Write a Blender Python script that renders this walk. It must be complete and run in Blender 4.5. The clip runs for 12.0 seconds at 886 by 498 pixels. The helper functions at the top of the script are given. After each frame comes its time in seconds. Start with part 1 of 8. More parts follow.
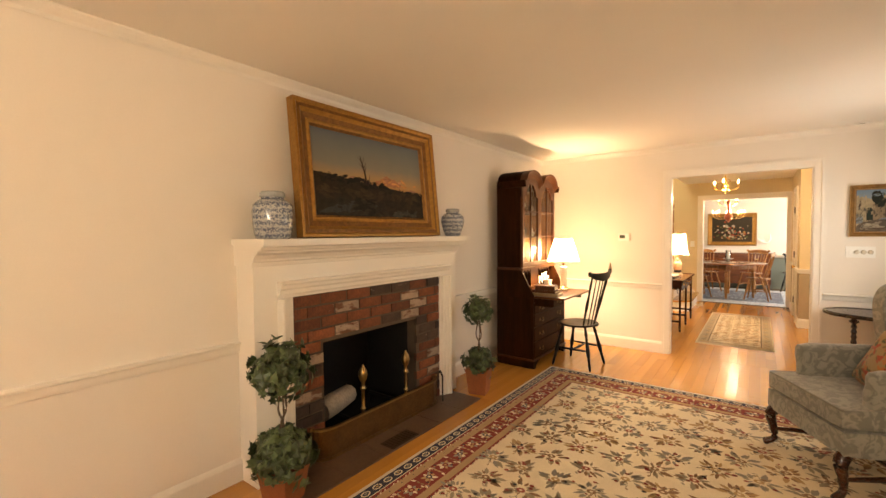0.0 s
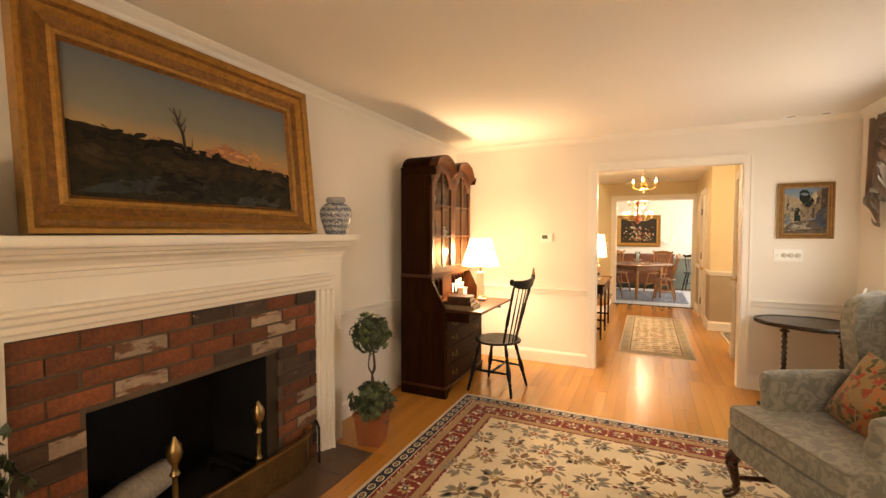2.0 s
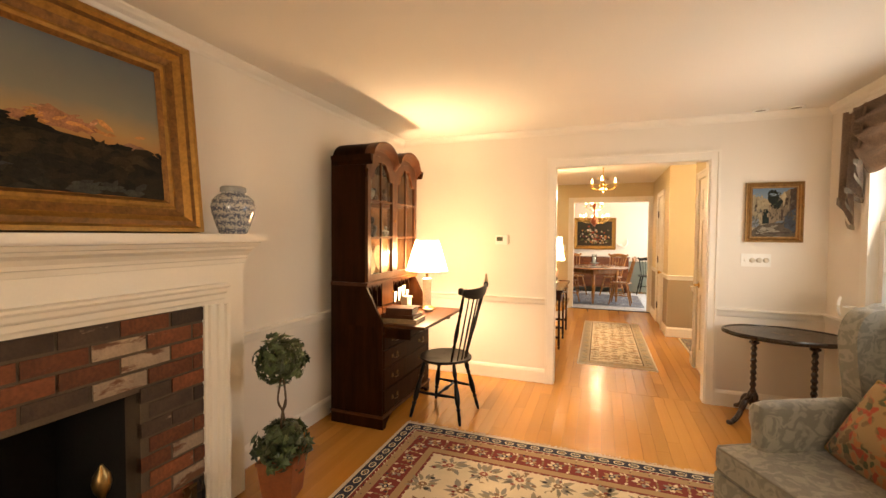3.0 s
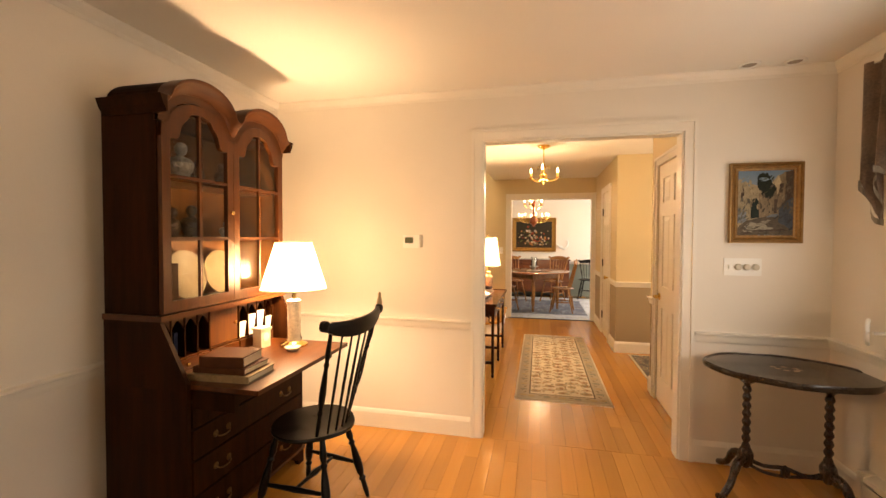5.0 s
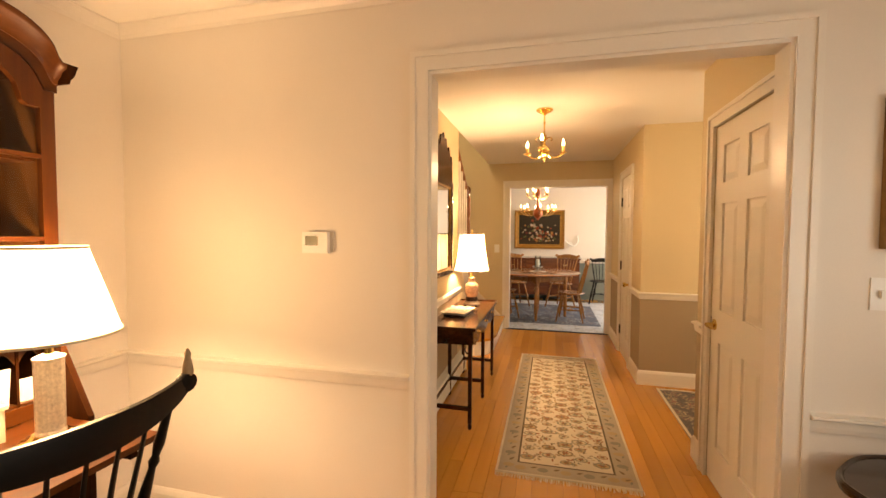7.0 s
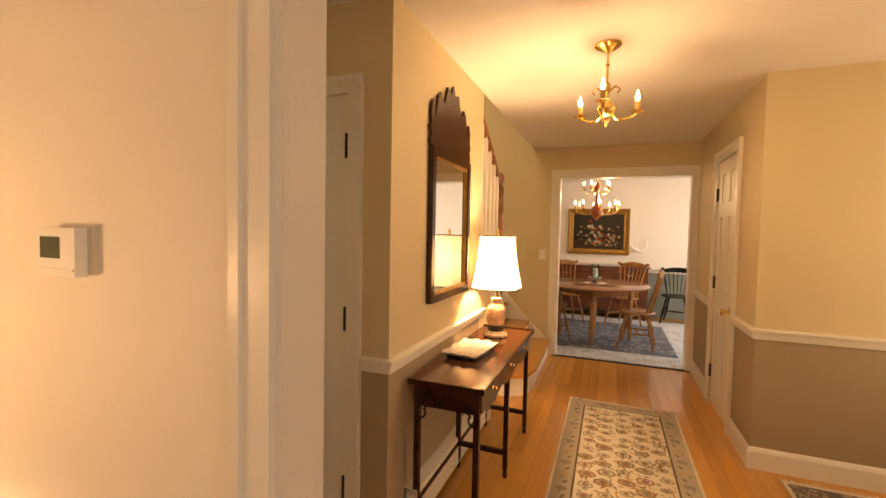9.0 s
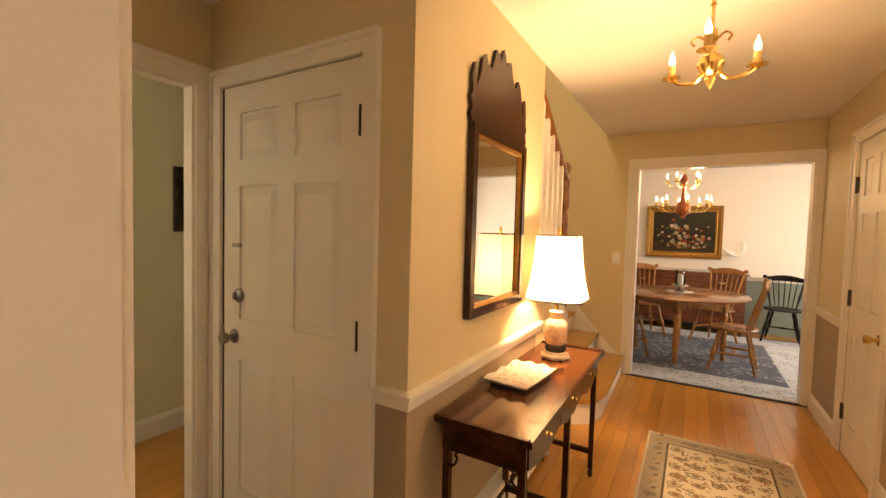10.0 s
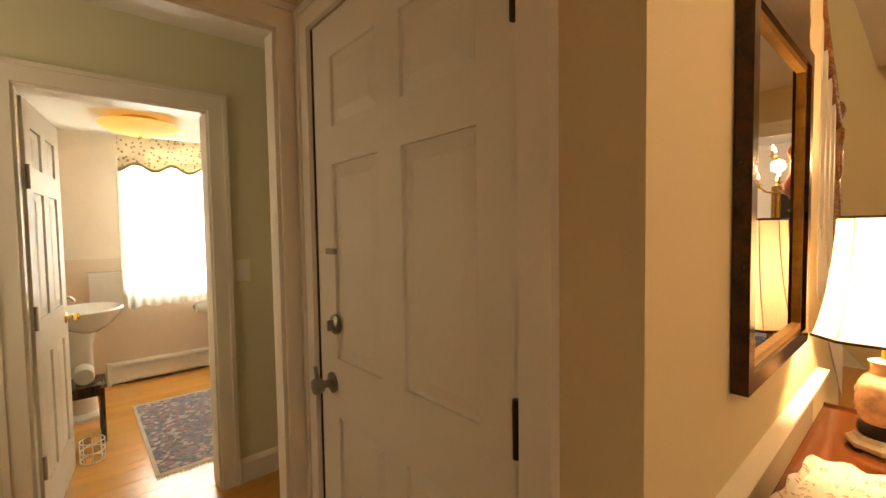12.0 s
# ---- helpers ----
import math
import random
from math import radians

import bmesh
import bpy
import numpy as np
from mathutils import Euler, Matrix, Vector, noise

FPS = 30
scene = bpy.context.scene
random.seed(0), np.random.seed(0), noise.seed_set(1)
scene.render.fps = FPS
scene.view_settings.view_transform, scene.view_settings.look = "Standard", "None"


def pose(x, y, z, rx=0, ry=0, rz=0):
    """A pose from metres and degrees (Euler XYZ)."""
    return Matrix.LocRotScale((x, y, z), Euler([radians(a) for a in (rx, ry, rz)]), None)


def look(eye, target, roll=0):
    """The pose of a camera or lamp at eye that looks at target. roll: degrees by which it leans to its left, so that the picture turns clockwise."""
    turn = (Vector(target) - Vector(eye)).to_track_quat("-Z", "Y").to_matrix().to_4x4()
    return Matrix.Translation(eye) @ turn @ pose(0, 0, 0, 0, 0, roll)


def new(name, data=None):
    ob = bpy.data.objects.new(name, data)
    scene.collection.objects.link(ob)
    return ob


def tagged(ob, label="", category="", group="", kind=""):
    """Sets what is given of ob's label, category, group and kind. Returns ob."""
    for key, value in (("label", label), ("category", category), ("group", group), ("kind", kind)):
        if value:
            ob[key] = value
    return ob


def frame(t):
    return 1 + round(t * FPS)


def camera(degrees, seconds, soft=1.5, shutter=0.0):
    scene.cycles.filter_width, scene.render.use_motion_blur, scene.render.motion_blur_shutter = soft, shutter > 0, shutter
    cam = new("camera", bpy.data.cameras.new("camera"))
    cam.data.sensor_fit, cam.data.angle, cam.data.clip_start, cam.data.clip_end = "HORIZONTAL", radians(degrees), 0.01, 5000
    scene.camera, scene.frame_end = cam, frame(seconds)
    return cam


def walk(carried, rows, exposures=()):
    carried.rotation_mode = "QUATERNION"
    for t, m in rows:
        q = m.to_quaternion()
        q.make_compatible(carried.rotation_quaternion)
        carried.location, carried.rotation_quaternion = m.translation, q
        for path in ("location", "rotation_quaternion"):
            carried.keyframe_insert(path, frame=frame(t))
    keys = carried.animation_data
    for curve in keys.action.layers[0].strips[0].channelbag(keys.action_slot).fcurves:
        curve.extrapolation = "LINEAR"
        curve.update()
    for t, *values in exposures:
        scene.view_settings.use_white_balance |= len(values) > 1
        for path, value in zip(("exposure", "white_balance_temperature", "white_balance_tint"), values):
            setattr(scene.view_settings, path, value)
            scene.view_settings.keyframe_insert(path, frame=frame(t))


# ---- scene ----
cam = camera(92.7, 12.0)
PATH = [
    (0, (0.351, 0.204, 1.411), (-0.847, 1.804, 1.339), -0.5),
    (0.5, (0.231, 0.376, 1.412), (-0.898, 2.025, 1.334), -0.2),
    (1, (0.145, 0.577, 1.395), (-0.902, 2.28, 1.318), -0.1),
    (1.5, (0.069, 0.827, 1.402), (-0.892, 2.579, 1.321), -0.1),
    (2, (0.013, 1.064, 1.399), (-0.859, 2.862, 1.324), 0.0),
    (2.5, (-0.043, 1.318, 1.387), (-0.824, 3.159, 1.326), 0.3),
    (3, (-0.07, 1.593, 1.392), (-0.767, 3.467, 1.326), 0.4),
    (5, (-0.091, 2.77, 1.378), (-0.534, 4.72, 1.324), 0.2),
    (5.5, (-0.084, 3.077, 1.39), (-0.501, 5.032, 1.329), 0.1),
    (6, (-0.054, 3.363, 1.393), (-0.464, 5.319, 1.325), -0.1),
    (6.5, (-0.003, 3.672, 1.401), (-0.445, 5.62, 1.318), 0.1),
    (8.5, (0.011, 4.911, 1.391), (-0.641, 6.8, 1.325), 0.9),
    (9, (-0.008, 5.145, 1.401), (-0.743, 7.004, 1.319), 1.1),
    (9.5, (-0.008, 5.367, 1.403), (-0.877, 7.166, 1.318), 0.7),
    (10, (-0.077, 5.583, 1.395), (-1.093, 7.303, 1.303), 1.5),
    (10.5, (-0.142, 5.728, 1.372), (-1.321, 7.342, 1.281), 1.5),
    (11, (-0.295, 5.865, 1.366), (-1.594, 7.382, 1.277), 0.9),
    (11.5, (-0.431, 6.016, 1.36), (-1.849, 7.424, 1.283), 0.0),
    (12, (-0.616, 6.134, 1.363), (-2.124, 7.445, 1.271), -0.9),
]
EXPOSURES = [(0, 0.66, 8000, 11), (3, 0.62, 8100, 12), (5, 0.25, 8500, 15), (6.5, 0.10, 8800, 16), (8.5, -0.20, 9500, 19), (9.5, -0.14, 9300, 18), (10.5, 0.06, 9100, 16), (11, -0.14, 9400, 16), (12, -0.5, 10300, 18)]
walk(cam, [(t, look(eye, target, roll)) for t, eye, target, roll in PATH], EXPOSURES)

# ---- world, large lights ----
world = bpy.data.worlds.new("sky")
scene.world = world
world.use_nodes = True
sky = world.node_tree.nodes.new("ShaderNodeTexSky")
sky.sky_type, sky.sun_disc = "NISHITA", False
sky.sun_elevation, sky.sun_rotation = radians(35), radians(120)
world.node_tree.links.new(sky.outputs[0], world.node_tree.nodes["Background"].inputs[0])
world.node_tree.nodes["Background"].inputs[1].default_value = 0.12

DAY = (1.0, 0.93, 0.85)
WARM = (1.0, 0.73, 0.48)


def area(name, eye, target, sx, sy, watts, colour):
    lamp = bpy.data.lights.new(name, "AREA")
    lamp.shape, lamp.size, lamp.size_y, lamp.energy, lamp.color = "RECTANGLE", sx, sy, watts, colour
    ob = new(name, lamp)
    ob.matrix_world = look(eye, target)
    return ob


def bulb(name, at, watts, radius=0.03, colour=WARM):
    lamp = bpy.data.lights.new(name, "POINT")
    lamp.energy, lamp.shadow_soft_size, lamp.color = watts, radius, colour
    ob = new(name, lamp)
    ob.location = at
    return ob


# daylight in the east and bath windows; the other area lights are added fill
area("daylight_east_window", (1.60, 4.37, 1.48), (0, 4.37, 1.9), 1.35, 1.2, 15, (0.92, 0.96, 1.0))
# unseen south opening, added and tilted up to brighten the ceiling
area("fill_south", (0.5, -1.72, 1.65), (0.9, 2, 6.6), 1.3, 0.8, 58, (1.0, 0.85, 0.68))
area("daylight_bath_window", (-5.72, 7.01, 1.45), (-3, 7.01, 1.2), 1.1, 1.3, 520, (0.66, 0.84, 1.0))
# added fill from the unseen east side, brightens dining walls and rug
area("fill_dining", (2.45, 11.6, 1.4), (0, 11.6, 1.0), 1.4, 1.4, 62, (0.85, 0.93, 1.0))
# added fill before the closed entry wall, brightens the hall
area("fill_entry", (2.12, 7.4, 1.4), (0, 7.4, 1.2), 0.9, 1.6, 14, (1.0, 0.88, 0.72))
# added fill at the closed, unseen passage end, brightens the sage walls
area("fill_passage", (-2.55, 5.2, 1.5), (-2.6, 7, 1.4), 0.7, 1.3, 6.5, (1.0, 0.97, 0.88))
# added fill high in the stairwell, out of view; no window is built
area("fill_upper_stairs", (-1.45, 8.2, 4.1), (-1.45, 8.6, 1.0), 0.8, 1.6, 22, (1.0, 0.93, 0.78))
# lamps
bulb("desk_lamp_bulb", (-1.455, 4.93, 1.18), 68, 0.07)
bulb("hall_lamp_bulb", (-0.685, 7.82, 1.20), 64, 0.06)
bulb("hall_chandelier_glow", (-0.05, 7.5, 1.93), 18, 0.05)
bulb("dining_chandelier_glow", (-0.08, 11.5, 1.95), 19, 0.06)
bulb("bath_ceiling_bulb", (-4.65, 6.55, 2.225), 1.2, 0.03)
# ---- materials ----
def nodes_of(m):
    m.use_nodes = True
    return m.node_tree.nodes, m.node_tree.links, m.node_tree.nodes["Principled BSDF"]


def ramp(ns, stops):
    r = ns.new("ShaderNodeValToRGB")
    while len(r.color_ramp.elements) < len(stops):
        r.color_ramp.elements.new(0.5)
    for e, (p, c) in zip(r.color_ramp.elements, stops):
        e.position, e.color = p, (*c, 1)
    return r


def coords(ns, lk, scale=(1, 1, 1), kind="Object", rot=(0, 0, 0)):
    tc, mp = ns.new("ShaderNodeTexCoord"), ns.new("ShaderNodeMapping")
    mp.inputs["Scale"].default_value = scale
    mp.inputs["Rotation"].default_value = rot
    lk.new(tc.outputs[kind], mp.inputs[0])
    return mp.outputs[0]


def noise_tex(ns, lk, vec, scale, detail=4, rough=0.55):
    n = ns.new("ShaderNodeTexNoise")
    n.inputs["Scale"].default_value, n.inputs["Detail"].default_value, n.inputs["Roughness"].default_value = scale, detail, rough
    lk.new(vec, n.inputs["Vector"])
    return n.outputs["Fac"]


def bump(ns, lk, bsdf, height, strength, dist=0.002):
    b = ns.new("ShaderNodeBump")
    b.inputs["Strength"].default_value, b.inputs["Distance"].default_value = strength, dist
    lk.new(height, b.inputs["Height"])
    lk.new(b.outputs[0], bsdf.inputs["Normal"])


def shade(c, k):
    return tuple(min(1, v * k) for v in c)


def mat(name, colour, rough=0.5, metal=0.0, vary=0.12, scale=6.0, grain=60.0, relief=0.1, coat=0.0, rand=0.0, stretch=(1, 1, 1), spec=0.5, island=0.0):
    """A plain surface with mottling at two scales, a varied gloss and fine relief."""
    m = bpy.data.materials.new(name)
    ns, lk, b = nodes_of(m)
    v = coords(ns, lk, stretch)
    big, small = noise_tex(ns, lk, v, scale), noise_tex(ns, lk, v, grain, 3)
    mix = ns.new("ShaderNodeMath")
    mix.operation = "MULTIPLY_ADD"
    mix.inputs[1].default_value = 0.45
    lk.new(small, mix.inputs[0])
    half = ns.new("ShaderNodeMath")
    half.operation = "MULTIPLY"
    half.inputs[1].default_value = 0.55
    lk.new(big, half.inputs[0])
    lk.new(half.outputs[0], mix.inputs[2])
    r = ramp(ns, [(0.3, shade(colour, 1 - vary)), (0.7, shade(colour, 1 + vary))])
    lk.new(mix.outputs[0], r.inputs[0])
    out = r.outputs[0]
    if rand:
        info, hsv, mr = ns.new("ShaderNodeObjectInfo"), ns.new("ShaderNodeHueSaturation"), ns.new("ShaderNodeMapRange")
        mr.inputs[3].default_value, mr.inputs[4].default_value = 1 - rand, 1 + rand
        lk.new(info.outputs["Random"], mr.inputs[0])
        lk.new(mr.outputs[0], hsv.inputs["Value"])
        lk.new(out, hsv.inputs["Color"])
        out = hsv.outputs[0]
    lk.new(out, b.inputs["Base Color"])
    if island:
        geo, hsv2, mr2 = ns.new("ShaderNodeNewGeometry"), ns.new("ShaderNodeHueSaturation"), ns.new("ShaderNodeMapRange")
        mr2.inputs[3].default_value, mr2.inputs[4].default_value = 1 - island, 1 + island
        lk.new(geo.outputs["Random Per Island"], mr2.inputs[0])
        lk.new(mr2.outputs[0], hsv2.inputs["Value"])
        lk.new(out, hsv2.inputs["Color"])
        lk.new(hsv2.outputs[0], b.inputs["Base Color"])
    b.inputs["Specular IOR Level"].default_value = spec
    b.inputs["Metallic"].default_value = metal
    rr = ns.new("ShaderNodeMapRange")
    rr.inputs[3].default_value, rr.inputs[4].default_value = max(0.02, rough - 0.03), min(1, rough + 0.03)
    lk.new(big, rr.inputs[0])
    lk.new(rr.outputs[0], b.inputs["Roughness"])
    b.inputs["Coat Weight"].default_value = coat
    if relief:
        bump(ns, lk, b, small, relief)
    return m


def wood(name, dark, light, rough=0.35, axis="y", rand=0.15, coat=0.2, fine=1.0, spec=0.5, along=1.2, calm=1.0):
    """Wood with grain along one axis."""
    m = bpy.data.materials.new(name)
    ns, lk, b = nodes_of(m)
    st = {"x": (along, 14, 14), "y": (14, along, 14), "z": (14, 14, along)}[axis]
    v = coords(ns, lk, st)
    info = ns.new("ShaderNodeObjectInfo")
    off = ns.new("ShaderNodeVectorMath")
    off.operation = "MULTIPLY_ADD"
    off.inputs[1].default_value = (37, 11, 23)
    lk.new(info.outputs["Random"], off.inputs[0])
    lk.new(v, off.inputs[2])
    g = noise_tex(ns, lk, off.outputs[0], 1.6 * fine, 6, 0.6)
    f = noise_tex(ns, lk, off.outputs[0], 9 * fine, 3)
    mix = ns.new("ShaderNodeMath")
    mix.operation = "MULTIPLY_ADD"
    mix.inputs[1].default_value = 0.3
    lk.new(f, mix.inputs[0])
    lk.new(g, mix.inputs[2])
    r = ramp(ns, [(0.45, dark), (0.85, light)])
    lk.new(mix.outputs[0], r.inputs[0])
    hsv, mr = ns.new("ShaderNodeHueSaturation"), ns.new("ShaderNodeMapRange")
    mr.inputs[3].default_value, mr.inputs[4].default_value = 1 - rand, 1 + rand
    lk.new(info.outputs["Random"], mr.inputs[0])
    lk.new(mr.outputs[0], hsv.inputs["Value"])
    lk.new(r.outputs[0], hsv.inputs["Color"])
    lk.new(hsv.outputs[0], b.inputs["Base Color"])
    rr = ns.new("ShaderNodeMapRange")
    rr.inputs[3].default_value, rr.inputs[4].default_value = rough - 0.06 * calm, rough + 0.1 * calm
    lk.new(f, rr.inputs[0])
    lk.new(rr.outputs[0], b.inputs["Roughness"])
    b.inputs["Coat Weight"].default_value = coat
    b.inputs["Coat Roughness"].default_value = 0.15
    b.inputs["Specular IOR Level"].default_value = spec
    bump(ns, lk, b, f, 0.06 * calm, 0.001)
    return m


def glow(name, colour, strength, base=(0.8, 0.75, 0.65)):
    m = bpy.data.materials.new(name)
    ns, lk, b = nodes_of(m)
    b.inputs["Base Color"].default_value = (*base, 1)
    b.inputs["Roughness"].default_value = 0.7
    b.inputs["Emission Color"].default_value = (*colour, 1)
    b.inputs["Emission Strength"].default_value = strength
    return m


def glass(name, tint=(0.95, 0.97, 0.96), rough=0.02):
    """Thin pane: clear with a mirror gloss by Fresnel."""
    m = bpy.data.materials.new(name)
    m.use_nodes = True
    ns, lk = m.node_tree.nodes, m.node_tree.links
    ns.remove(ns["Principled BSDF"])
    tr, gl, mx, fr = ns.new("ShaderNodeBsdfTransparent"), ns.new("ShaderNodeBsdfGlossy"), ns.new("ShaderNodeMixShader"), ns.new("ShaderNodeFresnel")
    tr.inputs[0].default_value = (*tint, 1)
    gl.inputs["Roughness"].default_value = rough
    fr.inputs[0].default_value = 1.45
    lk.new(fr.outputs[0], mx.inputs[0])
    lk.new(tr.outputs[0], mx.inputs[1])
    lk.new(gl.outputs[0], mx.inputs[2])
    lk.new(mx.outputs[0], ns["Material Output"].inputs[0])
    return m


CREAM = mat("cream_wall_paint", (0.80, 0.74, 0.66), 0.6, vary=0.03, scale=1.5, grain=220, relief=0.05)
CEIL = mat("ceiling_paint", (0.86, 0.82, 0.75), 0.8, vary=0.03, scale=1.2, grain=160, relief=0.08)
TRIM = mat("white_trim_paint", (0.82, 0.77, 0.69), 0.35, vary=0.03, scale=3, grain=120, relief=0.03)
TAN = mat("yellow_tan_wall_paint", (0.67, 0.55, 0.345), 0.6, vary=0.04, scale=1.5, grain=220, relief=0.05)
TAN_LOW = mat("brown_tan_wall_paint", (0.38, 0.29, 0.19), 0.6, vary=0.04, scale=1.5, grain=220, relief=0.05)
SAGE = mat("sage_wall_paint", (0.72, 0.69, 0.51), 0.6, vary=0.04, scale=1.5, grain=220, relief=0.05)
PEACH = mat("peach_wall_paint", (0.80, 0.69, 0.56), 0.6, vary=0.04, scale=1.5, grain=220, relief=0.05)
PEACH_LOW = mat("peach_wainscot", (0.74, 0.59, 0.45), 0.5, vary=0.04, scale=1.5, grain=220, relief=0.05)
DIN_LOW = mat("grey_green_wall_paint", (0.20, 0.23, 0.20), 0.5, vary=0.05, scale=1.5, grain=220, relief=0.05)
OAK = wood("honey_oak_floor", (0.515, 0.230, 0.048), (0.57, 0.262, 0.059), 0.24, "y", 0.12, 0.35, fine=0.6, along=0.35, calm=0.25)
SUBFLOOR = mat("dark_floor_joint", (0.22, 0.11, 0.04), 0.7)
BRASS = mat("polished_brass", (0.80, 0.56, 0.22), 0.22, 1.0, vary=0.08, relief=0.02)
STEEL = mat("brushed_nickel", (0.34, 0.31, 0.27), 0.3, 1.0, vary=0.08, relief=0.02)
DARK_METAL = mat("dark_bronze", (0.06, 0.045, 0.03), 0.4, 0.8, vary=0.2)
WHITE_PLASTIC = mat("white_plastic", (0.86, 0.84, 0.79), 0.35, vary=0.02, relief=0.0)
# ---- building helpers ----
def finish(bm, name, material, bevel=0.0, smooth=False):
    if bevel:
        bmesh.ops.bevel(bm, geom=[e for e in bm.edges if e.is_manifold and e.calc_face_angle(0) > 0.5], offset=bevel, segments=2, profile=0.6, affect="EDGES", clamp_overlap=True)
    bmesh.ops.recalc_face_normals(bm, faces=bm.faces)
    me = bpy.data.meshes.new(name)
    bm.to_mesh(me)
    bm.free()
    for m in material if isinstance(material, (list, tuple)) else [material]:
        me.materials.append(m)
    if smooth:
        for p in me.polygons:
            p.use_smooth = True
        me.set_sharp_from_angle(angle=radians(38))
    return me


def part(name, bm, material, parent, label="", bevel=0.0, smooth=False):
    ob = new(name, finish(bm, name, material, bevel, smooth))
    ob.parent = parent
    return tagged(ob, label) if label else ob


def thing(name, at, rz, label, category, group="", rx=0.0, ry=0.0):
    ob = new(name)
    ob.empty_display_size = 0.1
    ob.matrix_world = pose(*at, rx, ry, rz)
    return tagged(ob, label, category, group)


def solid(name, bm, material, at, rz, label, category, group="", bevel=0.0, smooth=False):
    ob = new(name, finish(bm, name, material, bevel, smooth))
    ob.matrix_world = pose(*at, 0, 0, rz)
    return tagged(ob, label, category, group)


def structure(name, bm, material, label, category, bevel=0.0, smooth=False):
    ob = new(name, finish(bm, name, material, bevel, smooth))
    return tagged(ob, label, category, kind="structure")


def box(bm, x0, x1, y0, y1, z0, z1, mi=0):
    vs = [bm.verts.new((x, y, z)) for z in (z0, z1) for y in (y0, y1) for x in (x0, x1)]
    for f in ((0, 2, 3, 1), (4, 5, 7, 6), (0, 1, 5, 4), (2, 6, 7, 3), (0, 4, 6, 2), (1, 3, 7, 5)):
        bm.faces.new([vs[i] for i in f]).material_index = mi
    return bm


def nbox(*a):
    return box(bmesh.new(), *a)


def prism(bm, poly, axis, a, b, mi=0):
    """Extrudes a 2D outline along an axis. x: (y, z), y: (x, z), z: (x, y)."""
    put = {"x": lambda p, c: (c, p[0], p[1]), "y": lambda p, c: (p[0], c, p[1]), "z": lambda p, c: (p[0], p[1], c)}[axis]
    lo, hi = [bm.verts.new(put(p, a)) for p in poly], [bm.verts.new(put(p, b)) for p in poly]
    n = len(poly)
    for i in range(n):
        bm.faces.new((lo[i], lo[(i + 1) % n], hi[(i + 1) % n], hi[i])).material_index = mi
    bm.faces.new(lo[::-1]).material_index = mi
    bm.faces.new(hi).material_index = mi
    return bm


def lathe(bm, profile, at=(0, 0, 0), n=16, axis="z", mi=0, squash=1.0):
    """Turns a profile of (radius, height) about an axis."""
    rings = []
    for r, h in profile:
        ring = []
        for i in range(n):
            a = 2 * math.pi * i / n
            u, v = r * math.cos(a), r * math.sin(a) * squash
            p = {"z": (u, v, h), "x": (h, u, v), "y": (u, h, v)}[axis]
            ring.append(bm.verts.new((at[0] + p[0], at[1] + p[1], at[2] + p[2])))
        rings.append(ring)
    for a, b in zip(rings, rings[1:]):
        for i in range(n):
            bm.faces.new((a[i], a[(i + 1) % n], b[(i + 1) % n], b[i])).material_index = mi
    bm.faces.new(rings[0][::-1]).material_index = mi
    bm.faces.new(rings[-1]).material_index = mi
    return bm


def hoop(bm, r, z0, z1, n=24, t=0.004, at=(0, 0)):
    """A thin open hoop."""
    rows = [[bm.verts.new((at[0] + q * math.cos(2 * math.pi * i / n), at[1] + q * math.sin(2 * math.pi * i / n), z)) for i in range(n)] for q, z in ((r, z0), (r + t, z0), (r + t, z1), (r, z1))]
    for k in range(4):
        a, b = rows[k], rows[(k + 1) % 4]
        for i in range(n):
            bm.faces.new((a[i], a[(i + 1) % n], b[(i + 1) % n], b[i]))
    return bm


def tube(bm, pts, radii, n=8, mi=0):
    """A round bar through points, with a radius for each."""
    pts = [Vector(p) for p in pts]
    if not isinstance(radii, (list, tuple)):
        radii = [radii] * len(pts)
    rings = []
    for i, p in enumerate(pts):
        d = (pts[min(i + 1, len(pts) - 1)] - pts[max(i - 1, 0)]).normalized()
        side = d.cross(Vector((0, 0, 1)))
        if side.length < 0.05:
            side = d.cross(Vector((0, 1, 0)))
        side.normalize()
        up = side.cross(d)
        rings.append([bm.verts.new(p + radii[i] * (math.cos(2 * math.pi * k / n) * side + math.sin(2 * math.pi * k / n) * up)) for k in range(n)])
    for a, b in zip(rings, rings[1:]):
        for k in range(n):
            bm.faces.new((a[k], a[(k + 1) % n], b[(k + 1) % n], b[k])).material_index = mi
    bm.faces.new(rings[0][::-1]).material_index = mi
    bm.faces.new(rings[-1]).material_index = mi
    return bm


def curve_pts(keys, steps=6):
    """Catmull-Rom points through keys."""
    k = [Vector(p) for p in keys]
    k = [2 * k[0] - k[1], *k, 2 * k[-1] - k[-2]]
    out = []
    for i in range(1, len(k) - 2):
        for s in range(steps):
            t = s / steps
            a, b, c, d = k[i - 1:i + 3]
            out.append(0.5 * (2 * b + (c - a) * t + (2 * a - 5 * b + 4 * c - d) * t * t + (3 * b - a - 3 * c + d) * t ** 3))
    out.append(k[-2])
    return out


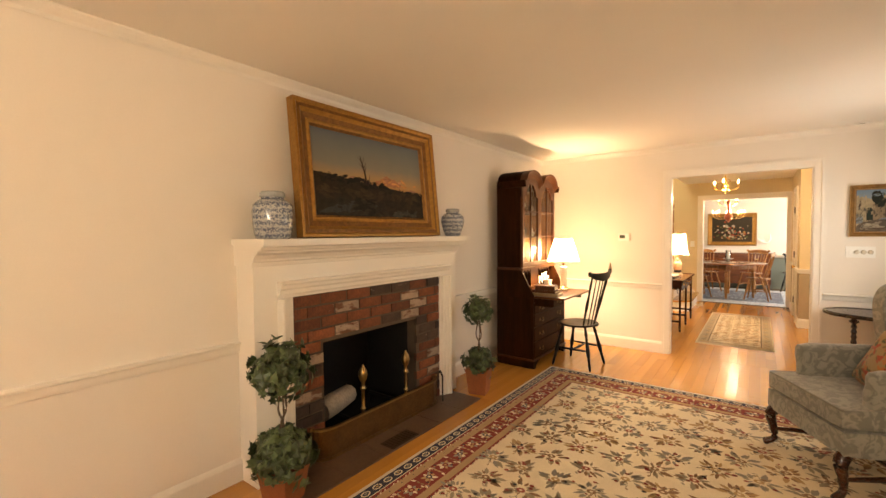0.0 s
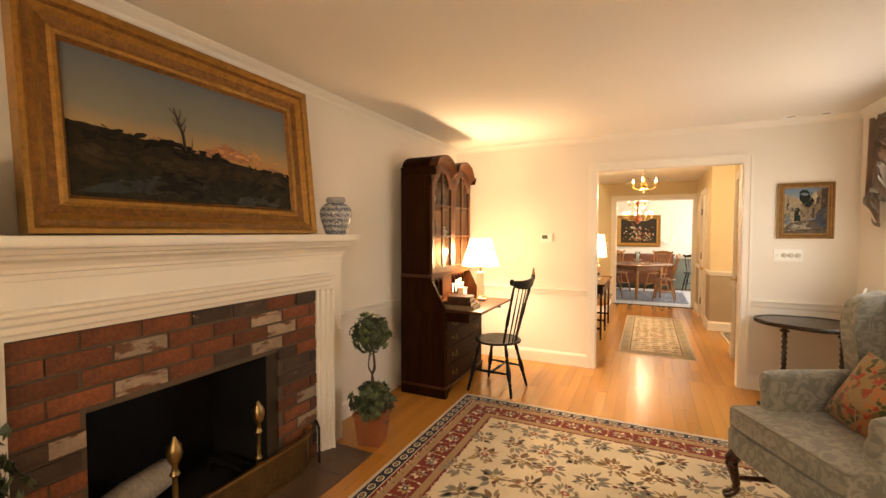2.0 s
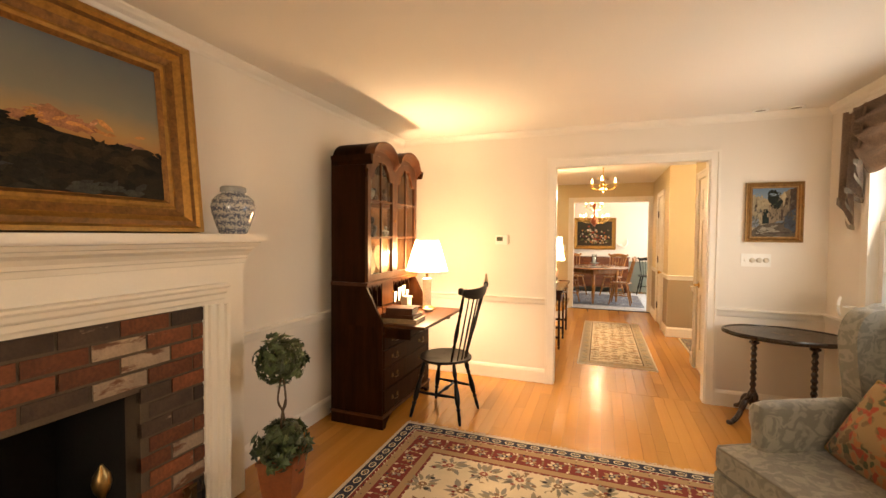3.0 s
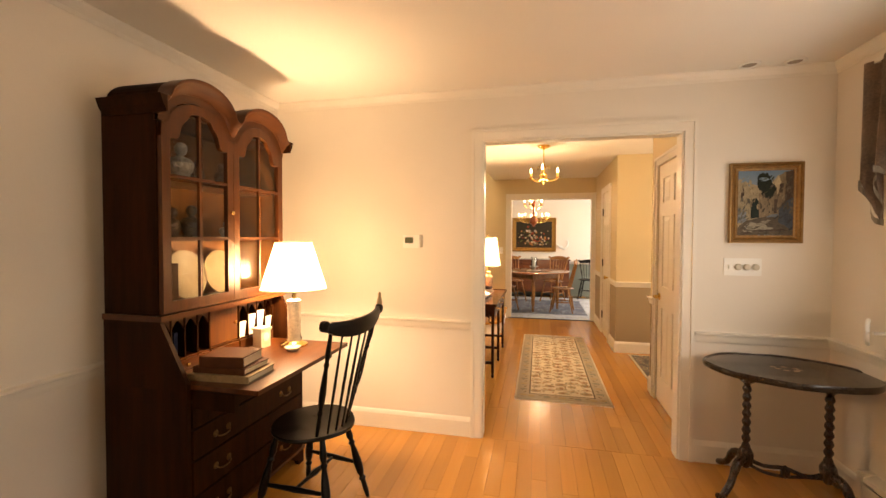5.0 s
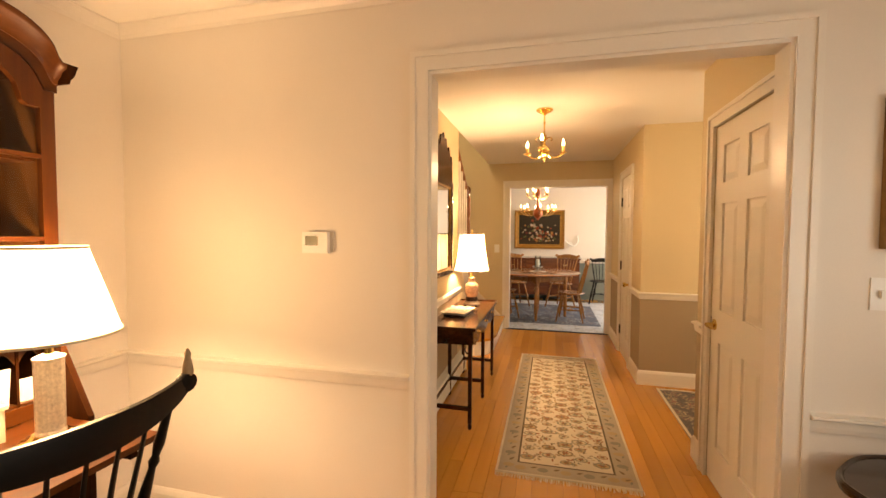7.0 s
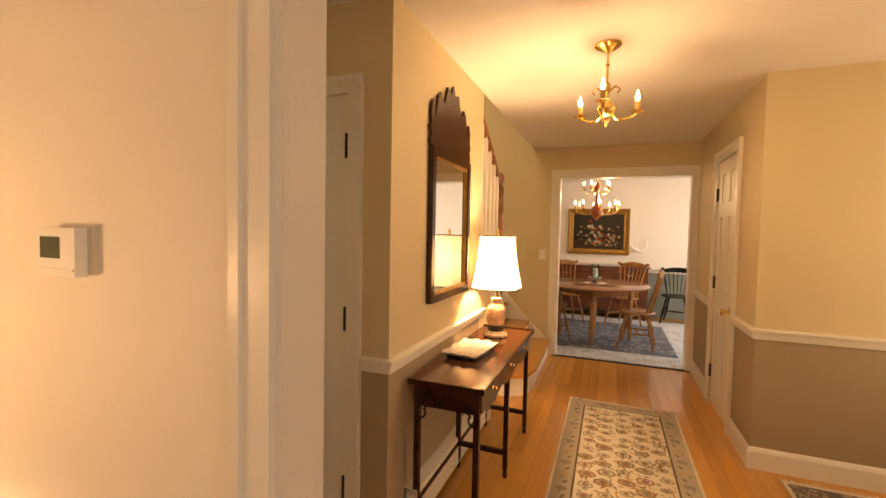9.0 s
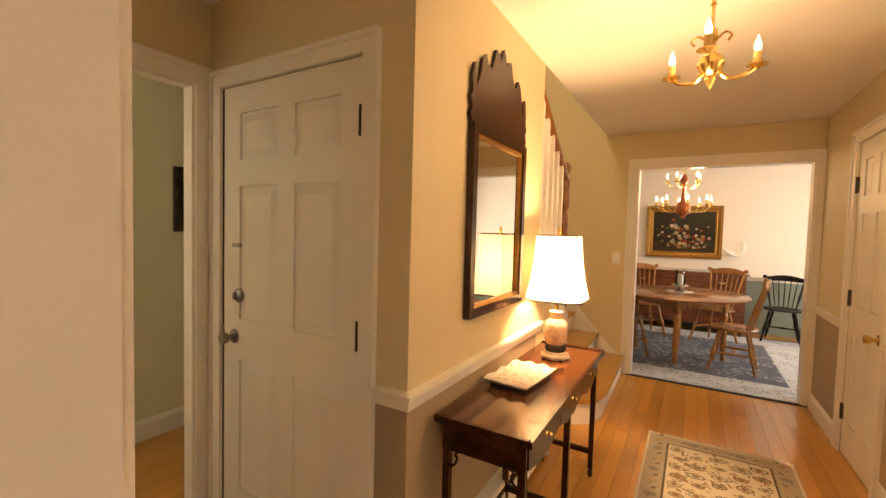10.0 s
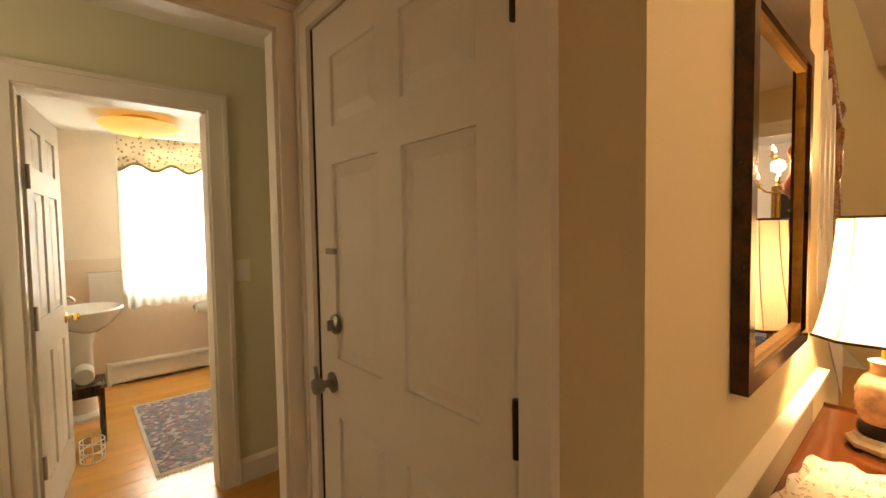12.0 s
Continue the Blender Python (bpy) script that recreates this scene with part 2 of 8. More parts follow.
def cushion(bm, x0, x1, y0, y1, z0, z1, r=0.04, n=4, mi=0):
    """A soft box with rounded edges and puffed faces."""
    t = bmesh.new()
    bmesh.ops.create_cube(t, size=2)
    bmesh.ops.subdivide_edges(t, edges=t.edges, cuts=n, use_grid_fill=True)
    hx, hy, hz = (x1 - x0) / 2, (y1 - y0) / 2, (z1 - z0) / 2
    m = {}
    for v in t.verts:
        c = Vector((v.co.x * hx, v.co.y * hy, v.co.z * hz))
        core = Vector((max(-hx + r, min(hx - r, c.x)), max(-hy + r, min(hy - r, c.y)), max(-hz + r, min(hz - r, c.z))))
        d = c - core
        if d.length > 1e-6:
            c = core + d.normalized() * r
        m[v] = bm.verts.new((c.x + (x0 + x1) / 2, c.y + (y0 + y1) / 2, c.z + (z0 + z1) / 2))
    for f in t.faces:
        bm.faces.new([m[v] for v in f.verts]).material_index = mi
    t.free()
    return bm


def wall(name, axis, p0, p1, a0, a1, openings, material, label, split=None, z1=2.375):
    """A wall slab from p0 to p1 across, a0 to a1 along, with openings (a, b, low, high); split: (height, lower material)."""
    bm = bmesh.new()
    cuts = sorted({a0, a1, *[v for o in openings for v in o[:2]]})
    levels = [0.0, z1] if not split else [0.0, split[0], z1]
    for s, e in zip(cuts, cuts[1:]):
        o = [q for q in openings if q[0] <= s and q[1] >= e]
        spans = [(0.0, z1)] if not o else [(0.0, o[0][2]), (o[0][3], z1)]
        for lo, hi in spans:
            for l0, l1 in zip(levels, levels[1:]):
                u, v = max(lo, l0), min(hi, l1)
                if v - u > 1e-4:
                    mi = 1 if split and l0 == 0.0 else 0
                    box(bm, *((s, e, p0, p1) if axis == "x" else (p0, p1, s, e)), u, v, mi)
    return structure(name, bm, [material, split[1]] if split else material, label, "wall")
# ---- structure ----
H = 2.375
# living room
wall("wall_west", "y", -2.15, -2.03, -1.8, 5.64, [(1.60, 3.15, 0.0, 1.10)], CREAM, "cream painted plaster wall behind the fireplace")
# opening added for the south fill light
wall("wall_south", "x", -1.92, -1.8, -2.15, 1.68, [(-1.4, 1.0, 0.65, 2.1)], CREAM, "cream painted plaster wall with an added wide opening")
wall("wall_east", "y", 1.56, 1.68, -1.8, 5.64, [(3.65, 5.09, 0.85, 2.10)], CREAM, "cream painted plaster wall with a window")
wall("wall_north", "x", 5.64, 5.69, -2.15, 1.68, [(-0.47, 0.77, 0.0, 2.035)], CREAM, "cream painted wall with a wide cased opening")
# hall
wall("wall_hall_south", "x", 5.69, 5.735, -2.0, 2.2, [(-0.47, 0.77, 0.0, 2.035)], TAN, "tan painted hall wall with a cased opening", (0.8, TAN_LOW))
wall("wall_hall_recess", "x", 6.71, 6.83, -2.10, -0.865, [(-1.89, -1.07, 0.0, 1.99)], TAN, "tan two-tone wall round a white panelled door", (0.8, TAN_LOW))
wall("wall_hall_mirror", "y", -0.985, -0.865, 6.83, 8.04, [], TAN, "tan two-tone wall behind a console table", (0.8, TAN_LOW))
wall("wall_hall_west", "y", -2.04, -1.98, 5.735, 6.71, [(5.80, 6.635, 0.0, 2.0)], TAN, "tan wall with a cased opening to a passage", (0.8, TAN_LOW))
wall("wall_hall_closet", "y", 0.90, 1.02, 5.735, 6.91, [(5.99, 6.69, 0.0, 1.99)], TAN, "tan two-tone wall round a white closet door", (0.8, TAN_LOW))
wall("wall_hall_entry", "x", 8.19, 8.31, 0.82, 2.2, [], TAN, "tan two-tone wall of the entry recess", (0.8, TAN_LOW))
wall("wall_hall_east", "y", 0.82, 0.94, 8.31, 10.12, [(8.70, 9.30, 0.0, 2.02)], TAN, "tan two-tone wall round a white closet door", (0.8, TAN_LOW))
wall("wall_entry_back", "y", 2.2, 2.32, 5.70, 8.31, [], TAN, "tan two-tone wall closing the entry recess", (0.8, TAN_LOW))
wall("wall_entry_side", "x", 6.79, 6.91, 1.02, 2.2, [], TAN, "tan two-tone wall beside the closet", (0.8, TAN_LOW))
wall("wall_hall_north", "x", 10.12, 10.18, -2.0, 2.7, [(-0.565, 0.765, 0.0, 2.04)], TAN, "tan wall with a cased opening to the dining room", (0.8, TAN), z1=2.42)
wall("wall_stair_west", "y", -2.0, -1.88, 6.83, 10.12, [], SAGE, "green painted wall along the stairs", z1=4.2)
# passage and bathroom
wall("wall_passage_west", "y", -3.11, -3.05, 5.0, 7.6, [(5.96, 6.67, 0.0, 1.985)], SAGE, "sage green passage wall with a bathroom doorway")
wall("wall_passage_north", "x", 7.6, 7.7, -3.11, -2.041, [], SAGE, "sage green end wall of the passage")
wall("wall_passage_south", "x", 5.0, 5.1, -3.05, -2.10, [], SAGE, "sage green end wall of the passage")
wall("wall_passage_east", "y", -2.06, -2.041, 5.1, 5.80, [], SAGE, "sage green side wall of the passage")
wall("wall_passage_east_far", "y", -2.06, -2.041, 6.635, 7.6, [], SAGE, "sage green side wall of the passage")
wall("wall_bath_east", "y", -3.17, -3.11, 5.7, 8.2, [(5.96, 6.67, 0.0, 1.985)], PEACH, "peach bathroom wall with a doorway", (1.15, PEACH_LOW))
wall("wall_bath_west", "y", -5.57, -5.45, 5.7, 8.2, [(6.52, 7.50, 0.85, 2.0)], PEACH, "peach bathroom wall with a bright window", (1.15, PEACH_LOW))
wall("wall_bath_south", "x", 5.78, 5.90, -5.45, -3.17, [], PEACH, "peach bathroom wall behind the sink", (1.15, PEACH_LOW))
wall("wall_bath_north", "x", 8.1, 8.2, -5.45, -3.17, [], PEACH, "peach bathroom end wall", (1.15, PEACH_LOW))
# dining room
wall("wall_dining_south", "x", 10.18, 10.24, -2.4, 2.7, [(-0.565, 0.765, 0.0, 2.04)], CREAM, "cream and grey-green dining room wall", (0.78, DIN_LOW))
wall("wall_dining_north", "x", 13.2, 13.32, -2.4, 2.7, [], CREAM, "cream wall above a grey-green wainscot", (0.78, DIN_LOW))
# opening added for the dining fill light
wall("wall_dining_east", "y", 2.58, 2.7, 10.24, 13.2, [(10.9, 12.3, 0.7, 2.1)], CREAM, "cream dining room wall with an added opening", (0.78, DIN_LOW))
wall("wall_dining_west", "y", -2.4, -2.28, 10.24, 13.2, [], CREAM, "cream dining room wall", (0.78, DIN_LOW))

for name, b, m in (("ceiling_living", (-2.15, 1.68, -1.92, 5.70, H, H + 0.1), CEIL), ("ceiling_hall", (-0.865, 2.32, 5.70, 10.12, H, H + 0.1), CEIL), ("ceiling_recess", (-2.04, -0.865, 5.70, 6.83, H, H + 0.1), CEIL),
                   ("ceiling_passage", (-3.11, -2.10, 5.0, 7.6, H, H + 0.1), CEIL), ("ceiling_bath", (-5.45, -3.17, 5.90, 8.1, 2.26, 2.36), CEIL), ("ceiling_dining", (-2.4, 2.7, 10.19, 13.32, 2.42, 2.52), CEIL),
                   ("ceiling_stairs", (-2.0, -0.865, 6.83, 10.12, 4.2, 4.3), CEIL)):
    structure(name, nbox(*b), m, "off-white painted plaster ceiling", "ceiling")
structure("wall_stair_upper", nbox(-0.865, -0.765, 6.83, 10.12, H + 0.1, 4.2), TAN, "tan upper wall of the stairwell", "wall")
structure("wall_stair_end", nbox(-2.0, -0.865, 10.12, 10.24, 2.42, 4.2), TAN, "tan upper wall of the stairwell", "wall")
structure("wall_stair_near", nbox(-2.0, -0.865, 6.73, 6.83, H + 0.1, 4.2), TAN, "tan upper wall of the stairwell", "wall")


# skirtings, chair rails, crown mouldings: runs (axis, face, direction of the room, from, to)
BASE = [(0, 0), (0.016, 0), (0.016, 0.105), (0.010, 0.122), (0.004, 0.132), (0, 0.132)]
RAIL = [(0, 0), (0.012, 0.004), (0.016, 0.02), (0.02, 0.045), (0.034, 0.052), (0.034, 0.062), (0, 0.066)]
CROWN = [(0, 0), (0.008, -0.003), (0.014, 0.014), (0.03, 0.03), (0.042, 0.046), (0.042, 0.055), (0, 0.055)]


def run(name, profile, axis, face, into, a, b, z, material, label, mitre=(0, 0)):
    """A moulding along a wall; mitre lengthens an end by the profile's depth, to meet round an outer corner."""
    bm = bmesh.new()
    prism(bm, [(face + into * u, z + w) for u, w in profile], axis, 0.0, 1.0)
    k = 1 if axis == "x" else 0
    for v in bm.verts:
        depth = abs(v.co[k] - face)
        v.co[1 - k] = a - mitre[0] * depth if v.co[1 - k] < 0.5 else b + mitre[1] * depth
    return structure(name, bm, material, label, "trim")


LIV = [("y", -2.03, 1, -1.8, 1.42), ("y", -2.03, 1, 3.40, 5.64), ("x", 5.64, -1, -2.03, -0.545), ("x", 5.64, -1, 0.845, 1.56), ("y", 1.56, -1, -1.8, 5.64)]
HALL = [("y", -0.865, 1, 6.71, 8.10), ("x", 6.71, -1, -0.99, -0.865), ("y", 0.90, -1, 6.77, 6.91), ("x", 8.19, -1, 0.82, 2.2), ("y", 0.82, -1, 8.19, 8.62), ("y", 0.82, -1, 9.39, 10.12), ("x", 6.91, 1, 0.90, 2.2)]
for ax, f, d, a, b in LIV:
    axis = "y" if ax == "y" else "x"
    run("baseboard", BASE, axis, f, d, a, b, 0.0, TRIM, "white painted wooden baseboard")
    run("trim", RAIL, axis, f, d, a, b, 0.742, TRIM, "white painted chair rail moulding")
for ax, f, d, a, b in [("y", -2.03, 1, -1.8, 5.64), ("x", 5.64, -1, -2.03, 1.56), ("y", 1.56, -1, -1.8, 5.64)]:
    run("trim", CROWN, ax, f, d, a, b, H - 0.055, TRIM, "white painted crown moulding")
MITRES = {("y", -0.865): (1, 0), ("x", 6.71): (0, 1), ("x", 8.19): (1, 0), ("y", 0.82): (1, 0)}
for ax, f, d, a, b in HALL:
    mitre = MITRES.get((ax, f), (0, 0)) if b < 9.39 else (0, 0)
    run("baseboard", BASE, ax, f, d, a, b, 0.0, TRIM, "white painted wooden baseboard", mitre)
    run("trim", RAIL, ax, f, d, a, b, 0.79, TRIM, "white painted chair rail moulding", mitre)
run("baseboard", BASE, "y", -3.05, 1, 6.76, 7.6, 0.0, TRIM, "white painted wooden baseboard")
run("trim", RAIL, "x", 13.2, -1, -2.28, 2.58, 0.76, TRIM, "white painted chair rail moulding")
run("trim", [(u * 1.6, w * 1.6 - 0.035) for u, w in CROWN], "x", 13.2, -1, -2.28, 2.58, 2.42 - 0.055, TRIM, "white painted crown moulding")


def casing(name, axis, face, into, a, b, top, label, width=0.072, legs=(True, True)):
    """A moulded door frame on a wall face, round an opening from a to b."""
    ob = thing(name, (0, 0, 0), 0, label, "door frame")
    tagged(ob, kind="structure")
    d0, d1 = sorted((face, face + into * 0.016)), sorted((face, face + into * 0.024))
    for nm, s, e, z0, z1 in (("jamb_trim", a - width, a, 0, top), ("jamb_trim", b, b + width, 0, top), ("head_trim", a - width, b + width, top, top + width)):
        if nm == "jamb_trim" and not legs[0 if e == a else 1]:
            continue
        bm = bmesh.new()
        q = (s, e, *d0, z0, z1) if axis == "x" else (*d0, s, e, z0, z1)
        box(bm, *q)
        if nm == "jamb_trim":
            s2, e2 = (s - 0.001, s + 0.02) if e == a else (e - 0.02, e + 0.001)
            box(bm, *((s2, e2, *d1, z0, z1 + width + 0.001) if axis == "x" else (*d1, s2, e2, z0, z1 + width + 0.001)))
        else:
            box(bm, *((s + 0.02, e - 0.02, *d1, z1 - 0.02, z1 + 0.001) if axis == "x" else (*d1, s + 0.02, e - 0.02, z1 - 0.02, z1 + 0.001)))
        part(nm, bm, TRIM, ob, bevel=0.002)
    return ob


def lining(name, axis, p0, p1, a, b, top, material=TRIM, t=0.015):
    """The boards that line an opening through a wall."""
    ob = thing(name, (0, 0, 0), 0, "white painted boards lining an opening", "door frame")
    tagged(ob, kind="structure")
    for nm, s, e, z0, z1 in (("jamb", a, a + t, 0, top), ("jamb", b - t, b, 0, top), ("head", a + t, b - t, top - t, top)):
        part(nm, nbox(*((s, e, p0, p1, z0, z1) if axis == "x" else (p0, p1, s, e, z0, z1))), material, ob)
    return ob


casing("door_1", "x", 5.64, -1, -0.47, 0.77, 2.035, "white moulded casing of the wide opening")
casing("door_2", "x", 5.735, 1, -0.47, 0.77, 2.035, "white moulded casing on the hall side", 0.06)
lining("lining", "x", 5.637, 5.738, -0.473, 0.773, 2.038)
casing("door_3", "x", 10.12, -1, -0.565, 0.765, 2.04, "white moulded casing of the dining opening", 0.085)
lining("lining", "x", 10.117, 10.243, -0.568, 0.768, 2.043)
casing("door_4", "x", 6.71, -1, -1.89, -1.07, 1.99, "white moulded casing of the panelled door", 0.07)
casing("door_5", "y", -1.98, 1, 5.80, 6.635, 2.0, "white moulded casing of the passage opening", 0.08, (False, True))
lining("lining", "y", -2.043, -1.977, 5.797, 6.638, 2.003)
casing("door_6", "y", -3.05, 1, 5.96, 6.67, 1.985, "white moulded casing of the bathroom door", 0.085)
lining("lining", "y", -3.173, -3.047, 5.957, 6.673, 1.988)
casing("door_7", "y", 0.90, -1, 5.99, 6.69, 1.99, "white moulded casing of the closet door", 0.07)
casing("door_8", "y", 0.82, -1, 8.70, 9.30, 2.02, "white moulded casing of the closet door", 0.075)

# floors: one slab under the boards
structure("floor", nbox(-5.6, 2.7, -1.92, 13.32, -0.12, -0.012), SUBFLOOR, "dark joints under the oak boards", "floor")
structure("ground", nbox(-400, 400, -400, 400, -0.5, -0.42), mat("lawn", (0.05, 0.09, 0.03), 0.9, vary=0.4, scale=0.3), "green lawn outside the house", "ground")
# ---- living room: fireplace ----
BRICK = mat("red_brick", (0.162, 0.050, 0.020), 0.85, vary=0.5, scale=9, grain=70, relief=0.9, rand=0.4)
BRICK_DARK = mat("charred_brick", (0.050, 0.030, 0.020), 0.85, vary=0.4, scale=14, grain=90, relief=0.6, rand=0.3)
BRICK_PALE = mat("limewashed_brick", (0.34, 0.25, 0.18), 0.85, vary=0.3, scale=14, grain=90, relief=0.6, rand=0.2)


def limewash(m, share, pale=(0.36, 0.27, 0.19)):
    """Remains of whitewash in long patches over a brick material, another set on each brick."""
    ns, lk = m.node_tree.nodes, m.node_tree.links
    b = ns["Principled BSDF"]
    old = b.inputs["Base Color"].links[0].from_socket
    info, add = ns.new("ShaderNodeObjectInfo"), ns.new("ShaderNodeVectorMath")
    add.operation = "MULTIPLY_ADD"
    add.inputs[1].default_value = (31, 17, 43)
    lk.new(info.outputs["Random"], add.inputs[0])
    lk.new(coords(ns, lk, (1, 0.35, 1)), add.inputs[2])
    r = ramp(ns, [(share, (0, 0, 0)), (share + 0.07, (1, 1, 1))])
    lk.new(noise_tex(ns, lk, add.outputs[0], 17, 5, 0.65), r.inputs[0])
    mx = ns.new("ShaderNodeMix")
    mx.data_type = "RGBA"
    lk.new(r.outputs[0], mx.inputs["Factor"])
    lk.new(old, mx.inputs[6])
    mx.inputs[7].default_value = (*pale, 1)
    lk.new(mx.outputs[2], b.inputs["Base Color"])


limewash(BRICK, 0.635)
limewash(BRICK_DARK, 0.66)
limewash(BRICK_PALE, 0.50, (0.14, 0.06, 0.03))
MORTAR = mat("grey_mortar", (0.094, 0.066, 0.044), 0.95, vary=0.25, grain=150, relief=0.5)
SOOT = mat("sooty_firebrick", (0.006, 0.005, 0.0045), 0.95, vary=0.5, scale=8, grain=60, relief=0.5)
SLATE = mat("brown_slate", (0.105, 0.060, 0.036), 0.4, vary=0.3, scale=5, grain=50, relief=0.3)

fp = thing("fireplace", (-1.86, 2.375, 0), 0, "red brick fireplace in a white moulded wooden mantel", "fireplace")
YL, YR, BT, OL, OR, OT = -0.715, 0.715, 1.045, -0.495, 0.415, 0.725
for b in ((YL, OL, 0, BT), (OR, YR, 0, BT), (OL, OR, OT, BT)):
    part("mortar_bed", nbox(-0.10, -0.006, *b), MORTAR, fp, "grey mortar between the bricks")
for b in ((-0.62, -0.58, OL, OR, 0.0, 0.95), (-0.58, -0.10, OL - 0.02, OL, 0.0, 0.95), (-0.58, -0.10, OR, OR + 0.02, 0.0, 0.95), (-0.58, -0.10, OL, OR, 0.95, 0.97), (-0.62, -0.012, OL, OR, -0.01, 0.012)):
    part("firebox_wall", nbox(*b), SOOT, fp, "soot-black firebox lining")
random.seed(3)
rows = 14
bh = BT / rows
alike = {}
for r in range(rows):
    z0 = r * bh
    y = YL + (0 if r % 2 else -0.105)
    while y < YR - 0.01:
        s, e = max(YL, y), min(YR, y + 0.2)
        y += 0.212
        spans = [(s, e)]
        if z0 < OT - 0.03:
            spans = [(s, min(e, OL)), (max(s, OR), e)]
        for a, b in spans:
            if b - a < 0.03:
                continue
            m = random.choices((BRICK, BRICK_DARK, BRICK_PALE), (8, 2.6, 1.7))[0]
            key = round(b - a, 2), m.name
            if key not in alike:
                alike[key] = finish(nbox(-0.03, 0.0, 0, round(b - a, 2), 0.005, bh - 0.008), "brick", m, 0.006)
            ob = new("brick", alike[key])
            ob.parent = fp
            ob.location = (random.uniform(-0.003, 0.003), a, z0)
# surround boards: flat pilasters, frieze, inner moulding
part("pilaster", nbox(-0.17, 0.006, -0.955, YL - 0.10, 0, 1.33), TRIM, fp, "white painted mantel pilaster", bevel=0.003)
part("pilaster", nbox(-0.17, 0.006, YR + 0.10, 0.955, 0, 1.33), TRIM, fp, "white painted mantel pilaster", bevel=0.003)
part("frieze", nbox(-0.17, 0.006, YL - 0.10, YR + 0.10, BT + 0.10, 1.33), TRIM, fp, "white painted mantel frieze")
prof = [(0.0, -0.02), (0.0, 0.012), (0.016, 0.014), (0.019, 0.028), (0.026, 0.032), (0.048, 0.033), (0.052, 0.044), (0.060, 0.049), (0.078, 0.050), (0.082, 0.066), (0.090, 0.070), (0.10, 0.066), (0.10, -0.02)]
for nm, s in (("moulding", -1), ("moulding", 1)):
    bm = bmesh.new()
    e = YL if s < 0 else YR
    prism(bm, [(x, e + s * u) for u, x in prof], "z", 0, BT)
    part(nm, bm, TRIM, fp)
bm = bmesh.new()
prism(bm, [(x, BT + u) for u, x in prof], "y", YL - 0.10, YR + 0.10)
part("moulding", bm, TRIM, fp)
bm = bmesh.new()
prism(bm, [(0.006, 1.238), (0.018, 1.240), (0.021, 1.262), (0.034, 1.266), (0.037, 1.280), (0.052, 1.300), (0.078, 1.314), (0.082, 1.326), (0.110, 1.330), (0.118, 1.346), (0.135, 1.350), (0.135, 1.358), (-0.17, 1.358), (-0.17, 1.238)], "y", -0.968, 0.962)
part("cornice", bm, TRIM, fp, bevel=0.001)
part("mantel_shelf", nbox(-0.17, 0.165, -0.98, 0.965, 1.358, 1.39), TRIM, fp, "white painted mantel shelf", bevel=0.009)
hearth = thing("hearth", (-1.86, 2.375, 0), 0, "low brown slate hearth before the fireplace", "hearth")
for i in range(6):
    part("slab", nbox(0.0, 0.33, -0.86 + i * 0.287, -0.86 + (i + 1) * 0.287 - 0.004, -0.001, 0.008), SLATE, hearth, bevel=0.002)
vent = thing("floor_vent", (-1.60, 2.30, 0.008), 0, "dark metal floor vent grille", "vent")
part("frame", nbox(-0.06, 0.06, -0.13, 0.13, 0, 0.003), DARK_METAL, vent)
for i in range(9):
    part("slat", nbox(-0.048, 0.048, -0.118 + i * 0.027, -0.102 + i * 0.027, 0.003, 0.007), DARK_METAL, vent)

OLD_BRASS = mat("dull_old_brass", (0.34, 0.23, 0.10), 0.35, 1.0, vary=0.3, relief=0.05)
IRON = mat("black_iron", (0.02, 0.018, 0.016), 0.6, 0.6, vary=0.3)


def andiron(y):
    a = thing("andiron", (-1.83, y, 0.012), 0, "turned brass andiron with a ball finial", "andiron", "pair of andirons")
    part("post", lathe(bmesh.new(), [(0.028, 0.09), (0.03, 0.10), (0.014, 0.115), (0.012, 0.18), (0.02, 0.195), (0.012, 0.21), (0.011, 0.32), (0.022, 0.335), (0.014, 0.35), (0.012, 0.375), (0.026, 0.40), (0.033, 0.43), (0.028, 0.46), (0.012, 0.485), (0.006, 0.50)], n=14), OLD_BRASS, a, smooth=True)
    for s in (-1, 1):
        part("foot", tube(bmesh.new(), curve_pts([(0, 0, 0.10), (0.02, s * 0.05, 0.09), (0.03, s * 0.09, 0.04), (0.035, s * 0.12, 0.006)], 4), [0.012] * 12 + [0.014], 8), OLD_BRASS, a, smooth=True)
    part("log_bar", tube(bmesh.new(), [(0, 0, 0.09), (-0.40, 0, 0.09), (-0.42, 0, 0.0)], 0.012, 6), IRON, a)


andiron(2.18)
andiron(2.62)
log = bmesh.new()
tube(log, [(0, -0.16, 0.20), (0.01, -0.05, 0.21), (0.0, 0.20, 0.20)], [0.075, 0.08, 0.07], 10)
solid("fire_log", log, mat("grey_birch_bark", (0.42, 0.36, 0.29), 0.9, vary=0.4, scale=9, relief=0.5), (-2.12, 2.16, -0.02), 18, "grey birch log lying on the andirons", "log", smooth=True)

FENDER = mat("dark_pierced_brass", (0.17, 0.095, 0.035), 0.42, 0.8, vary=0.35, scale=9, grain=60, relief=0.3)
fen = thing("fire_fender", (-1.857, 2.40, 0.008), 0, "dark brass hearth fender with rounded ends", "fender")


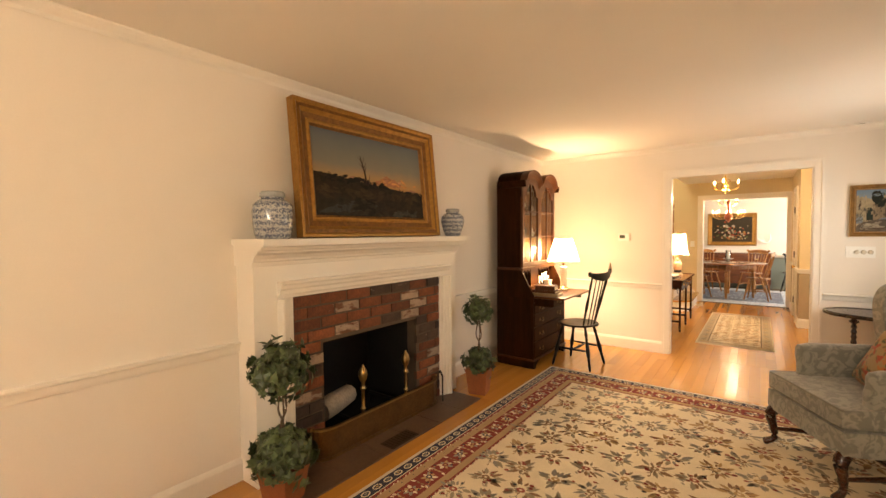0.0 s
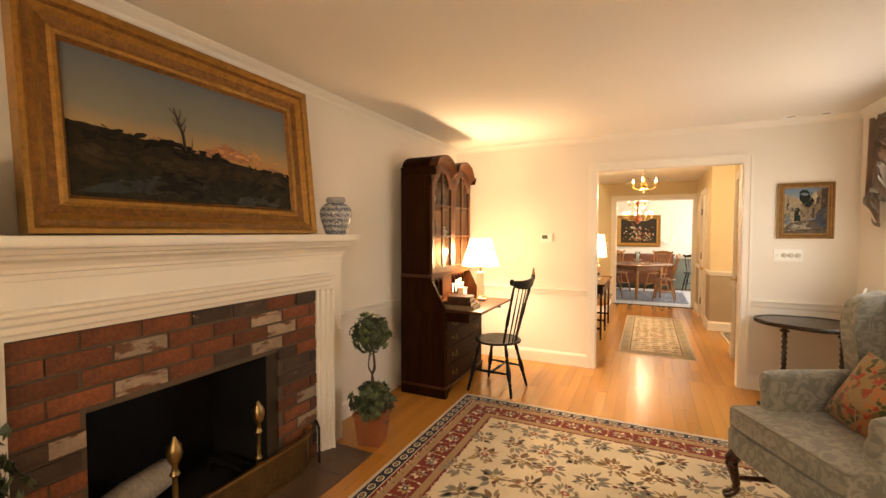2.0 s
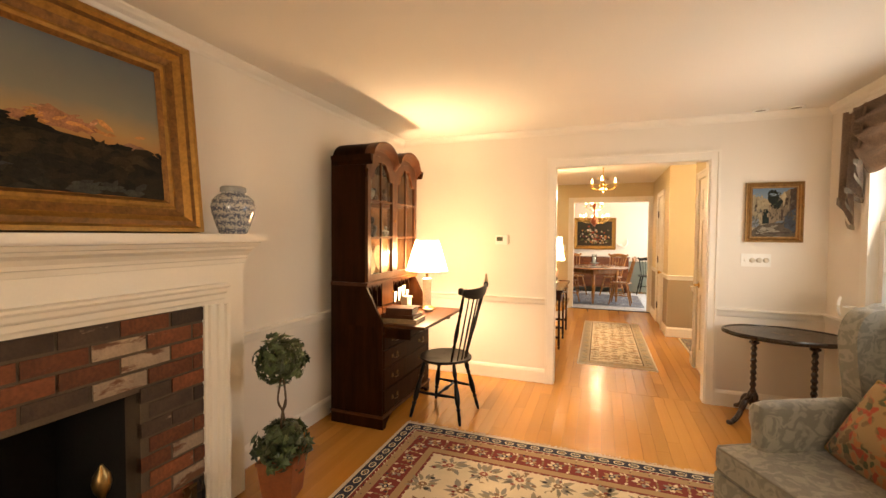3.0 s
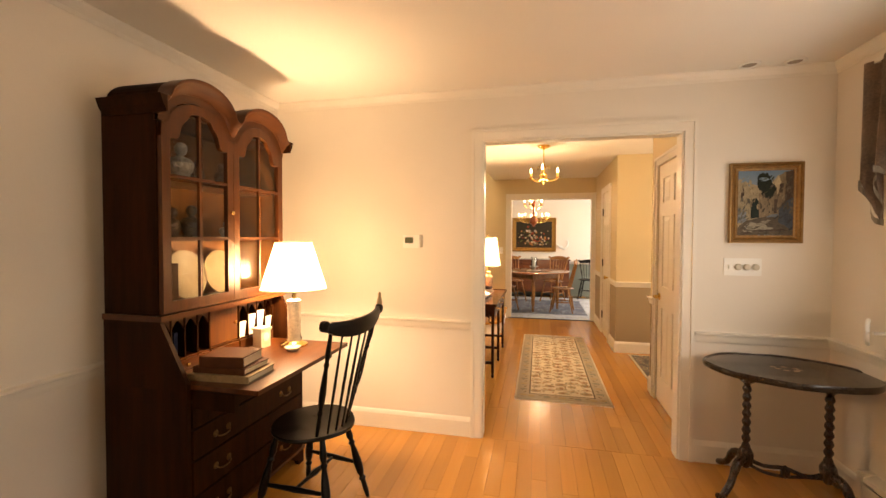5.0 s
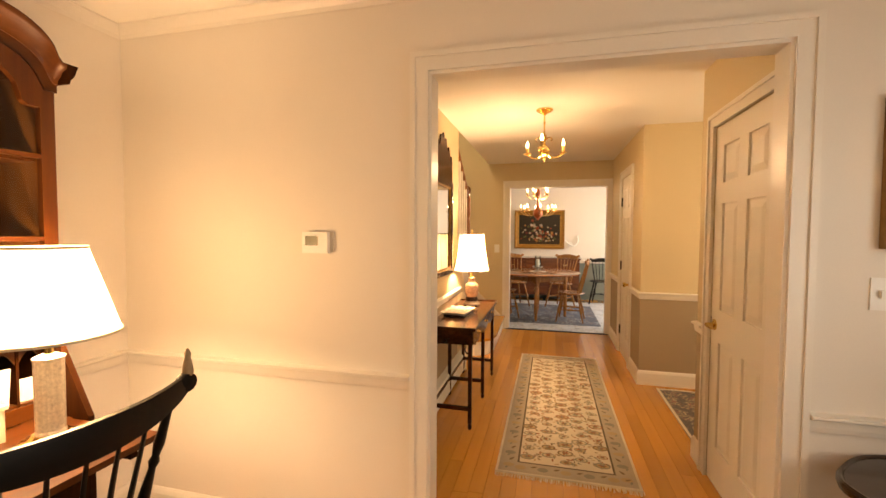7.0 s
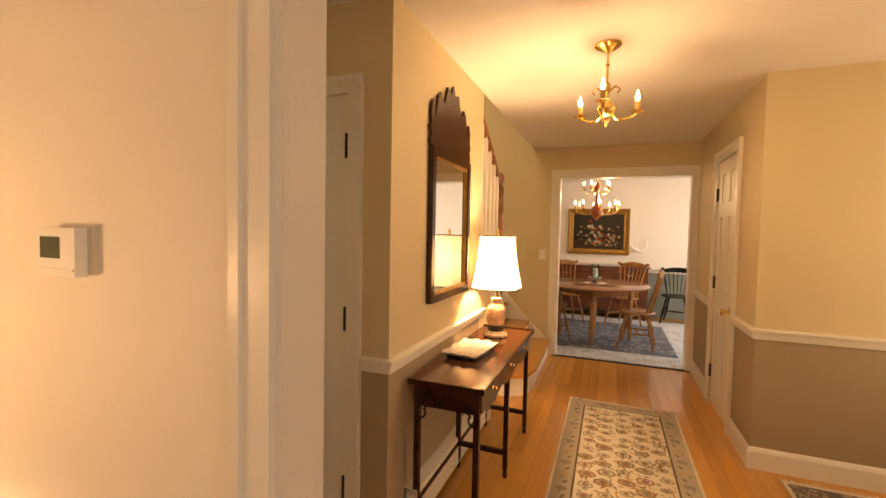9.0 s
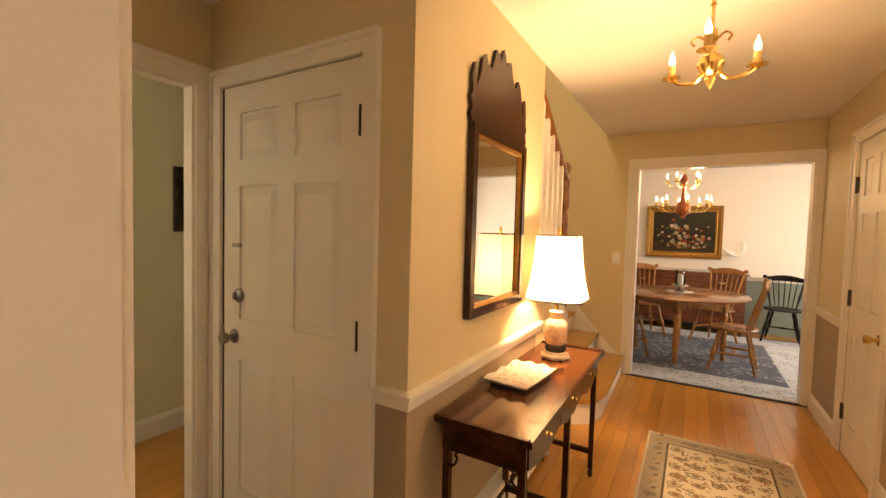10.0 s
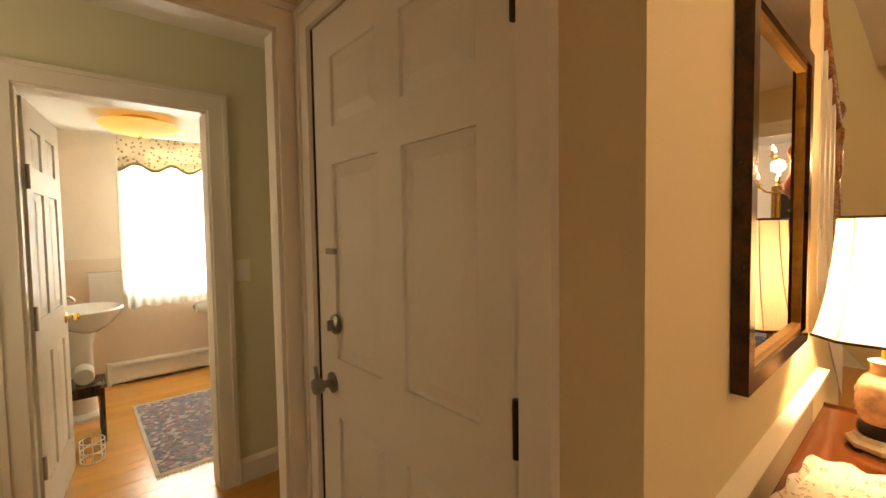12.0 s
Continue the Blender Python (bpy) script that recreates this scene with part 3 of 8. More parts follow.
def fender_path(off):
    pts = [(0.005, -0.64)]
    pts += [(0.0 + off + 0.085 * math.sin(a), -0.62 - off + 0.12 - 0.12 * math.cos(a)) for a in [math.pi / 12 * i for i in range(7)]]
    pts += [(0.0 + off + 0.085 * math.cos(a), 0.58 + off - 0.12 + 0.12 * math.sin(a)) for a in [math.pi / 12 * i for i in range(7)]]
    return pts + [(0.005, 0.64)]


def ribbon(lo, hi, off0, off1):
    bm = bmesh.new()
    o, i = fender_path(off1), fender_path(off0)
    n = len(o)
    ring = [[bm.verts.new((*p, z)) for p in pts] for pts, z in ((o, lo), (o, hi), (i, hi), (i, lo))]
    for a in range(4):
        for k in range(n - 1):
            bm.faces.new((ring[a][k], ring[a][k + 1], ring[(a + 1) % 4][k + 1], ring[(a + 1) % 4][k]))
    for k in (0, n - 1):
        bm.faces.new([ring[a][k] for a in range(4)])
    return bm


part("screen", ribbon(0.02, 0.185, -0.002, 0.002), FENDER, fen)
part("top_rail", ribbon(0.185, 0.20, -0.009, 0.009), OLD_BRASS, fen, "dull brass top rail")
part("base_rail", ribbon(0.0, 0.02, -0.010, 0.010), FENDER, fen)
tools = bmesh.new()
tube(tools, [(0.10, 0.60, 0.0), (0.10, 0.60, 0.22), (0.06, 0.62, 0.25), (0.03, 0.64, 0.22)], 0.008, 8)
solid("fire_tool", tools, IRON, (-1.86, 2.40, 0.0), 0, "black iron fire tool hooked over the fender", "fire tool", smooth=True)

# ---- paintings ----
GILT = mat("antique_gilt", (0.34, 0.175, 0.042), 0.42, 0.65, vary=0.32, scale=26, grain=80, relief=0.8)
GILT_DARK = mat("worn_gilt", (0.20, 0.09, 0.022), 0.5, 0.55, vary=0.5, scale=30, grain=80, relief=0.9)


def paint_mat(name, kind, w, h):
    """Oil paint: soft colour areas by the picture's own width and height."""
    m = bpy.data.materials.new(name)
    ns, lk, b = nodes_of(m)
    tc, sp = ns.new("ShaderNodeTexCoord"), ns.new("ShaderNodeSeparateXYZ")
    lk.new(tc.outputs["Object"], sp.inputs[0])
    v = coords(ns, lk)

    def math_node(op, a, c, d=None):
        n = ns.new("ShaderNodeMath")
        n.operation = op
        for i, q in enumerate((a, c, d)):
            if q is None:
                continue
            if isinstance(q, (int, float)):
                n.inputs[i].default_value = q
            else:
                lk.new(q, n.inputs[i])
        return n.outputs[0]

    z = sp.outputs["Z"]
    up = math_node("MULTIPLY_ADD", z, 1 / h, 0.0)
    stops = {"dusk": [(0.30, (0.46, 0.20, 0.06)), (0.46, (0.38, 0.25, 0.115)), (0.62, (0.21, 0.20, 0.155)), (1.0, (0.115, 0.135, 0.145))],
             "sky": [(0.5, (0.30, 0.33, 0.34)), (1.0, (0.13, 0.20, 0.28))],
             "fruit": [(0.0, (0.05, 0.032, 0.018)), (0.35, (0.024, 0.018, 0.012)), (1.0, (0.035, 0.028, 0.018))]}[kind]
    sk = ramp(ns, stops)
    lk.new(math_node("MULTIPLY_ADD", noise_tex(ns, lk, v, 9, 4), 0.10, math_node("ADD", up, -0.05)), sk.inputs[0])
    out = sk.outputs[0]
    lk.new(out, b.inputs["Base Color"])
    b.inputs["Roughness"].default_value = 0.4
    b.inputs["Specular IOR Level"].default_value = 0.15
    bump(ns, lk, b, noise_tex(ns, lk, v, 120, 3), 0.25)
    return m


def framed(name, at, rz, w, h, fw, depth, kind, frame_mat, inner_mat, label, lean=0.0):
    """A painting: canvas on the local yz plane facing +x, origin at the bottom centre, in a stepped frame."""
    ob = thing(name, at, rz, label, "painting", ry=lean)
    ow, oh = w + 2 * fw, h + 2 * fw
    canvas = nbox(0.004, 0.012, -w / 2 - 0.01, w / 2 + 0.01, -0.01, h + 0.01)
    c = part("canvas", canvas, paint_mat(name + "_paint_" + kind, kind, w, h), ob, "painted canvas")
    c.location = (0, 0, fw)
    prof = [(0.0, 0.0), (0.0, depth), (fw * 0.12, depth), (fw * 0.2, depth * 0.82), (fw * 0.34, depth * 0.86), (fw * 0.5, depth * 0.55), (fw * 0.72, depth * 0.42), (fw * 0.8, depth * 0.5), (fw * 0.9, depth * 0.46), (fw, 0.014), (fw, 0.0)]
    for nm, p0, p1, q0, q1 in (("frame_side", (-ow / 2, 0), (ow / 2, 0), (1, 1), (-1, 1)), ("frame_side", (ow / 2, 0), (ow / 2, oh), (-1, 1), (-1, -1)), ("frame_side", (ow / 2, oh), (-ow / 2, oh), (-1, -1), (1, -1)), ("frame_side", (-ow / 2, oh), (-ow / 2, 0), (1, -1), (1, 1))):
        bm = bmesh.new()
        a = [bm.verts.new((x, p0[0] + q0[0] * u, p0[1] + q0[1] * u)) for u, x in prof]
        b = [bm.verts.new((x, p1[0] + q1[0] * u, p1[1] + q1[1] * u)) for u, x in prof]
        n = len(prof)
        for i in range(n):
            f = bm.faces.new((a[i], a[(i + 1) % n], b[(i + 1) % n], b[i]))
            f.material_index = 1 if i in (3, 5, 8) else 0
        bm.faces.new(a[::-1])
        bm.faces.new(b)
        part(nm, bm, [frame_mat, inner_mat], ob)
    return ob


PAINTS = {}


def paint(c):
    if c not in PAINTS:
        PAINTS[c] = mat("oil_paint", c, 0.45, vary=0.5, scale=26, grain=150, relief=0.35, spec=0.12, island=0.25)
    return PAINTS[c]


def wobble(pts, amount, steps=5):
    """Roughens an outline the way a brush does."""
    out = []
    for (a, b), (c, d) in zip(pts, pts[1:] + pts[:1]):
        for i in range(steps):
            u = i / steps
            j = 0 if i == 0 else amount
            out.append((a + (c - a) * u + random.uniform(-j, j), b + (d - b) * u + random.uniform(-j, j)))
    return [(max(0.0, min(1.0, x)), max(0.0, min(1.0, y))) for x, y in out]


def strokes(ob, w, h, fw, shapes):
    """Painted areas: outlines in shares of the canvas, each a thin layer over the last."""
    for k, (pts, colour, rough) in enumerate(shapes):
        bm = bmesh.new()
        q = [((u - 0.5) * w, v * h) for u, v in wobble(pts, rough)]
        bm.faces.new([bm.verts.new((0.0125 + 0.0002 * k, y, z)) for y, z in q])
        bmesh.ops.triangulate(bm, faces=bm.faces[:])
        part("painted_area", bm, paint(colour), ob).location = (0, 0, fw)


def dabs(ob, w, h, fw, zones):
    """Loose brush marks: zones of (count, u0, u1, v0, v1, length, slope, colour)."""
    colours = list(dict.fromkeys(z[-1] for z in zones))
    bm = bmesh.new()
    k = 0
    for count, u0, u1, v0, v1, length, slope, colour in zones:
        for _ in range(count):
            u, v = random.uniform(u0, u1), random.uniform(v0, v1)
            l, a = length * random.uniform(0.5, 1.3), slope + random.gauss(0, 0.35)
            t = l * random.uniform(0.18, 0.4)
            y, z = (u - 0.5) * w, v * h
            ca, sa = math.cos(a), math.sin(a)
            pts = ((-l / 2, 0), (-l / 4, t / 2), (l / 4, t / 2.4), (l / 2, 0), (l / 5, -t / 2), (-l / 4, -t / 2))
            q = [(max(-w / 2, min(w / 2, y + p * ca - e * sa)), max(0.0, min(h, z + p * sa + e * ca))) for p, e in pts]
            bm.faces.new([bm.verts.new((0.0162 + 0.000004 * k, *p)) for p in q]).material_index = colours.index(colour)
            k += 1
    marks = tagged(part("brushwork", bm, [paint(c) for c in colours], ob, "loose brush marks of oil paint"), kind="stuff")
    marks.location = (0, 0, fw)


random.seed(9)
big = framed("landscape_painting", (-1.885, 2.395, 1.392), 0, 1.06, 0.57, 0.145, 0.065, "dusk", GILT, GILT_DARK, "dusk landscape oil painting in a wide gilt frame on the mantel", lean=-5.5)
CLOUD, CLOUD_DARK, LAND, LAND2, BUSH, WATER = (0.42, 0.20, 0.11), (0.30, 0.16, 0.10), (0.018, 0.014, 0.008), (0.030, 0.022, 0.013), (0.010, 0.008, 0.006), (0.045, 0.050, 0.046)
strokes(big, 1.06, 0.57, 0.145, [
    ([(0.48, 0.42), (0.52, 0.47), (0.58, 0.49), (0.62, 0.55), (0.66, 0.52), (0.72, 0.50), (0.80, 0.43), (0.70, 0.40)], CLOUD, 0.012),
    ([(0.27, 0.46), (0.31, 0.50), (0.37, 0.47), (0.34, 0.44)], CLOUD_DARK, 0.008),
    ([(0.84, 0.36), (0.88, 0.40), (0.93, 0.38), (0.96, 0.34)], CLOUD_DARK, 0.006),
    ([(0, 0), (0, 0.50), (0.10, 0.49), (0.22, 0.46), (0.30, 0.43), (0.38, 0.42), (0.48, 0.41), (0.52, 0.38), (0.62, 0.39), (0.70, 0.37), (0.82, 0.36), (0.92, 0.34), (1, 0.32), (1, 0)], LAND, 0.006),
    ([(0.30, 0.44), (0.32, 0.48), (0.36, 0.49), (0.41, 0.47), (0.44, 0.43)], BUSH, 0.008),
    ([(0.48, 0.40), (0.49, 0.44), (0.505, 0.44), (0.51, 0.40)], BUSH, 0.003),
    ([(0.52, 0.38), (0.56, 0.42), (0.62, 0.41), (0.66, 0.37)], BUSH, 0.006),
    ([(0.80, 0.35), (0.83, 0.38), (0.86, 0.37), (0.90, 0.33)], BUSH, 0.005),
    ([(0.02, 0.03), (0.10, 0.10), (0.20, 0.16), (0.30, 0.19), (0.42, 0.17), (0.52, 0.14), (0.40, 0.08), (0.25, 0.04)], WATER, 0.006),
    ([(0.30, 0.24), (0.34, 0.08), (0.39, 0.06), (0.42, 0.10), (0.46, 0.05), (0.50, 0.20)], BUSH, 0.010),
    ([(0.54, 0.30), (0.60, 0.33), (0.66, 0.30), (0.60, 0.28)], LAND2, 0.008),
    ([(0.66, 0.04), (0.76, 0.09), (0.88, 0.05), (0.90, 0.03)], WATER, 0.005),
])
dabs(big, 1.06, 0.57, 0.145, [
    (12, 0.50, 0.92, 0.42, 0.49, 0.06, 0.05, (0.46, 0.22, 0.08)), (8, 0.55, 0.76, 0.47, 0.54, 0.04, 0.3, (0.40, 0.21, 0.12)),
    (26, 0.02, 0.3, 0.40, 0.50, 0.05, 0.1, (0.014, 0.012, 0.008)), (34, 0.26, 0.6, 0.36, 0.45, 0.045, 0.2, (0.010, 0.009, 0.006)), (30, 0.55, 1.0, 0.29, 0.36, 0.05, -0.1, (0.016, 0.013, 0.008)),
    (60, 0.0, 1.0, 0.20, 0.34, 0.08, 0.0, (0.036, 0.026, 0.013)), (40, 0.05, 0.6, 0.02, 0.20, 0.08, 0.05, (0.024, 0.022, 0.014)), (36, 0.3, 1.0, 0.02, 0.22, 0.09, 0.0, (0.015, 0.012, 0.008)), (16, 0.66, 0.92, 0.02, 0.08, 0.07, 0.1, (0.045, 0.046, 0.038)),
])
tree = bmesh.new()
for y0, z0, y1, z1 in ((-0.095, 0.33, -0.14, 0.375), (-0.10, 0.35, -0.07, 0.40), (-0.115, 0.39, -0.15, 0.42), (-0.11, 0.375, -0.095, 0.43), (-0.06, 0.24, -0.05, 0.31)):
    tube(tree, [(0.018, y0, z0), (0.018, (y0 + y1) / 2 + 0.004, (z0 + z1) / 2), (0.018, y1, z1)], [0.003, 0.002, 0.0008], 5)
tube(tree, [(0.016, -0.085, 0.24), (0.016, -0.09, 0.31), (0.016, -0.11, 0.37), (0.016, -0.125, 0.43)], [0.007, 0.005, 0.0035, 0.0015], 5)
tube(tree, [(0.016, -0.09, 0.315), (0.016, -0.075, 0.36)], [0.003, 0.0015], 5)
tp = part("painted_tree", tree, paint((0.06, 0.04, 0.028)), big)
tp.location = (0, 0, 0.145)
OAK_FRAME = mat("worn_bronze_frame", (0.27, 0.15, 0.05), 0.4, 0.4, vary=0.3, scale=14, relief=0.3)
st_ = framed("street_painting", (1.206, 5.638, 1.352), -90, 0.285, 0.38, 0.046, 0.03, "sky", OAK_FRAME, GILT_DARK, "small village street painting in a dark gold frame")
LIT, MIDW, SHADE_W, ROADC, ROADL, TREE_G, DOOR_G, BLUE_W = (0.33, 0.26, 0.165), (0.18, 0.13, 0.08), (0.07, 0.045, 0.030), (0.12, 0.09, 0.062), (0.28, 0.24, 0.18), (0.012, 0.014, 0.008), (0.010, 0.016, 0.010), (0.15, 0.165, 0.18)
strokes(st_, 0.285, 0.38, 0.046, [
    ([(0, 0), (0, 0.86), (0.10, 0.90), (0.16, 0.82), (0.20, 0.76), (0.22, 0)], LIT, 0.006),
    ([(0, 0.2), (0, 0.42), (0.12, 0.40), (0.20, 0.30), (0.18, 0.18)], BLUE_W, 0.01),
    ([(0.05, 0.58), (0.06, 0.74), (0.11, 0.74), (0.11, 0.60)], SHADE_W, 0.006),
    ([(0.16, 0.2), (0.17, 0.72), (0.24, 0.80), (0.36, 0.77), (0.42, 0.70), (0.46, 0.2)], LIT, 0.006),
    ([(0.38, 0.2), (0.38, 0.66), (0.46, 0.64), (0.64, 0.64), (0.64, 0.22)], MIDW, 0.008),
    ([(0.62, 0.2), (0.62, 0.80), (0.74, 0.92), (0.86, 0.98), (1, 1.0), (1, 0.1)], MIDW, 0.006),
    ([(0.62, 0.62), (0.62, 0.82), (0.74, 0.93), (0.78, 0.80), (0.72, 0.64)], LIT, 0.008),
    ([(0.75, 0.66), (0.76, 0.80), (0.82, 0.80), (0.81, 0.66)], SHADE_W, 0.006),
    ([(0.86, 0.3), (0.86, 0.98), (1, 1.0), (1, 0.2)], SHADE_W, 0.008),
    ([(0.66, 0.34), (0.66, 0.56), (0.72, 0.56), (0.71, 0.34)], SHADE_W, 0.006),
    ([(0.35, 0.78), (0.36, 0.92), (0.44, 0.97), (0.54, 0.96), (0.58, 0.88), (0.62, 0.80), (0.70, 0.74), (0.66, 0.62), (0.56, 0.56), (0.44, 0.62), (0.38, 0.72)], TREE_G, 0.014),
    ([(0.24, 0.26), (0.24, 0.50), (0.27, 0.56), (0.33, 0.58), (0.38, 0.53), (0.39, 0.27)], DOOR_G, 0.006),
    ([(0, 0), (0, 0.12), (0.14, 0.22), (0.40, 0.27), (0.70, 0.33), (0.90, 0.22), (1, 0.1), (1, 0)], ROADC, 0.006),
    ([(0.10, 0.12), (0.24, 0.21), (0.50, 0.17), (0.62, 0.09), (0.40, 0.04), (0.12, 0.03)], ROADL, 0.014),
    ([(0.02, 0.03), (0.30, 0.085), (0.80, 0.10), (0.90, 0.07), (0.50, 0.06), (0.10, 0.01)], SHADE_W, 0.008),
    ([(0.52, 0.28), (0.60, 0.32), (0.74, 0.33), (0.70, 0.28)], BLUE_W, 0.006),
    ([(0.74, 0.20), (0.75, 0.44), (0.84, 0.52), (1, 0.58), (1, 0.08)], (0.045, 0.050, 0.060), 0.008),
])
dabs(st_, 0.285, 0.38, 0.046, [
    (4, 0.05, 0.6, 0.85, 1.0, 0.05, 0.1, (0.15, 0.20, 0.24)), (20, 0.0, 0.24, 0.35, 0.85, 0.03, 1.4, (0.30, 0.24, 0.16)), (12, 0.0, 0.22, 0.2, 0.6, 0.03, 1.3, (0.13, 0.115, 0.09)),
    (16, 0.18, 0.46, 0.35, 0.76, 0.03, 1.5, (0.24, 0.18, 0.11)), (12, 0.38, 0.66, 0.3, 0.62, 0.03, 1.5, (0.09, 0.068, 0.045)), (24, 0.62, 1.0, 0.3, 0.9, 0.035, 1.4, (0.085, 0.066, 0.048)), (9, 0.62, 0.86, 0.55, 0.86, 0.03, 1.3, (0.22, 0.165, 0.10)),
    (8, 0.40, 0.64, 0.62, 0.92, 0.022, 0.8, (0.016, 0.020, 0.010)), (6, 0.4, 0.64, 0.66, 0.9, 0.022, 0.8, (0.05, 0.06, 0.025)), (24, 0.0, 1.0, 0.0, 0.26, 0.04, 0.1, (0.085, 0.065, 0.045)), (10, 0.2, 0.6, 0.04, 0.24, 0.04, 0.1, (0.26, 0.22, 0.16)), (8, 0.7, 1.0, 0.1, 0.45, 0.035, 1.2, (0.045, 0.045, 0.045)), (5, 0.0, 0.2, 0.12, 0.35, 0.03, 0.8, (0.10, 0.10, 0.09)),
])
fr_ = framed("still_life_painting", (-0.215, 13.197, 1.05), -90, 0.84, 0.62, 0.095, 0.05, "fruit", GILT, GILT, "dark fruit and flower still life in a gilt frame")
bm = bmesh.new()
cols = [paint(c) for c in ((0.26, 0.05, 0.025), (0.36, 0.28, 0.19), (0.30, 0.14, 0.05), (0.08, 0.08, 0.03), (0.42, 0.34, 0.28), (0.13, 0.035, 0.03))]
for k in range(110):
    u = random.gauss(0.5, 0.20)
    v = random.uniform(0.10, 0.40) if k < 70 else random.gauss(0.55, 0.16)
    if not 0.05 < u < 0.95 or not 0.08 < v < 0.92:
        continue
    q = random.uniform(0.012, 0.034)
    c = [bm.verts.new((0.0125 + 0.00015 * k, (u - 0.5) * 0.84 + q * math.cos(t), v * 0.62 + q * 0.9 * math.sin(t))) for t in [i * math.pi / 5 for i in range(10)]]
    bm.faces.new(c).material_index = random.choice((0, 1, 2, 3, 5) if k < 70 else (1, 4, 3, 0, 2))
fruit = tagged(part("painted_fruit", bm, cols, fr_, "painted fruit and flowers"), kind="stuff")
fruit.location = (0, 0, 0.095)

# ---- jars on the mantel ----
def jar_mat():
    m = bpy.data.materials.new("blue_white_porcelain")
    ns, lk, b = nodes_of(m)
    v = coords(ns, lk)
    br = ns.new("ShaderNodeTexNoise")
    br.inputs["Scale"].default_value, br.inputs["Detail"].default_value, br.inputs["Distortion"].default_value = 105, 2, 0.5
    lk.new(v, br.inputs["Vector"])
    wv = ns.new("ShaderNodeTexWave")
    wv.bands_direction = "Z"
    wv.inputs["Scale"].default_value, wv.inputs["Distortion"].default_value, wv.inputs["Detail Scale"].default_value = 9, 2.2, 6
    lk.new(v, wv.inputs["Vector"])
    mx = ns.new("ShaderNodeMath")
    mx.operation = "MULTIPLY"
    lk.new(br.outputs["Fac"], mx.inputs[0])
    mr = ns.new("ShaderNodeMapRange")
    mr.inputs[3].default_value = 0.72
    lk.new(wv.outputs["Fac"], mr.inputs[0])
    lk.new(mr.outputs[0], mx.inputs[1])
    r = ramp(ns, [(0.35, (0.48, 0.49, 0.48)), (0.43, (0.27, 0.29, 0.33)), (0.52, (0.09, 0.11, 0.17))])
    lk.new(mx.outputs[0], r.inputs[0])
    lk.new(r.outputs[0], b.inputs["Base Color"])
    b.inputs["Roughness"].default_value = 0.15
    b.inputs["Coat Weight"].default_value = 0.4
    return m


PORCELAIN = jar_mat()
PALE_LID = mat("pale_glazed_lid", (0.30, 0.31, 0.31), 0.25, vary=0.2, scale=20)


def ginger_jar(at, k, label, belly=False):
    j = thing("ginger_jar", at, 20, label, "jar", "jars on the mantel")
    sides = [(0.062, 0), (0.070, 0.006), (0.086, 0.05), (0.104, 0.11), (0.109, 0.145), (0.101, 0.18)] if belly else [(0.080, 0), (0.088, 0.006), (0.096, 0.03), (0.103, 0.08), (0.104, 0.15), (0.098, 0.182)]
    part("body", lathe(bmesh.new(), [(u * k, w * k) for u, w in sides + [(0.076, 0.205), (0.058, 0.213), (0.056, 0.225), (0.05, 0.226)]], n=32), PORCELAIN, j, smooth=True)
    part("lid", lathe(bmesh.new(), [(0.060 * k, 0.222 * k), (0.064 * k, 0.225 * k), (0.064 * k, 0.243 * k), (0.055 * k, 0.252 * k), (0.02 * k, 0.255 * k)], n=32), PALE_LID, j, smooth=True)


ginger_jar((-1.86, 1.55, 1.39), 1.06, "large blue and white lidded porcelain ginger jar")
ginger_jar((-1.80, 3.22, 1.39), 0.94, "blue and white lidded porcelain ginger jar", True)

# ---- topiaries ----
LEAF = mat("ivy_leaf", (0.060, 0.088, 0.034), 0.38, vary=0.4, scale=9, grain=40, relief=0.1, island=0.55)
STEM = mat("brown_stem", (0.11, 0.07, 0.04), 0.8, vary=0.3)
TERRA = mat("terracotta_pot", (0.30, 0.095, 0.035), 0.65, vary=0.2, scale=10, relief=0.2)


def leaves(bm, centre, radius, count, size, squash=1.0, droop=0.0):
    for _ in range(count):
        d = Vector((random.gauss(0, 1), random.gauss(0, 1), random.gauss(0, 1))).normalized()
        rr = radius * (random.uniform(0.45, 1.06) + 0.12 * math.sin(5 * d.x + 3 * d.z) + 0.10 * math.sin(7 * d.y + 2))
        p = Vector(centre) + Vector((d.x * rr, d.y * rr, d.z * rr * squash - droop * max(0, rr - radius * 0.7)))
        out = (d + 0.7 * Vector((random.uniform(-1, 1), random.uniform(-1, 1), random.uniform(-1, 1)))).normalized()
        t1 = out.cross(Vector((0, 0, 1)))
        if t1.length < 0.1:
            t1 = Vector((1, 0, 0))
        t1.normalize()
        t2 = out.cross(t1)
        s = size * random.uniform(0.6, 1.25)
        a = random.uniform(0, 6.28)
        ax, ay = math.cos(a) * t1 + math.sin(a) * t2, -math.sin(a) * t1 + math.cos(a) * t2
        shape = ((0, -0.5), (0.45, -0.35), (0.28, -0.05), (0.5, 0.2), (0.15, 0.2), (0, 0.6), (-0.15, 0.2), (-0.5, 0.2), (-0.28, -0.05), (-0.45, -0.35))
        c = bm.verts.new(p + out * s * 0.12)
        vs = [bm.verts.new(p + s * (u * ax + w * ay) - out * s * 0.1 * abs(u)) for u, w in shape]
        for i in range(len(vs)):
            bm.faces.new((c, vs[i], vs[(i + 1) % len(vs)]))


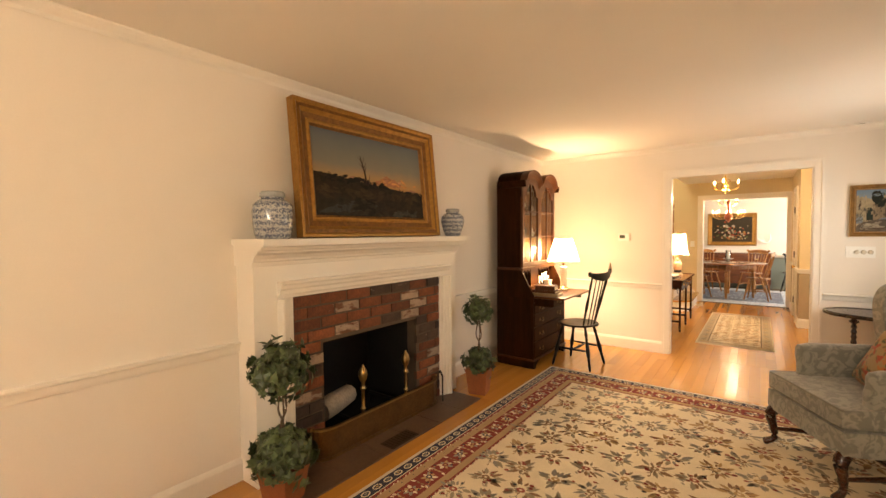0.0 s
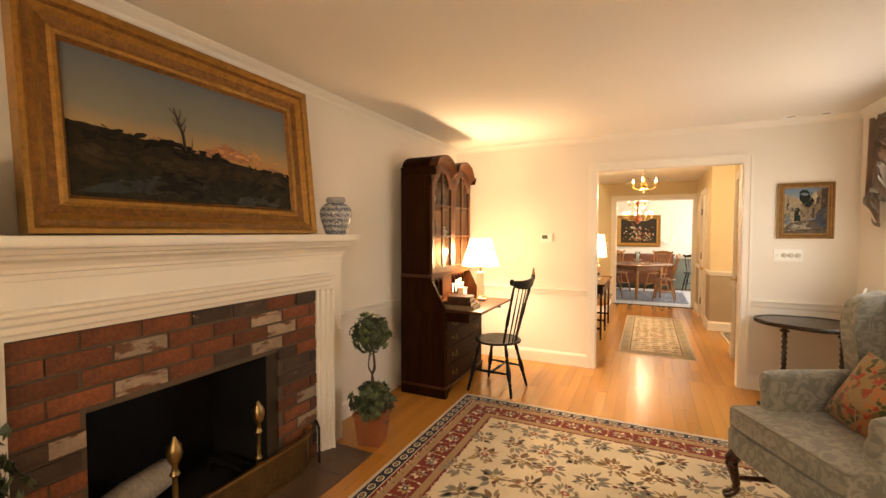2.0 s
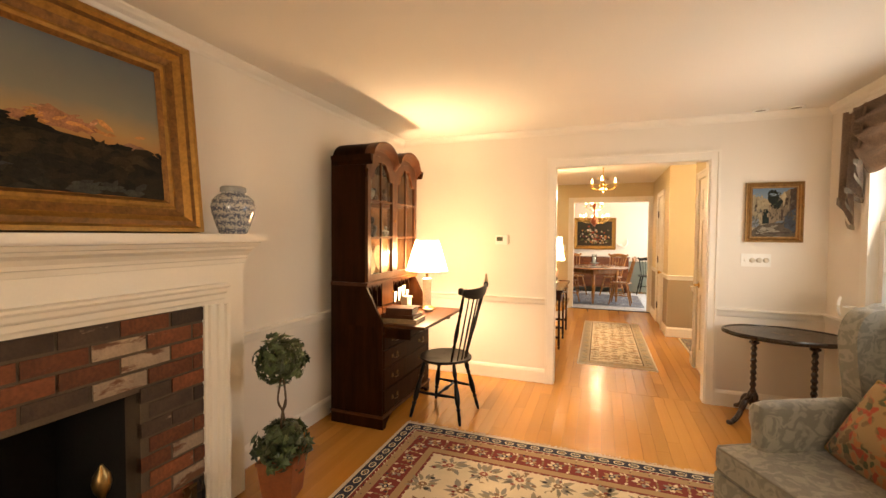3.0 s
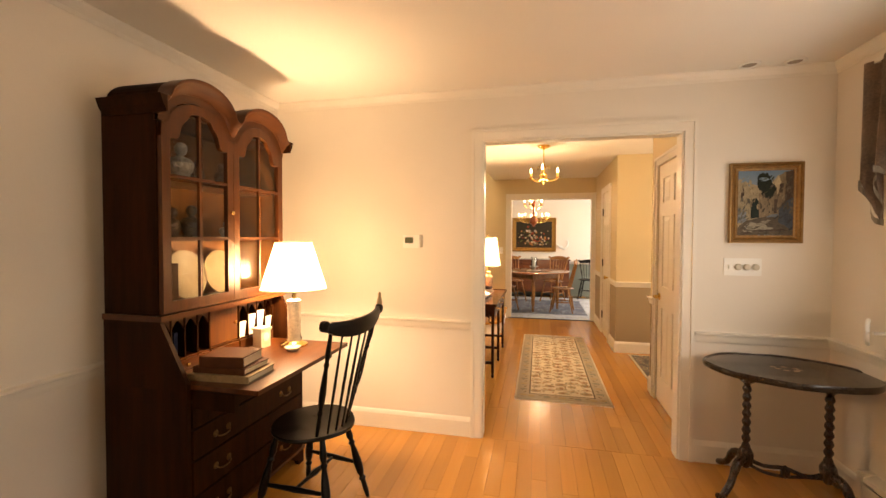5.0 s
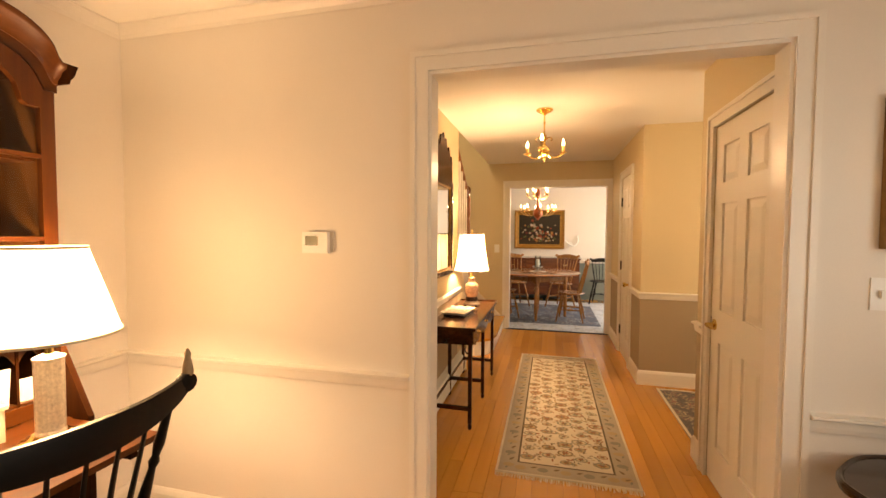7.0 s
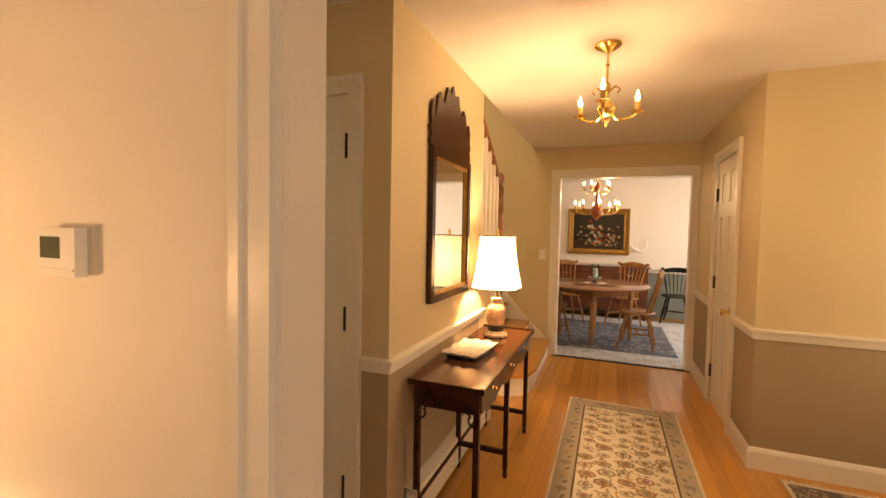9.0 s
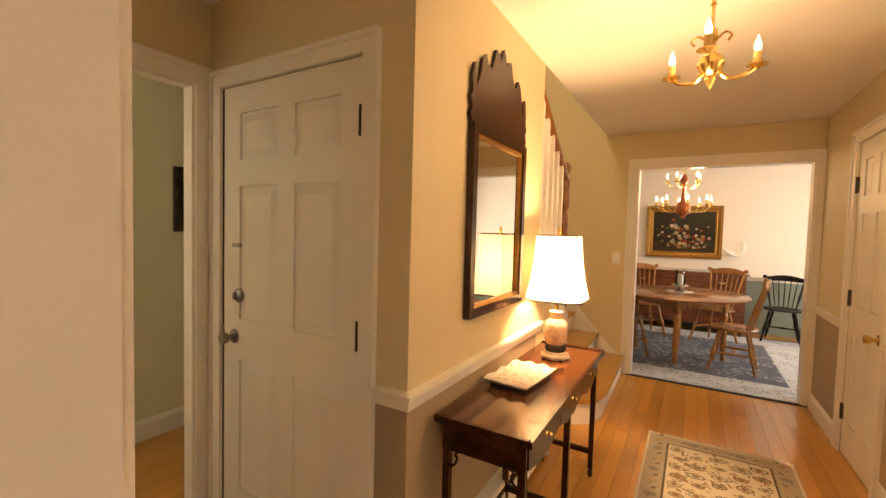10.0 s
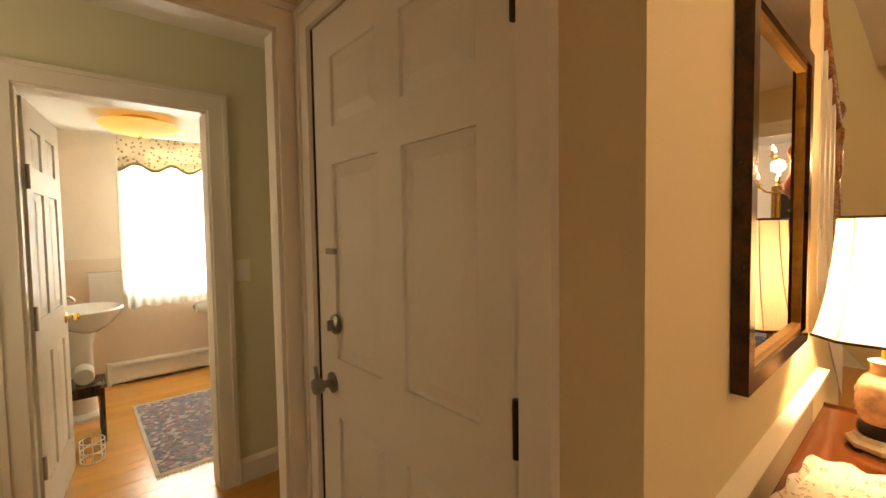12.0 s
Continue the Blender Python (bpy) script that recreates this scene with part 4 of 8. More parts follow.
def topiary(at, top_z, top_r, low_z, low_r, pot_w, pot_h, label, tall):
    t = thing("topiary", at, 15, label, "plant", "topiaries beside the fireplace")
    w = pot_w / 2
    bm = bmesh.new()
    lo, hi = w * 0.78, w
    vs = [bm.verts.new((sx * r, sy * r, z)) for r, z in ((lo, 0), (hi, pot_h), (hi + 0.006, pot_h), (hi + 0.006, pot_h + 0.02), (hi - 0.008, pot_h + 0.02)) for sx, sy in ((-1, -1), (1, -1), (1, 1), (-1, 1))]
    for k in range(4):
        for i in range(4):
            bm.faces.new((vs[k * 4 + i], vs[k * 4 + (i + 1) % 4], vs[k * 4 + 4 + (i + 1) % 4], vs[k * 4 + 4 + i]))
    bm.faces.new(vs[0:4][::-1])
    bm.faces.new(vs[16:20])
    part("pot", bm, TERRA, t, "square terracotta pot", bevel=0.003)
    st = bmesh.new()
    for dx, dy in ((0.012, 0.0), (-0.012, 0.008), (0.0, -0.014)):
        tube(st, curve_pts([(dx * 2, dy * 2, pot_h), (dx * 0.5, dy, low_z + 0.12), (-dx * 2.2, -dy * 2.2, (low_z + top_z) / 2), (dx * 1.5, dy * 1.5, top_z)], 5), 0.0055, 6)
    part("stem", st, STEM, t)
    random.seed(int(at[1] * 100))
    bm = bmesh.new()
    leaves(bm, (0, 0, top_z), top_r, tall, 0.062 if top_r > 0.13 else 0.052)
    part("crown", bm, LEAF, t, "clipped ball of green ivy leaves")
    bm = bmesh.new()
    leaves(bm, (0, 0, low_z), low_r, tall, 0.064 if top_r > 0.13 else 0.056, 0.8, 0.8)
    part("lower_crown", bm, LEAF, t, "trailing green ivy leaves")


topiary((-1.65, 1.45, 0.0), 0.71, 0.150, 0.29, 0.165, 0.18, 0.16, "tall two-tier ivy topiary in a terracotta pot", 400)
topiary((-1.63, 3.37, 0.0), 0.735, 0.125, 0.31, 0.15, 0.19, 0.20, "two-tier ivy topiary in a terracotta pot", 330)
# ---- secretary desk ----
# carcass tone of the same cherry, darkened to put shade into its colour
CHERRY_SHADED = wood("cherry_wood_shaded", (0.015, 0.0042, 0.0012), (0.034, 0.0100, 0.0026), 0.5, "z", 0.04, 0.0, spec=0.06)
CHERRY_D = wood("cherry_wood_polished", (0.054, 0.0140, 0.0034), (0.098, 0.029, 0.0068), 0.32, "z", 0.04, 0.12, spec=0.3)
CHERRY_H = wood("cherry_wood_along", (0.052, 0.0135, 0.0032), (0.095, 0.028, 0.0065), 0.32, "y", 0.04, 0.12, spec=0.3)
CHERRY_IN = wood("cherry_lining", (0.17, 0.062, 0.016), (0.26, 0.105, 0.03), 0.45, "z", 0.04, 0.0, spec=0.3)
MAHOG = wood("dark_mahogany", (0.022, 0.007, 0.0035), (0.07, 0.021, 0.008), 0.24, "y", 0.06, 0.3, spec=0.4)
PANE = glass("cabinet_glass")
TARNISH = mat("tarnished_brass", (0.13, 0.075, 0.03), 0.4, 0.9, vary=0.3)
sec = thing("secretary_desk", (-2.012, 4.22, 0), 0, "cherry wood secretary desk with double-arched glazed doors and open writing flap", "desk")
W = 0.87
D0, D1 = 0.51, 0.385   # front planes of the lower and the upper case
XB = 0.085             # the back stands clear of the wall


def arch(y, base, lift, half):
    for c in (W * 0.25, W * 0.75):
        if abs(y - c) < half:
            return base + lift * math.sqrt(1 - ((y - c) / half) ** 2)
    return base


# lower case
part("case_side", nbox(XB, D0, 0, 0.02, 0.08, 0.735), CHERRY_SHADED, sec)
part("case_side", nbox(XB, D0, W - 0.02, W, 0.08, 0.735), CHERRY_SHADED, sec)
part("case_back", nbox(XB, XB + 0.015, 0.02, W - 0.02, 0.08, 0.735), CHERRY_SHADED, sec)
part("case_bottom", nbox(XB + 0.015, D0, 0.02, W - 0.02, 0.08, 0.10), CHERRY_SHADED, sec)
part("case_top", nbox(XB + 0.015, D0 - 0.02, 0.02, W - 0.02, 0.715, 0.735), CHERRY_SHADED, sec)
for y0, y1 in ((0, 0.16), (W - 0.16, W)):
    bm = bmesh.new()
    s = 1 if y0 == 0 else -1
    e = y0 if s > 0 else y1
    prism(bm, [(e, 0), (e + s * 0.05, 0), (e + s * 0.06, 0.03), (e + s * 0.10, 0.05), (e + s * 0.16, 0.08), (e, 0.08)], "x", D0 - 0.02, D0 + 0.006)
    box(bm, XB, D0 - 0.02, e if s > 0 else e - 0.02, e + 0.02 if s > 0 else e, 0.0, 0.08)
    part("bracket_foot", bm, CHERRY_SHADED, sec)
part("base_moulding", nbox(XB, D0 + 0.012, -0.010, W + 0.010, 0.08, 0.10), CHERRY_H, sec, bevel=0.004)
zs = (0.105, 0.275, 0.43, 0.565, 0.685)
for z0, z1 in zip(zs, zs[1:]):
    d = part("drawer", nbox(D0 - 0.03, D0 + 0.006, 0.026, W - 0.026, z0 + 0.005, z1 - 0.005), CHERRY_SHADED, sec, bevel=0.004)
    for y in (0.19, W - 0.19):
        p = bmesh.new()
        zc = (z0 + z1) / 2
        tube(p, curve_pts([(D0 + 0.008, y - 0.04, zc), (D0 + 0.02, y - 0.035, zc - 0.012), (D0 + 0.024, y, zc - 0.018), (D0 + 0.02, y + 0.035, zc - 0.012), (D0 + 0.008, y + 0.04, zc)], 3), 0.0035, 6)
        lathe(p, [(0.016, D0 + 0.006), (0.012, D0 + 0.010), (0.004, D0 + 0.011)], (0, y - 0.04, zc), 10, "x")
        lathe(p, [(0.016, D0 + 0.006), (0.012, D0 + 0.010), (0.004, D0 + 0.011)], (0, y + 0.04, zc), 10, "x")
        part("handle", p, TARNISH, d, "tarnished brass bail handle", smooth=True)
# writing flap, lopers
flap = part("writing_flap", nbox(D0 - 0.07, 0.825, 0.028, W - 0.028, 0.737, 0.757), CHERRY_H, sec, "polished fall-front writing flap", bevel=0.004)
for y0 in (0.0215, W - 0.0455):
    part("loper", nbox(0.515, 0.72, y0, y0 + 0.024, 0.66, 0.735), CHERRY_SHADED, sec)
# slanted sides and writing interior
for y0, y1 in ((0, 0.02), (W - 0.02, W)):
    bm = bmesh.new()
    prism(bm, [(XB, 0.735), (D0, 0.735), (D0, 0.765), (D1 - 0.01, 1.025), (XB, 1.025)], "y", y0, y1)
    part("slant_side", bm, CHERRY_SHADED, sec)
part("desk_bed", nbox(XB + 0.02, D0 - 0.07, 0.02, W - 0.02, 0.735, 0.757), CHERRY_H, sec)
part("interior_back", nbox(0.16, 0.17, 0.02, W - 0.02, 0.757, 1.02), MAHOG, sec)
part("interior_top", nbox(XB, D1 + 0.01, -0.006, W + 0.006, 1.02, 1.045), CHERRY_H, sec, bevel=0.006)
PIGEON = [0.03, 0.105, 0.18, 0.255, 0.33, 0.54, 0.615, 0.69, 0.765, 0.84]
for y in PIGEON:
    part("divider", nbox(0.17, 0.33, y - 0.004, y + 0.004, 0.757, 1.02), CHERRY_SHADED, sec)
part("pigeonhole_shelf", nbox(0.17, 0.33, 0.034, 0.836, 0.815, 0.823), CHERRY_H, sec)
for a, b in zip(PIGEON, PIGEON[1:]):
    if b - a > 0.1:
        d = part("prospect_door", nbox(0.31, 0.325, a + 0.006, b - 0.006, 0.827, 1.015), CHERRY_D, sec, "small cherry prospect door", bevel=0.003)
        part("knob", lathe(bmesh.new(), [(0.004, 0.325), (0.009, 0.334), (0.009, 0.34), (0.003, 0.344)], (0, b - 0.035, 0.92), 10, "x"), BRASS, d, smooth=True)
    else:
        # arched valance of a pigeonhole
        n = 8
        poly = [(a + 0.004, 1.02), (a + 0.004, 0.955)] + [(a + 0.004 + (b - a - 0.008) * i / n, 0.955 + 0.04 * math.sin(math.pi * i / n)) for i in range(1, n)] + [(b - 0.004, 0.955), (b - 0.004, 1.02)]
        part("valance", prism(bmesh.new(), poly, "x", 0.318, 0.326), CHERRY_H, sec)
for a, b in ((0.034, 0.329), (0.334, 0.536), (0.541, 0.836)):
    d = part("small_drawer", nbox(0.20, 0.335, a + 0.003, b - 0.003, 0.761, 0.812), CHERRY_H, sec, bevel=0.003)
    part("knob", lathe(bmesh.new(), [(0.004, 0.335), (0.009, 0.344), (0.009, 0.35), (0.003, 0.354)], (0, (a + b) / 2, 0.787), 10, "x"), BRASS, d, smooth=True)
# upper case
U0, U1 = 1.045, 1.93
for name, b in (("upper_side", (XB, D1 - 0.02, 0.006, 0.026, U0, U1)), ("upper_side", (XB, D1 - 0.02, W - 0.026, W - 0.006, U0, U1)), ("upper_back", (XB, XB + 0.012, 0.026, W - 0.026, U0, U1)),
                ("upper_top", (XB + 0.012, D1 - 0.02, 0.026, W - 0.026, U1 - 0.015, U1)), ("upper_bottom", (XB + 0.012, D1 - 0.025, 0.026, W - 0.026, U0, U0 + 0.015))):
    part(name, nbox(*b), CHERRY_SHADED, sec)
part("cabinet_back", nbox(XB + 0.013, XB + 0.020, 0.027, W - 0.027, U0 + 0.016, U1 - 0.016), CHERRY_IN, sec, "warm cherry lining of the cabinet")
part("cabinet_side", nbox(XB + 0.021, D1 - 0.03, W - 0.034, W - 0.027, U0 + 0.016, U1 - 0.016), CHERRY_IN, sec)
for z in (1.365, 1.635):
    part("shelf", nbox(XB + 0.021, D1 - 0.06, 0.026, W - 0.026, z - 0.008, z + 0.008), CHERRY_H, sec)
# double-arched cornice: swept strips following the arches
N = 72
ys = [W * i / N for i in range(N + 1)]
bm = bmesh.new()
prof = [(D1 - 0.03, -0.055), (D1 + 0.004, -0.055), (D1 + 0.008, -0.04), (D1 + 0.02, -0.03), (D1 + 0.026, -0.016), (D1 + 0.044, -0.006), (D1 + 0.05, 0.004), (D1 + 0.05, 0.012), (D1 - 0.03, 0.012)]
rows_ = []
for y in ys:
    t = arch(y, 1.945, 0.125, 0.195)
    rows_.append([bm.verts.new((x, y, t + dz)) for x, dz in prof])
for a, b in zip(rows_, rows_[1:]):
    for i in range(len(prof)):
        bm.faces.new((a[i], a[(i + 1) % len(prof)], b[(i + 1) % len(prof)], b[i]))
bm.faces.new(rows_[0][::-1])
bm.faces.new(rows_[-1])
part("arched_cornice", bm, CHERRY_H, sec, "moulded double-arched cornice", smooth=True)
bm = bmesh.new()
top = [bm.verts.new((x, y, arch(y, 1.945, 0.125, 0.195) + 0.008)) for y in ys for x in (XB, D1 - 0.03)]
for i in range(N):
    bm.faces.new((top[2 * i], top[2 * i + 1], top[2 * i + 3], top[2 * i + 2]))
bmesh.ops.solidify(bm, geom=bm.faces[:], thickness=0.01)
part("hood", bm, CHERRY_SHADED, sec)
for y0, y1 in ((-0.035, 0.0), (W, W + 0.035)):
    bm = bmesh.new()
    s = -1 if y0 < 0 else 1
    e = 0.0 if s < 0 else W
    prism(bm, [(e, 1.89), (e + s * 0.006, 1.89), (e + s * 0.010, 1.905), (e + s * 0.022, 1.92), (e + s * 0.03, 1.945), (e + s * 0.035, 1.957), (e, 1.957)], "x", XB + 0.02, D1 + 0.05)
    part("side_cornice", bm, CHERRY_SHADED, sec)
# frieze between doors and cornice
bm = bmesh.new()
lo = [bm.verts.new((x, y, arch(y, 1.862, 0.118, 0.172))) for y in ys for x in (D1 - 0.02, D1)]
hi = [bm.verts.new((x, y, arch(y, 1.895, 0.125, 0.195))) for y in ys for x in (D1 - 0.02, D1)]
for i in range(N):
    for q in ((lo[2 * i + 1], lo[2 * i + 3], hi[2 * i + 3], hi[2 * i + 1]), (lo[2 * i], hi[2 * i], hi[2 * i + 2], lo[2 * i + 2]), (lo[2 * i], lo[2 * i + 2], lo[2 * i + 3], lo[2 * i + 1])):
        bm.faces.new(q)
part("frieze", bm, CHERRY_H, sec)
# glazed doors
for side in (0, 1):
    a, b = (0.012, W / 2 - 0.001) if side == 0 else (W / 2 + 0.001, W - 0.012)
    c = (a + b) / 2
    bm = bmesh.new()
    st = 0.042
    x0, x1 = D1 - 0.018, D1 + 0.004
    box(bm, x0, x1, a, a + st, 1.05, 1.80)
    box(bm, x0, x1, b - st, b, 1.05, 1.80)
    box(bm, x0, x1, a + st, b - st, 1.05, 1.10)
    n = 28
    inner, outer = [], []
    for i in range(n + 1):
        y = a + (b - a) * i / n
        outer.append((y, 1.80 + 0.06 + (0.118 * math.sqrt(max(0, 1 - ((y - c) / 0.172) ** 2)) if abs(y - c) < 0.172 else 0)))
        u = abs(y - c)
        z = 1.935 - 0.4 * u * u / 0.1 if u < 0.07 else (1.80 + 0.10 * math.sqrt(max(0, 1 - (u / 0.118) ** 2)) + 0.018 if u < 0.118 else (1.80 + 0.012 if u < 0.135 else 1.80))
        inner.append((y, min(z, outer[-1][1] - 0.02)))
    for i in range(n):
        for x, flip in ((x1, 0), (x0, 1)):
            q = [(x, *inner[i]), (x, *inner[i + 1]), (x, *outer[i + 1]), (x, *outer[i])]
            bm.faces.new([bm.verts.new(v) for v in (q[::-1] if flip else q)])
        bm.faces.new([bm.verts.new(v) for v in ((x0, *inner[i]), (x0, *inner[i + 1]), (x1, *inner[i + 1]), (x1, *inner[i]))])
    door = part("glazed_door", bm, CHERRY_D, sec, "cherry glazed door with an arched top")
    for z in (1.37, 1.64):
        part("muntin", nbox(x0 + 0.004, x1 - 0.002, a + st, b - st, z - 0.007, z + 0.007), CHERRY_H, door)
    part("muntin", nbox(x0 + 0.004, x1 - 0.004, c - 0.007, c + 0.007, 1.10, 1.935), CHERRY_D, door)
    pb = bmesh.new()
    pb.faces.new([pb.verts.new((x0 + 0.009, u, w)) for u, w in ((a + 0.02, 1.08), (b - 0.02, 1.08), (b - 0.02, 1.80), (c + 0.115, 1.84), (c + 0.07, 1.925), (c - 0.07, 1.925), (c - 0.115, 1.84), (a + 0.02, 1.80))])
    gp = part("pane", pb, PANE, door)
    gp.visible_shadow = False
    if side == 0:
        part("knob", lathe(bmesh.new(), [(0.004, x1), (0.009, x1 + 0.01), (0.009, x1 + 0.016), (0.003, x1 + 0.02)], (0, b - 0.02, 1.50), 10, "x"), BRASS, door, smooth=True)

# things in the cabinet
SX = -2.012
BOOKC = [mat("book_" + n, c, 0.6, vary=0.25, scale=20, spec=0.15) for n, c in (("tan", (0.30, 0.20, 0.10)), ("green", (0.03, 0.10, 0.06)), ("brown", (0.075, 0.028, 0.012)), ("cream", (0.24, 0.175, 0.10)), ("navy", (0.03, 0.04, 0.08)))]
PAGES = mat("yellowed_pages", (0.60, 0.50, 0.34), 0.9, vary=0.1, grain=200, stretch=(1, 1, 8))


def book(at, rz, w, d, h, cover, label, lying=False):
    """A book: w thick, d deep, h high."""
    b = thing("book", at, rz, label, "book", "books on the desk" if lying else "books in the cabinet")
    if lying:
        part("cover", nbox(-h / 2, h / 2, -d / 2, d / 2, 0, 0.004), cover, b)
        part("cover", nbox(-h / 2, h / 2, -d / 2, d / 2, w - 0.004, w), cover, b, bevel=0.001)
        part("spine", nbox(-h / 2, h / 2, -d / 2 - 0.002, -d / 2 + 0.003, 0.003, w - 0.003), cover, b, bevel=0.001)
        part("page_block", nbox(-h / 2 + 0.005, h / 2 - 0.005, -d / 2 + 0.004, d / 2 - 0.006, 0.004, w - 0.004), PAGES, b)
    else:
        part("cover", nbox(-d / 2, d / 2, -w / 2, -w / 2 + 0.003, 0, h), cover, b)
        part("cover", nbox(-d / 2, d / 2, w / 2 - 0.003, w / 2, 0, h), cover, b)
        part("spine", nbox(d / 2, d / 2 + 0.004, -w / 2, w / 2, 0, h), cover, b, bevel=0.001)
        part("page_block", nbox(-d / 2, d / 2 - 0.001, -w / 2 + 0.003, w / 2 - 0.003, 0.004, h - 0.005), PAGES, b)
    return b


y = 4.27
random.seed(5)
for i in range(5):
    t = random.uniform(0.022, 0.036)
    book((SX + 0.20, y + t / 2, 1.06), 0, t, 0.13, random.uniform(0.16, 0.21), BOOKC[(0, 2, 0, 3, 2)[i]], "old cloth-bound book standing in the cabinet")
    y += t + 0.001
CREAMWARE = mat("cream_glazed_china", (0.36, 0.28, 0.17), 0.4, vary=0.15, scale=12, spec=0.2)
for py, r in ((4.565, 0.125), (4.80, 0.122)):
    plate = solid("display_plate", lathe(bmesh.new(), [(0.02, 0.004), (r * 0.6, 0.004), (r * 0.7, 0.012), (r, 0.020), (r, 0.024), (r * 0.68, 0.016), (r * 0.55, 0.009), (0.01, 0.009)], n=36, axis="x"), CREAMWARE, (SX + 0.165, py, 1.06 + r * 0.985), 0, "cream china plate standing upright in the cabinet", "plate", smooth=True)
    plate.matrix_world = pose(SX + 0.165, py, 1.06 + r * 0.985, 0, -12, 0)
FIG = [mat("figurine_" + n, c, 0.4, vary=0.4, scale=30) for n, c in (("white", (0.40, 0.36, 0.30)), ("brown", (0.14, 0.075, 0.04)), ("blue", (0.20, 0.19, 0.17)), ("dark", (0.045, 0.035, 0.028)))]
solid("display_plate", lathe(bmesh.new(), [(0.02, 0.004), (0.07, 0.004), (0.085, 0.012), (0.118, 0.020), (0.118, 0.024), (0.08, 0.016), (0.01, 0.009)], n=36, axis="x"), mat("sage_glazed_china", (0.22, 0.22, 0.15), 0.2, vary=0.2, scale=20, coat=0.4), (SX + 0.13, 4.372, 1.373 + 0.118), 0, "sage green china plate standing behind figurines", "plate", smooth=True)


def figurine(fy, z, f, m, wide, label):
    """A little bust or figure on a plinth, one mesh."""
    bm = bmesh.new()
    box(bm, -f * 0.20, f * 0.20, -f * 0.24, f * 0.24, 0, f * 0.09)
    lathe(bm, [(f * 0.17, f * 0.09), (f * 0.24 * wide, f * 0.28), (f * 0.27 * wide, f * 0.46), (f * 0.20 * wide, f * 0.58), (f * 0.085, f * 0.64), (f * 0.08, f * 0.68)], n=16, squash=1.1)
    lathe(bm, [(f * 0.05, f * 0.66), (f * 0.12, f * 0.72), (f * 0.15, f * 0.81), (f * 0.145, f * 0.90), (f * 0.09, f * 0.98), (f * 0.01, f)], (f * 0.03, 0, 0), 14)
    for s_ in (-1, 1):
        tube(bm, curve_pts([(0, s_ * f * 0.20 * wide, f * 0.52), (f * 0.08, s_ * f * 0.29 * wide, f * 0.36), (f * 0.19, s_ * f * 0.10, f * 0.30)], 3), f * 0.055, 7)
    solid("figurine", bm, FIG[m], (SX + 0.24, fy, z), 12, label, "figurine", "figurines in the cabinet", smooth=True)


for fy, z, f, m, wide in ((4.335, 1.643, 0.19, 2, 1.15), (4.475, 1.643, 0.185, 0, 1.2), (4.58, 1.643, 0.12, 1, 1.0), (4.74, 1.643, 0.13, 1, 0.9), (4.345, 1.373, 0.17, 3, 1.1), (4.425, 1.373, 0.14, 1, 0.95), (4.535, 1.373, 0.16, 3, 1.05), (4.77, 1.373, 0.09, 0, 1.3)):
    figurine(fy, z, f, m, wide, ("white china bust on a cabinet shelf", "painted brown figurine on a cabinet shelf", "grey-blue china bust on a cabinet shelf", "dark painted figurine on a cabinet shelf")[m])

# on the desk
DZ = 0.757
book((-1.43, 4.40, DZ), 4, 0.030, 0.20, 0.29, BOOKC[3], "large cream book lying on the desk flap", True)
book((-1.435, 4.405, DZ + 0.030), 2, 0.028, 0.18, 0.25, BOOKC[2], "brown book with a gilt spine in a stack", True)
book((-1.43, 4.40, DZ + 0.058), 8, 0.046, 0.165, 0.20, BOOKC[2], "thick brown book on top of a stack", True)
for i, yy in enumerate((4.275, 4.31, 4.375)):
    book((SX + 0.25, yy, 0.823), 0, 0.02, 0.10, 0.115, BOOKC[(1, 0, 4)[i]], "small book standing in a pigeonhole")
PAPER = mat("white_paper", (0.75, 0.72, 0.64), 0.8, vary=0.05)
for i, (yy, hh) in enumerate(((4.79, 0.09), (4.865, 0.12), (4.94, 0.13), (5.02, 0.08))):
    pm = nbox(-0.003, 0.003, -0.026, 0.026, 0, hh)
    env = solid("envelope", pm, PAPER, (SX + 0.31, yy, 0.824), 0, "white envelope standing in a pigeonhole", "envelope", "envelopes in the desk", bevel=0.001)
    env.matrix_world = pose(SX + 0.312, yy, 0.823, 0, 10, -12)
IVORY = mat("ivory_box", (0.62, 0.54, 0.40), 0.4, vary=0.08)
cb = thing("desk_clock", (-1.615, 4.86, DZ), -8, "small ivory mantel clock on the desk", "clock")
part("body", nbox(-0.03, 0.03, -0.035, 0.035, 0, 0.10), IVORY, cb, bevel=0.004)
part("cap", nbox(-0.036, 0.036, -0.041, 0.041, 0.10, 0.112), IVORY, cb, bevel=0.004)
part("dial", lathe(bmesh.new(), [(0.024, 0.03), (0.024, 0.033), (0.002, 0.034)], (0, 0, 0.06), 20, "x"), PAPER, cb)
GLASS = mat("cut_crystal", (0.70, 0.62, 0.48), 0.06, vary=0.2, scale=60, grain=120, relief=0.9, coat=0.6)
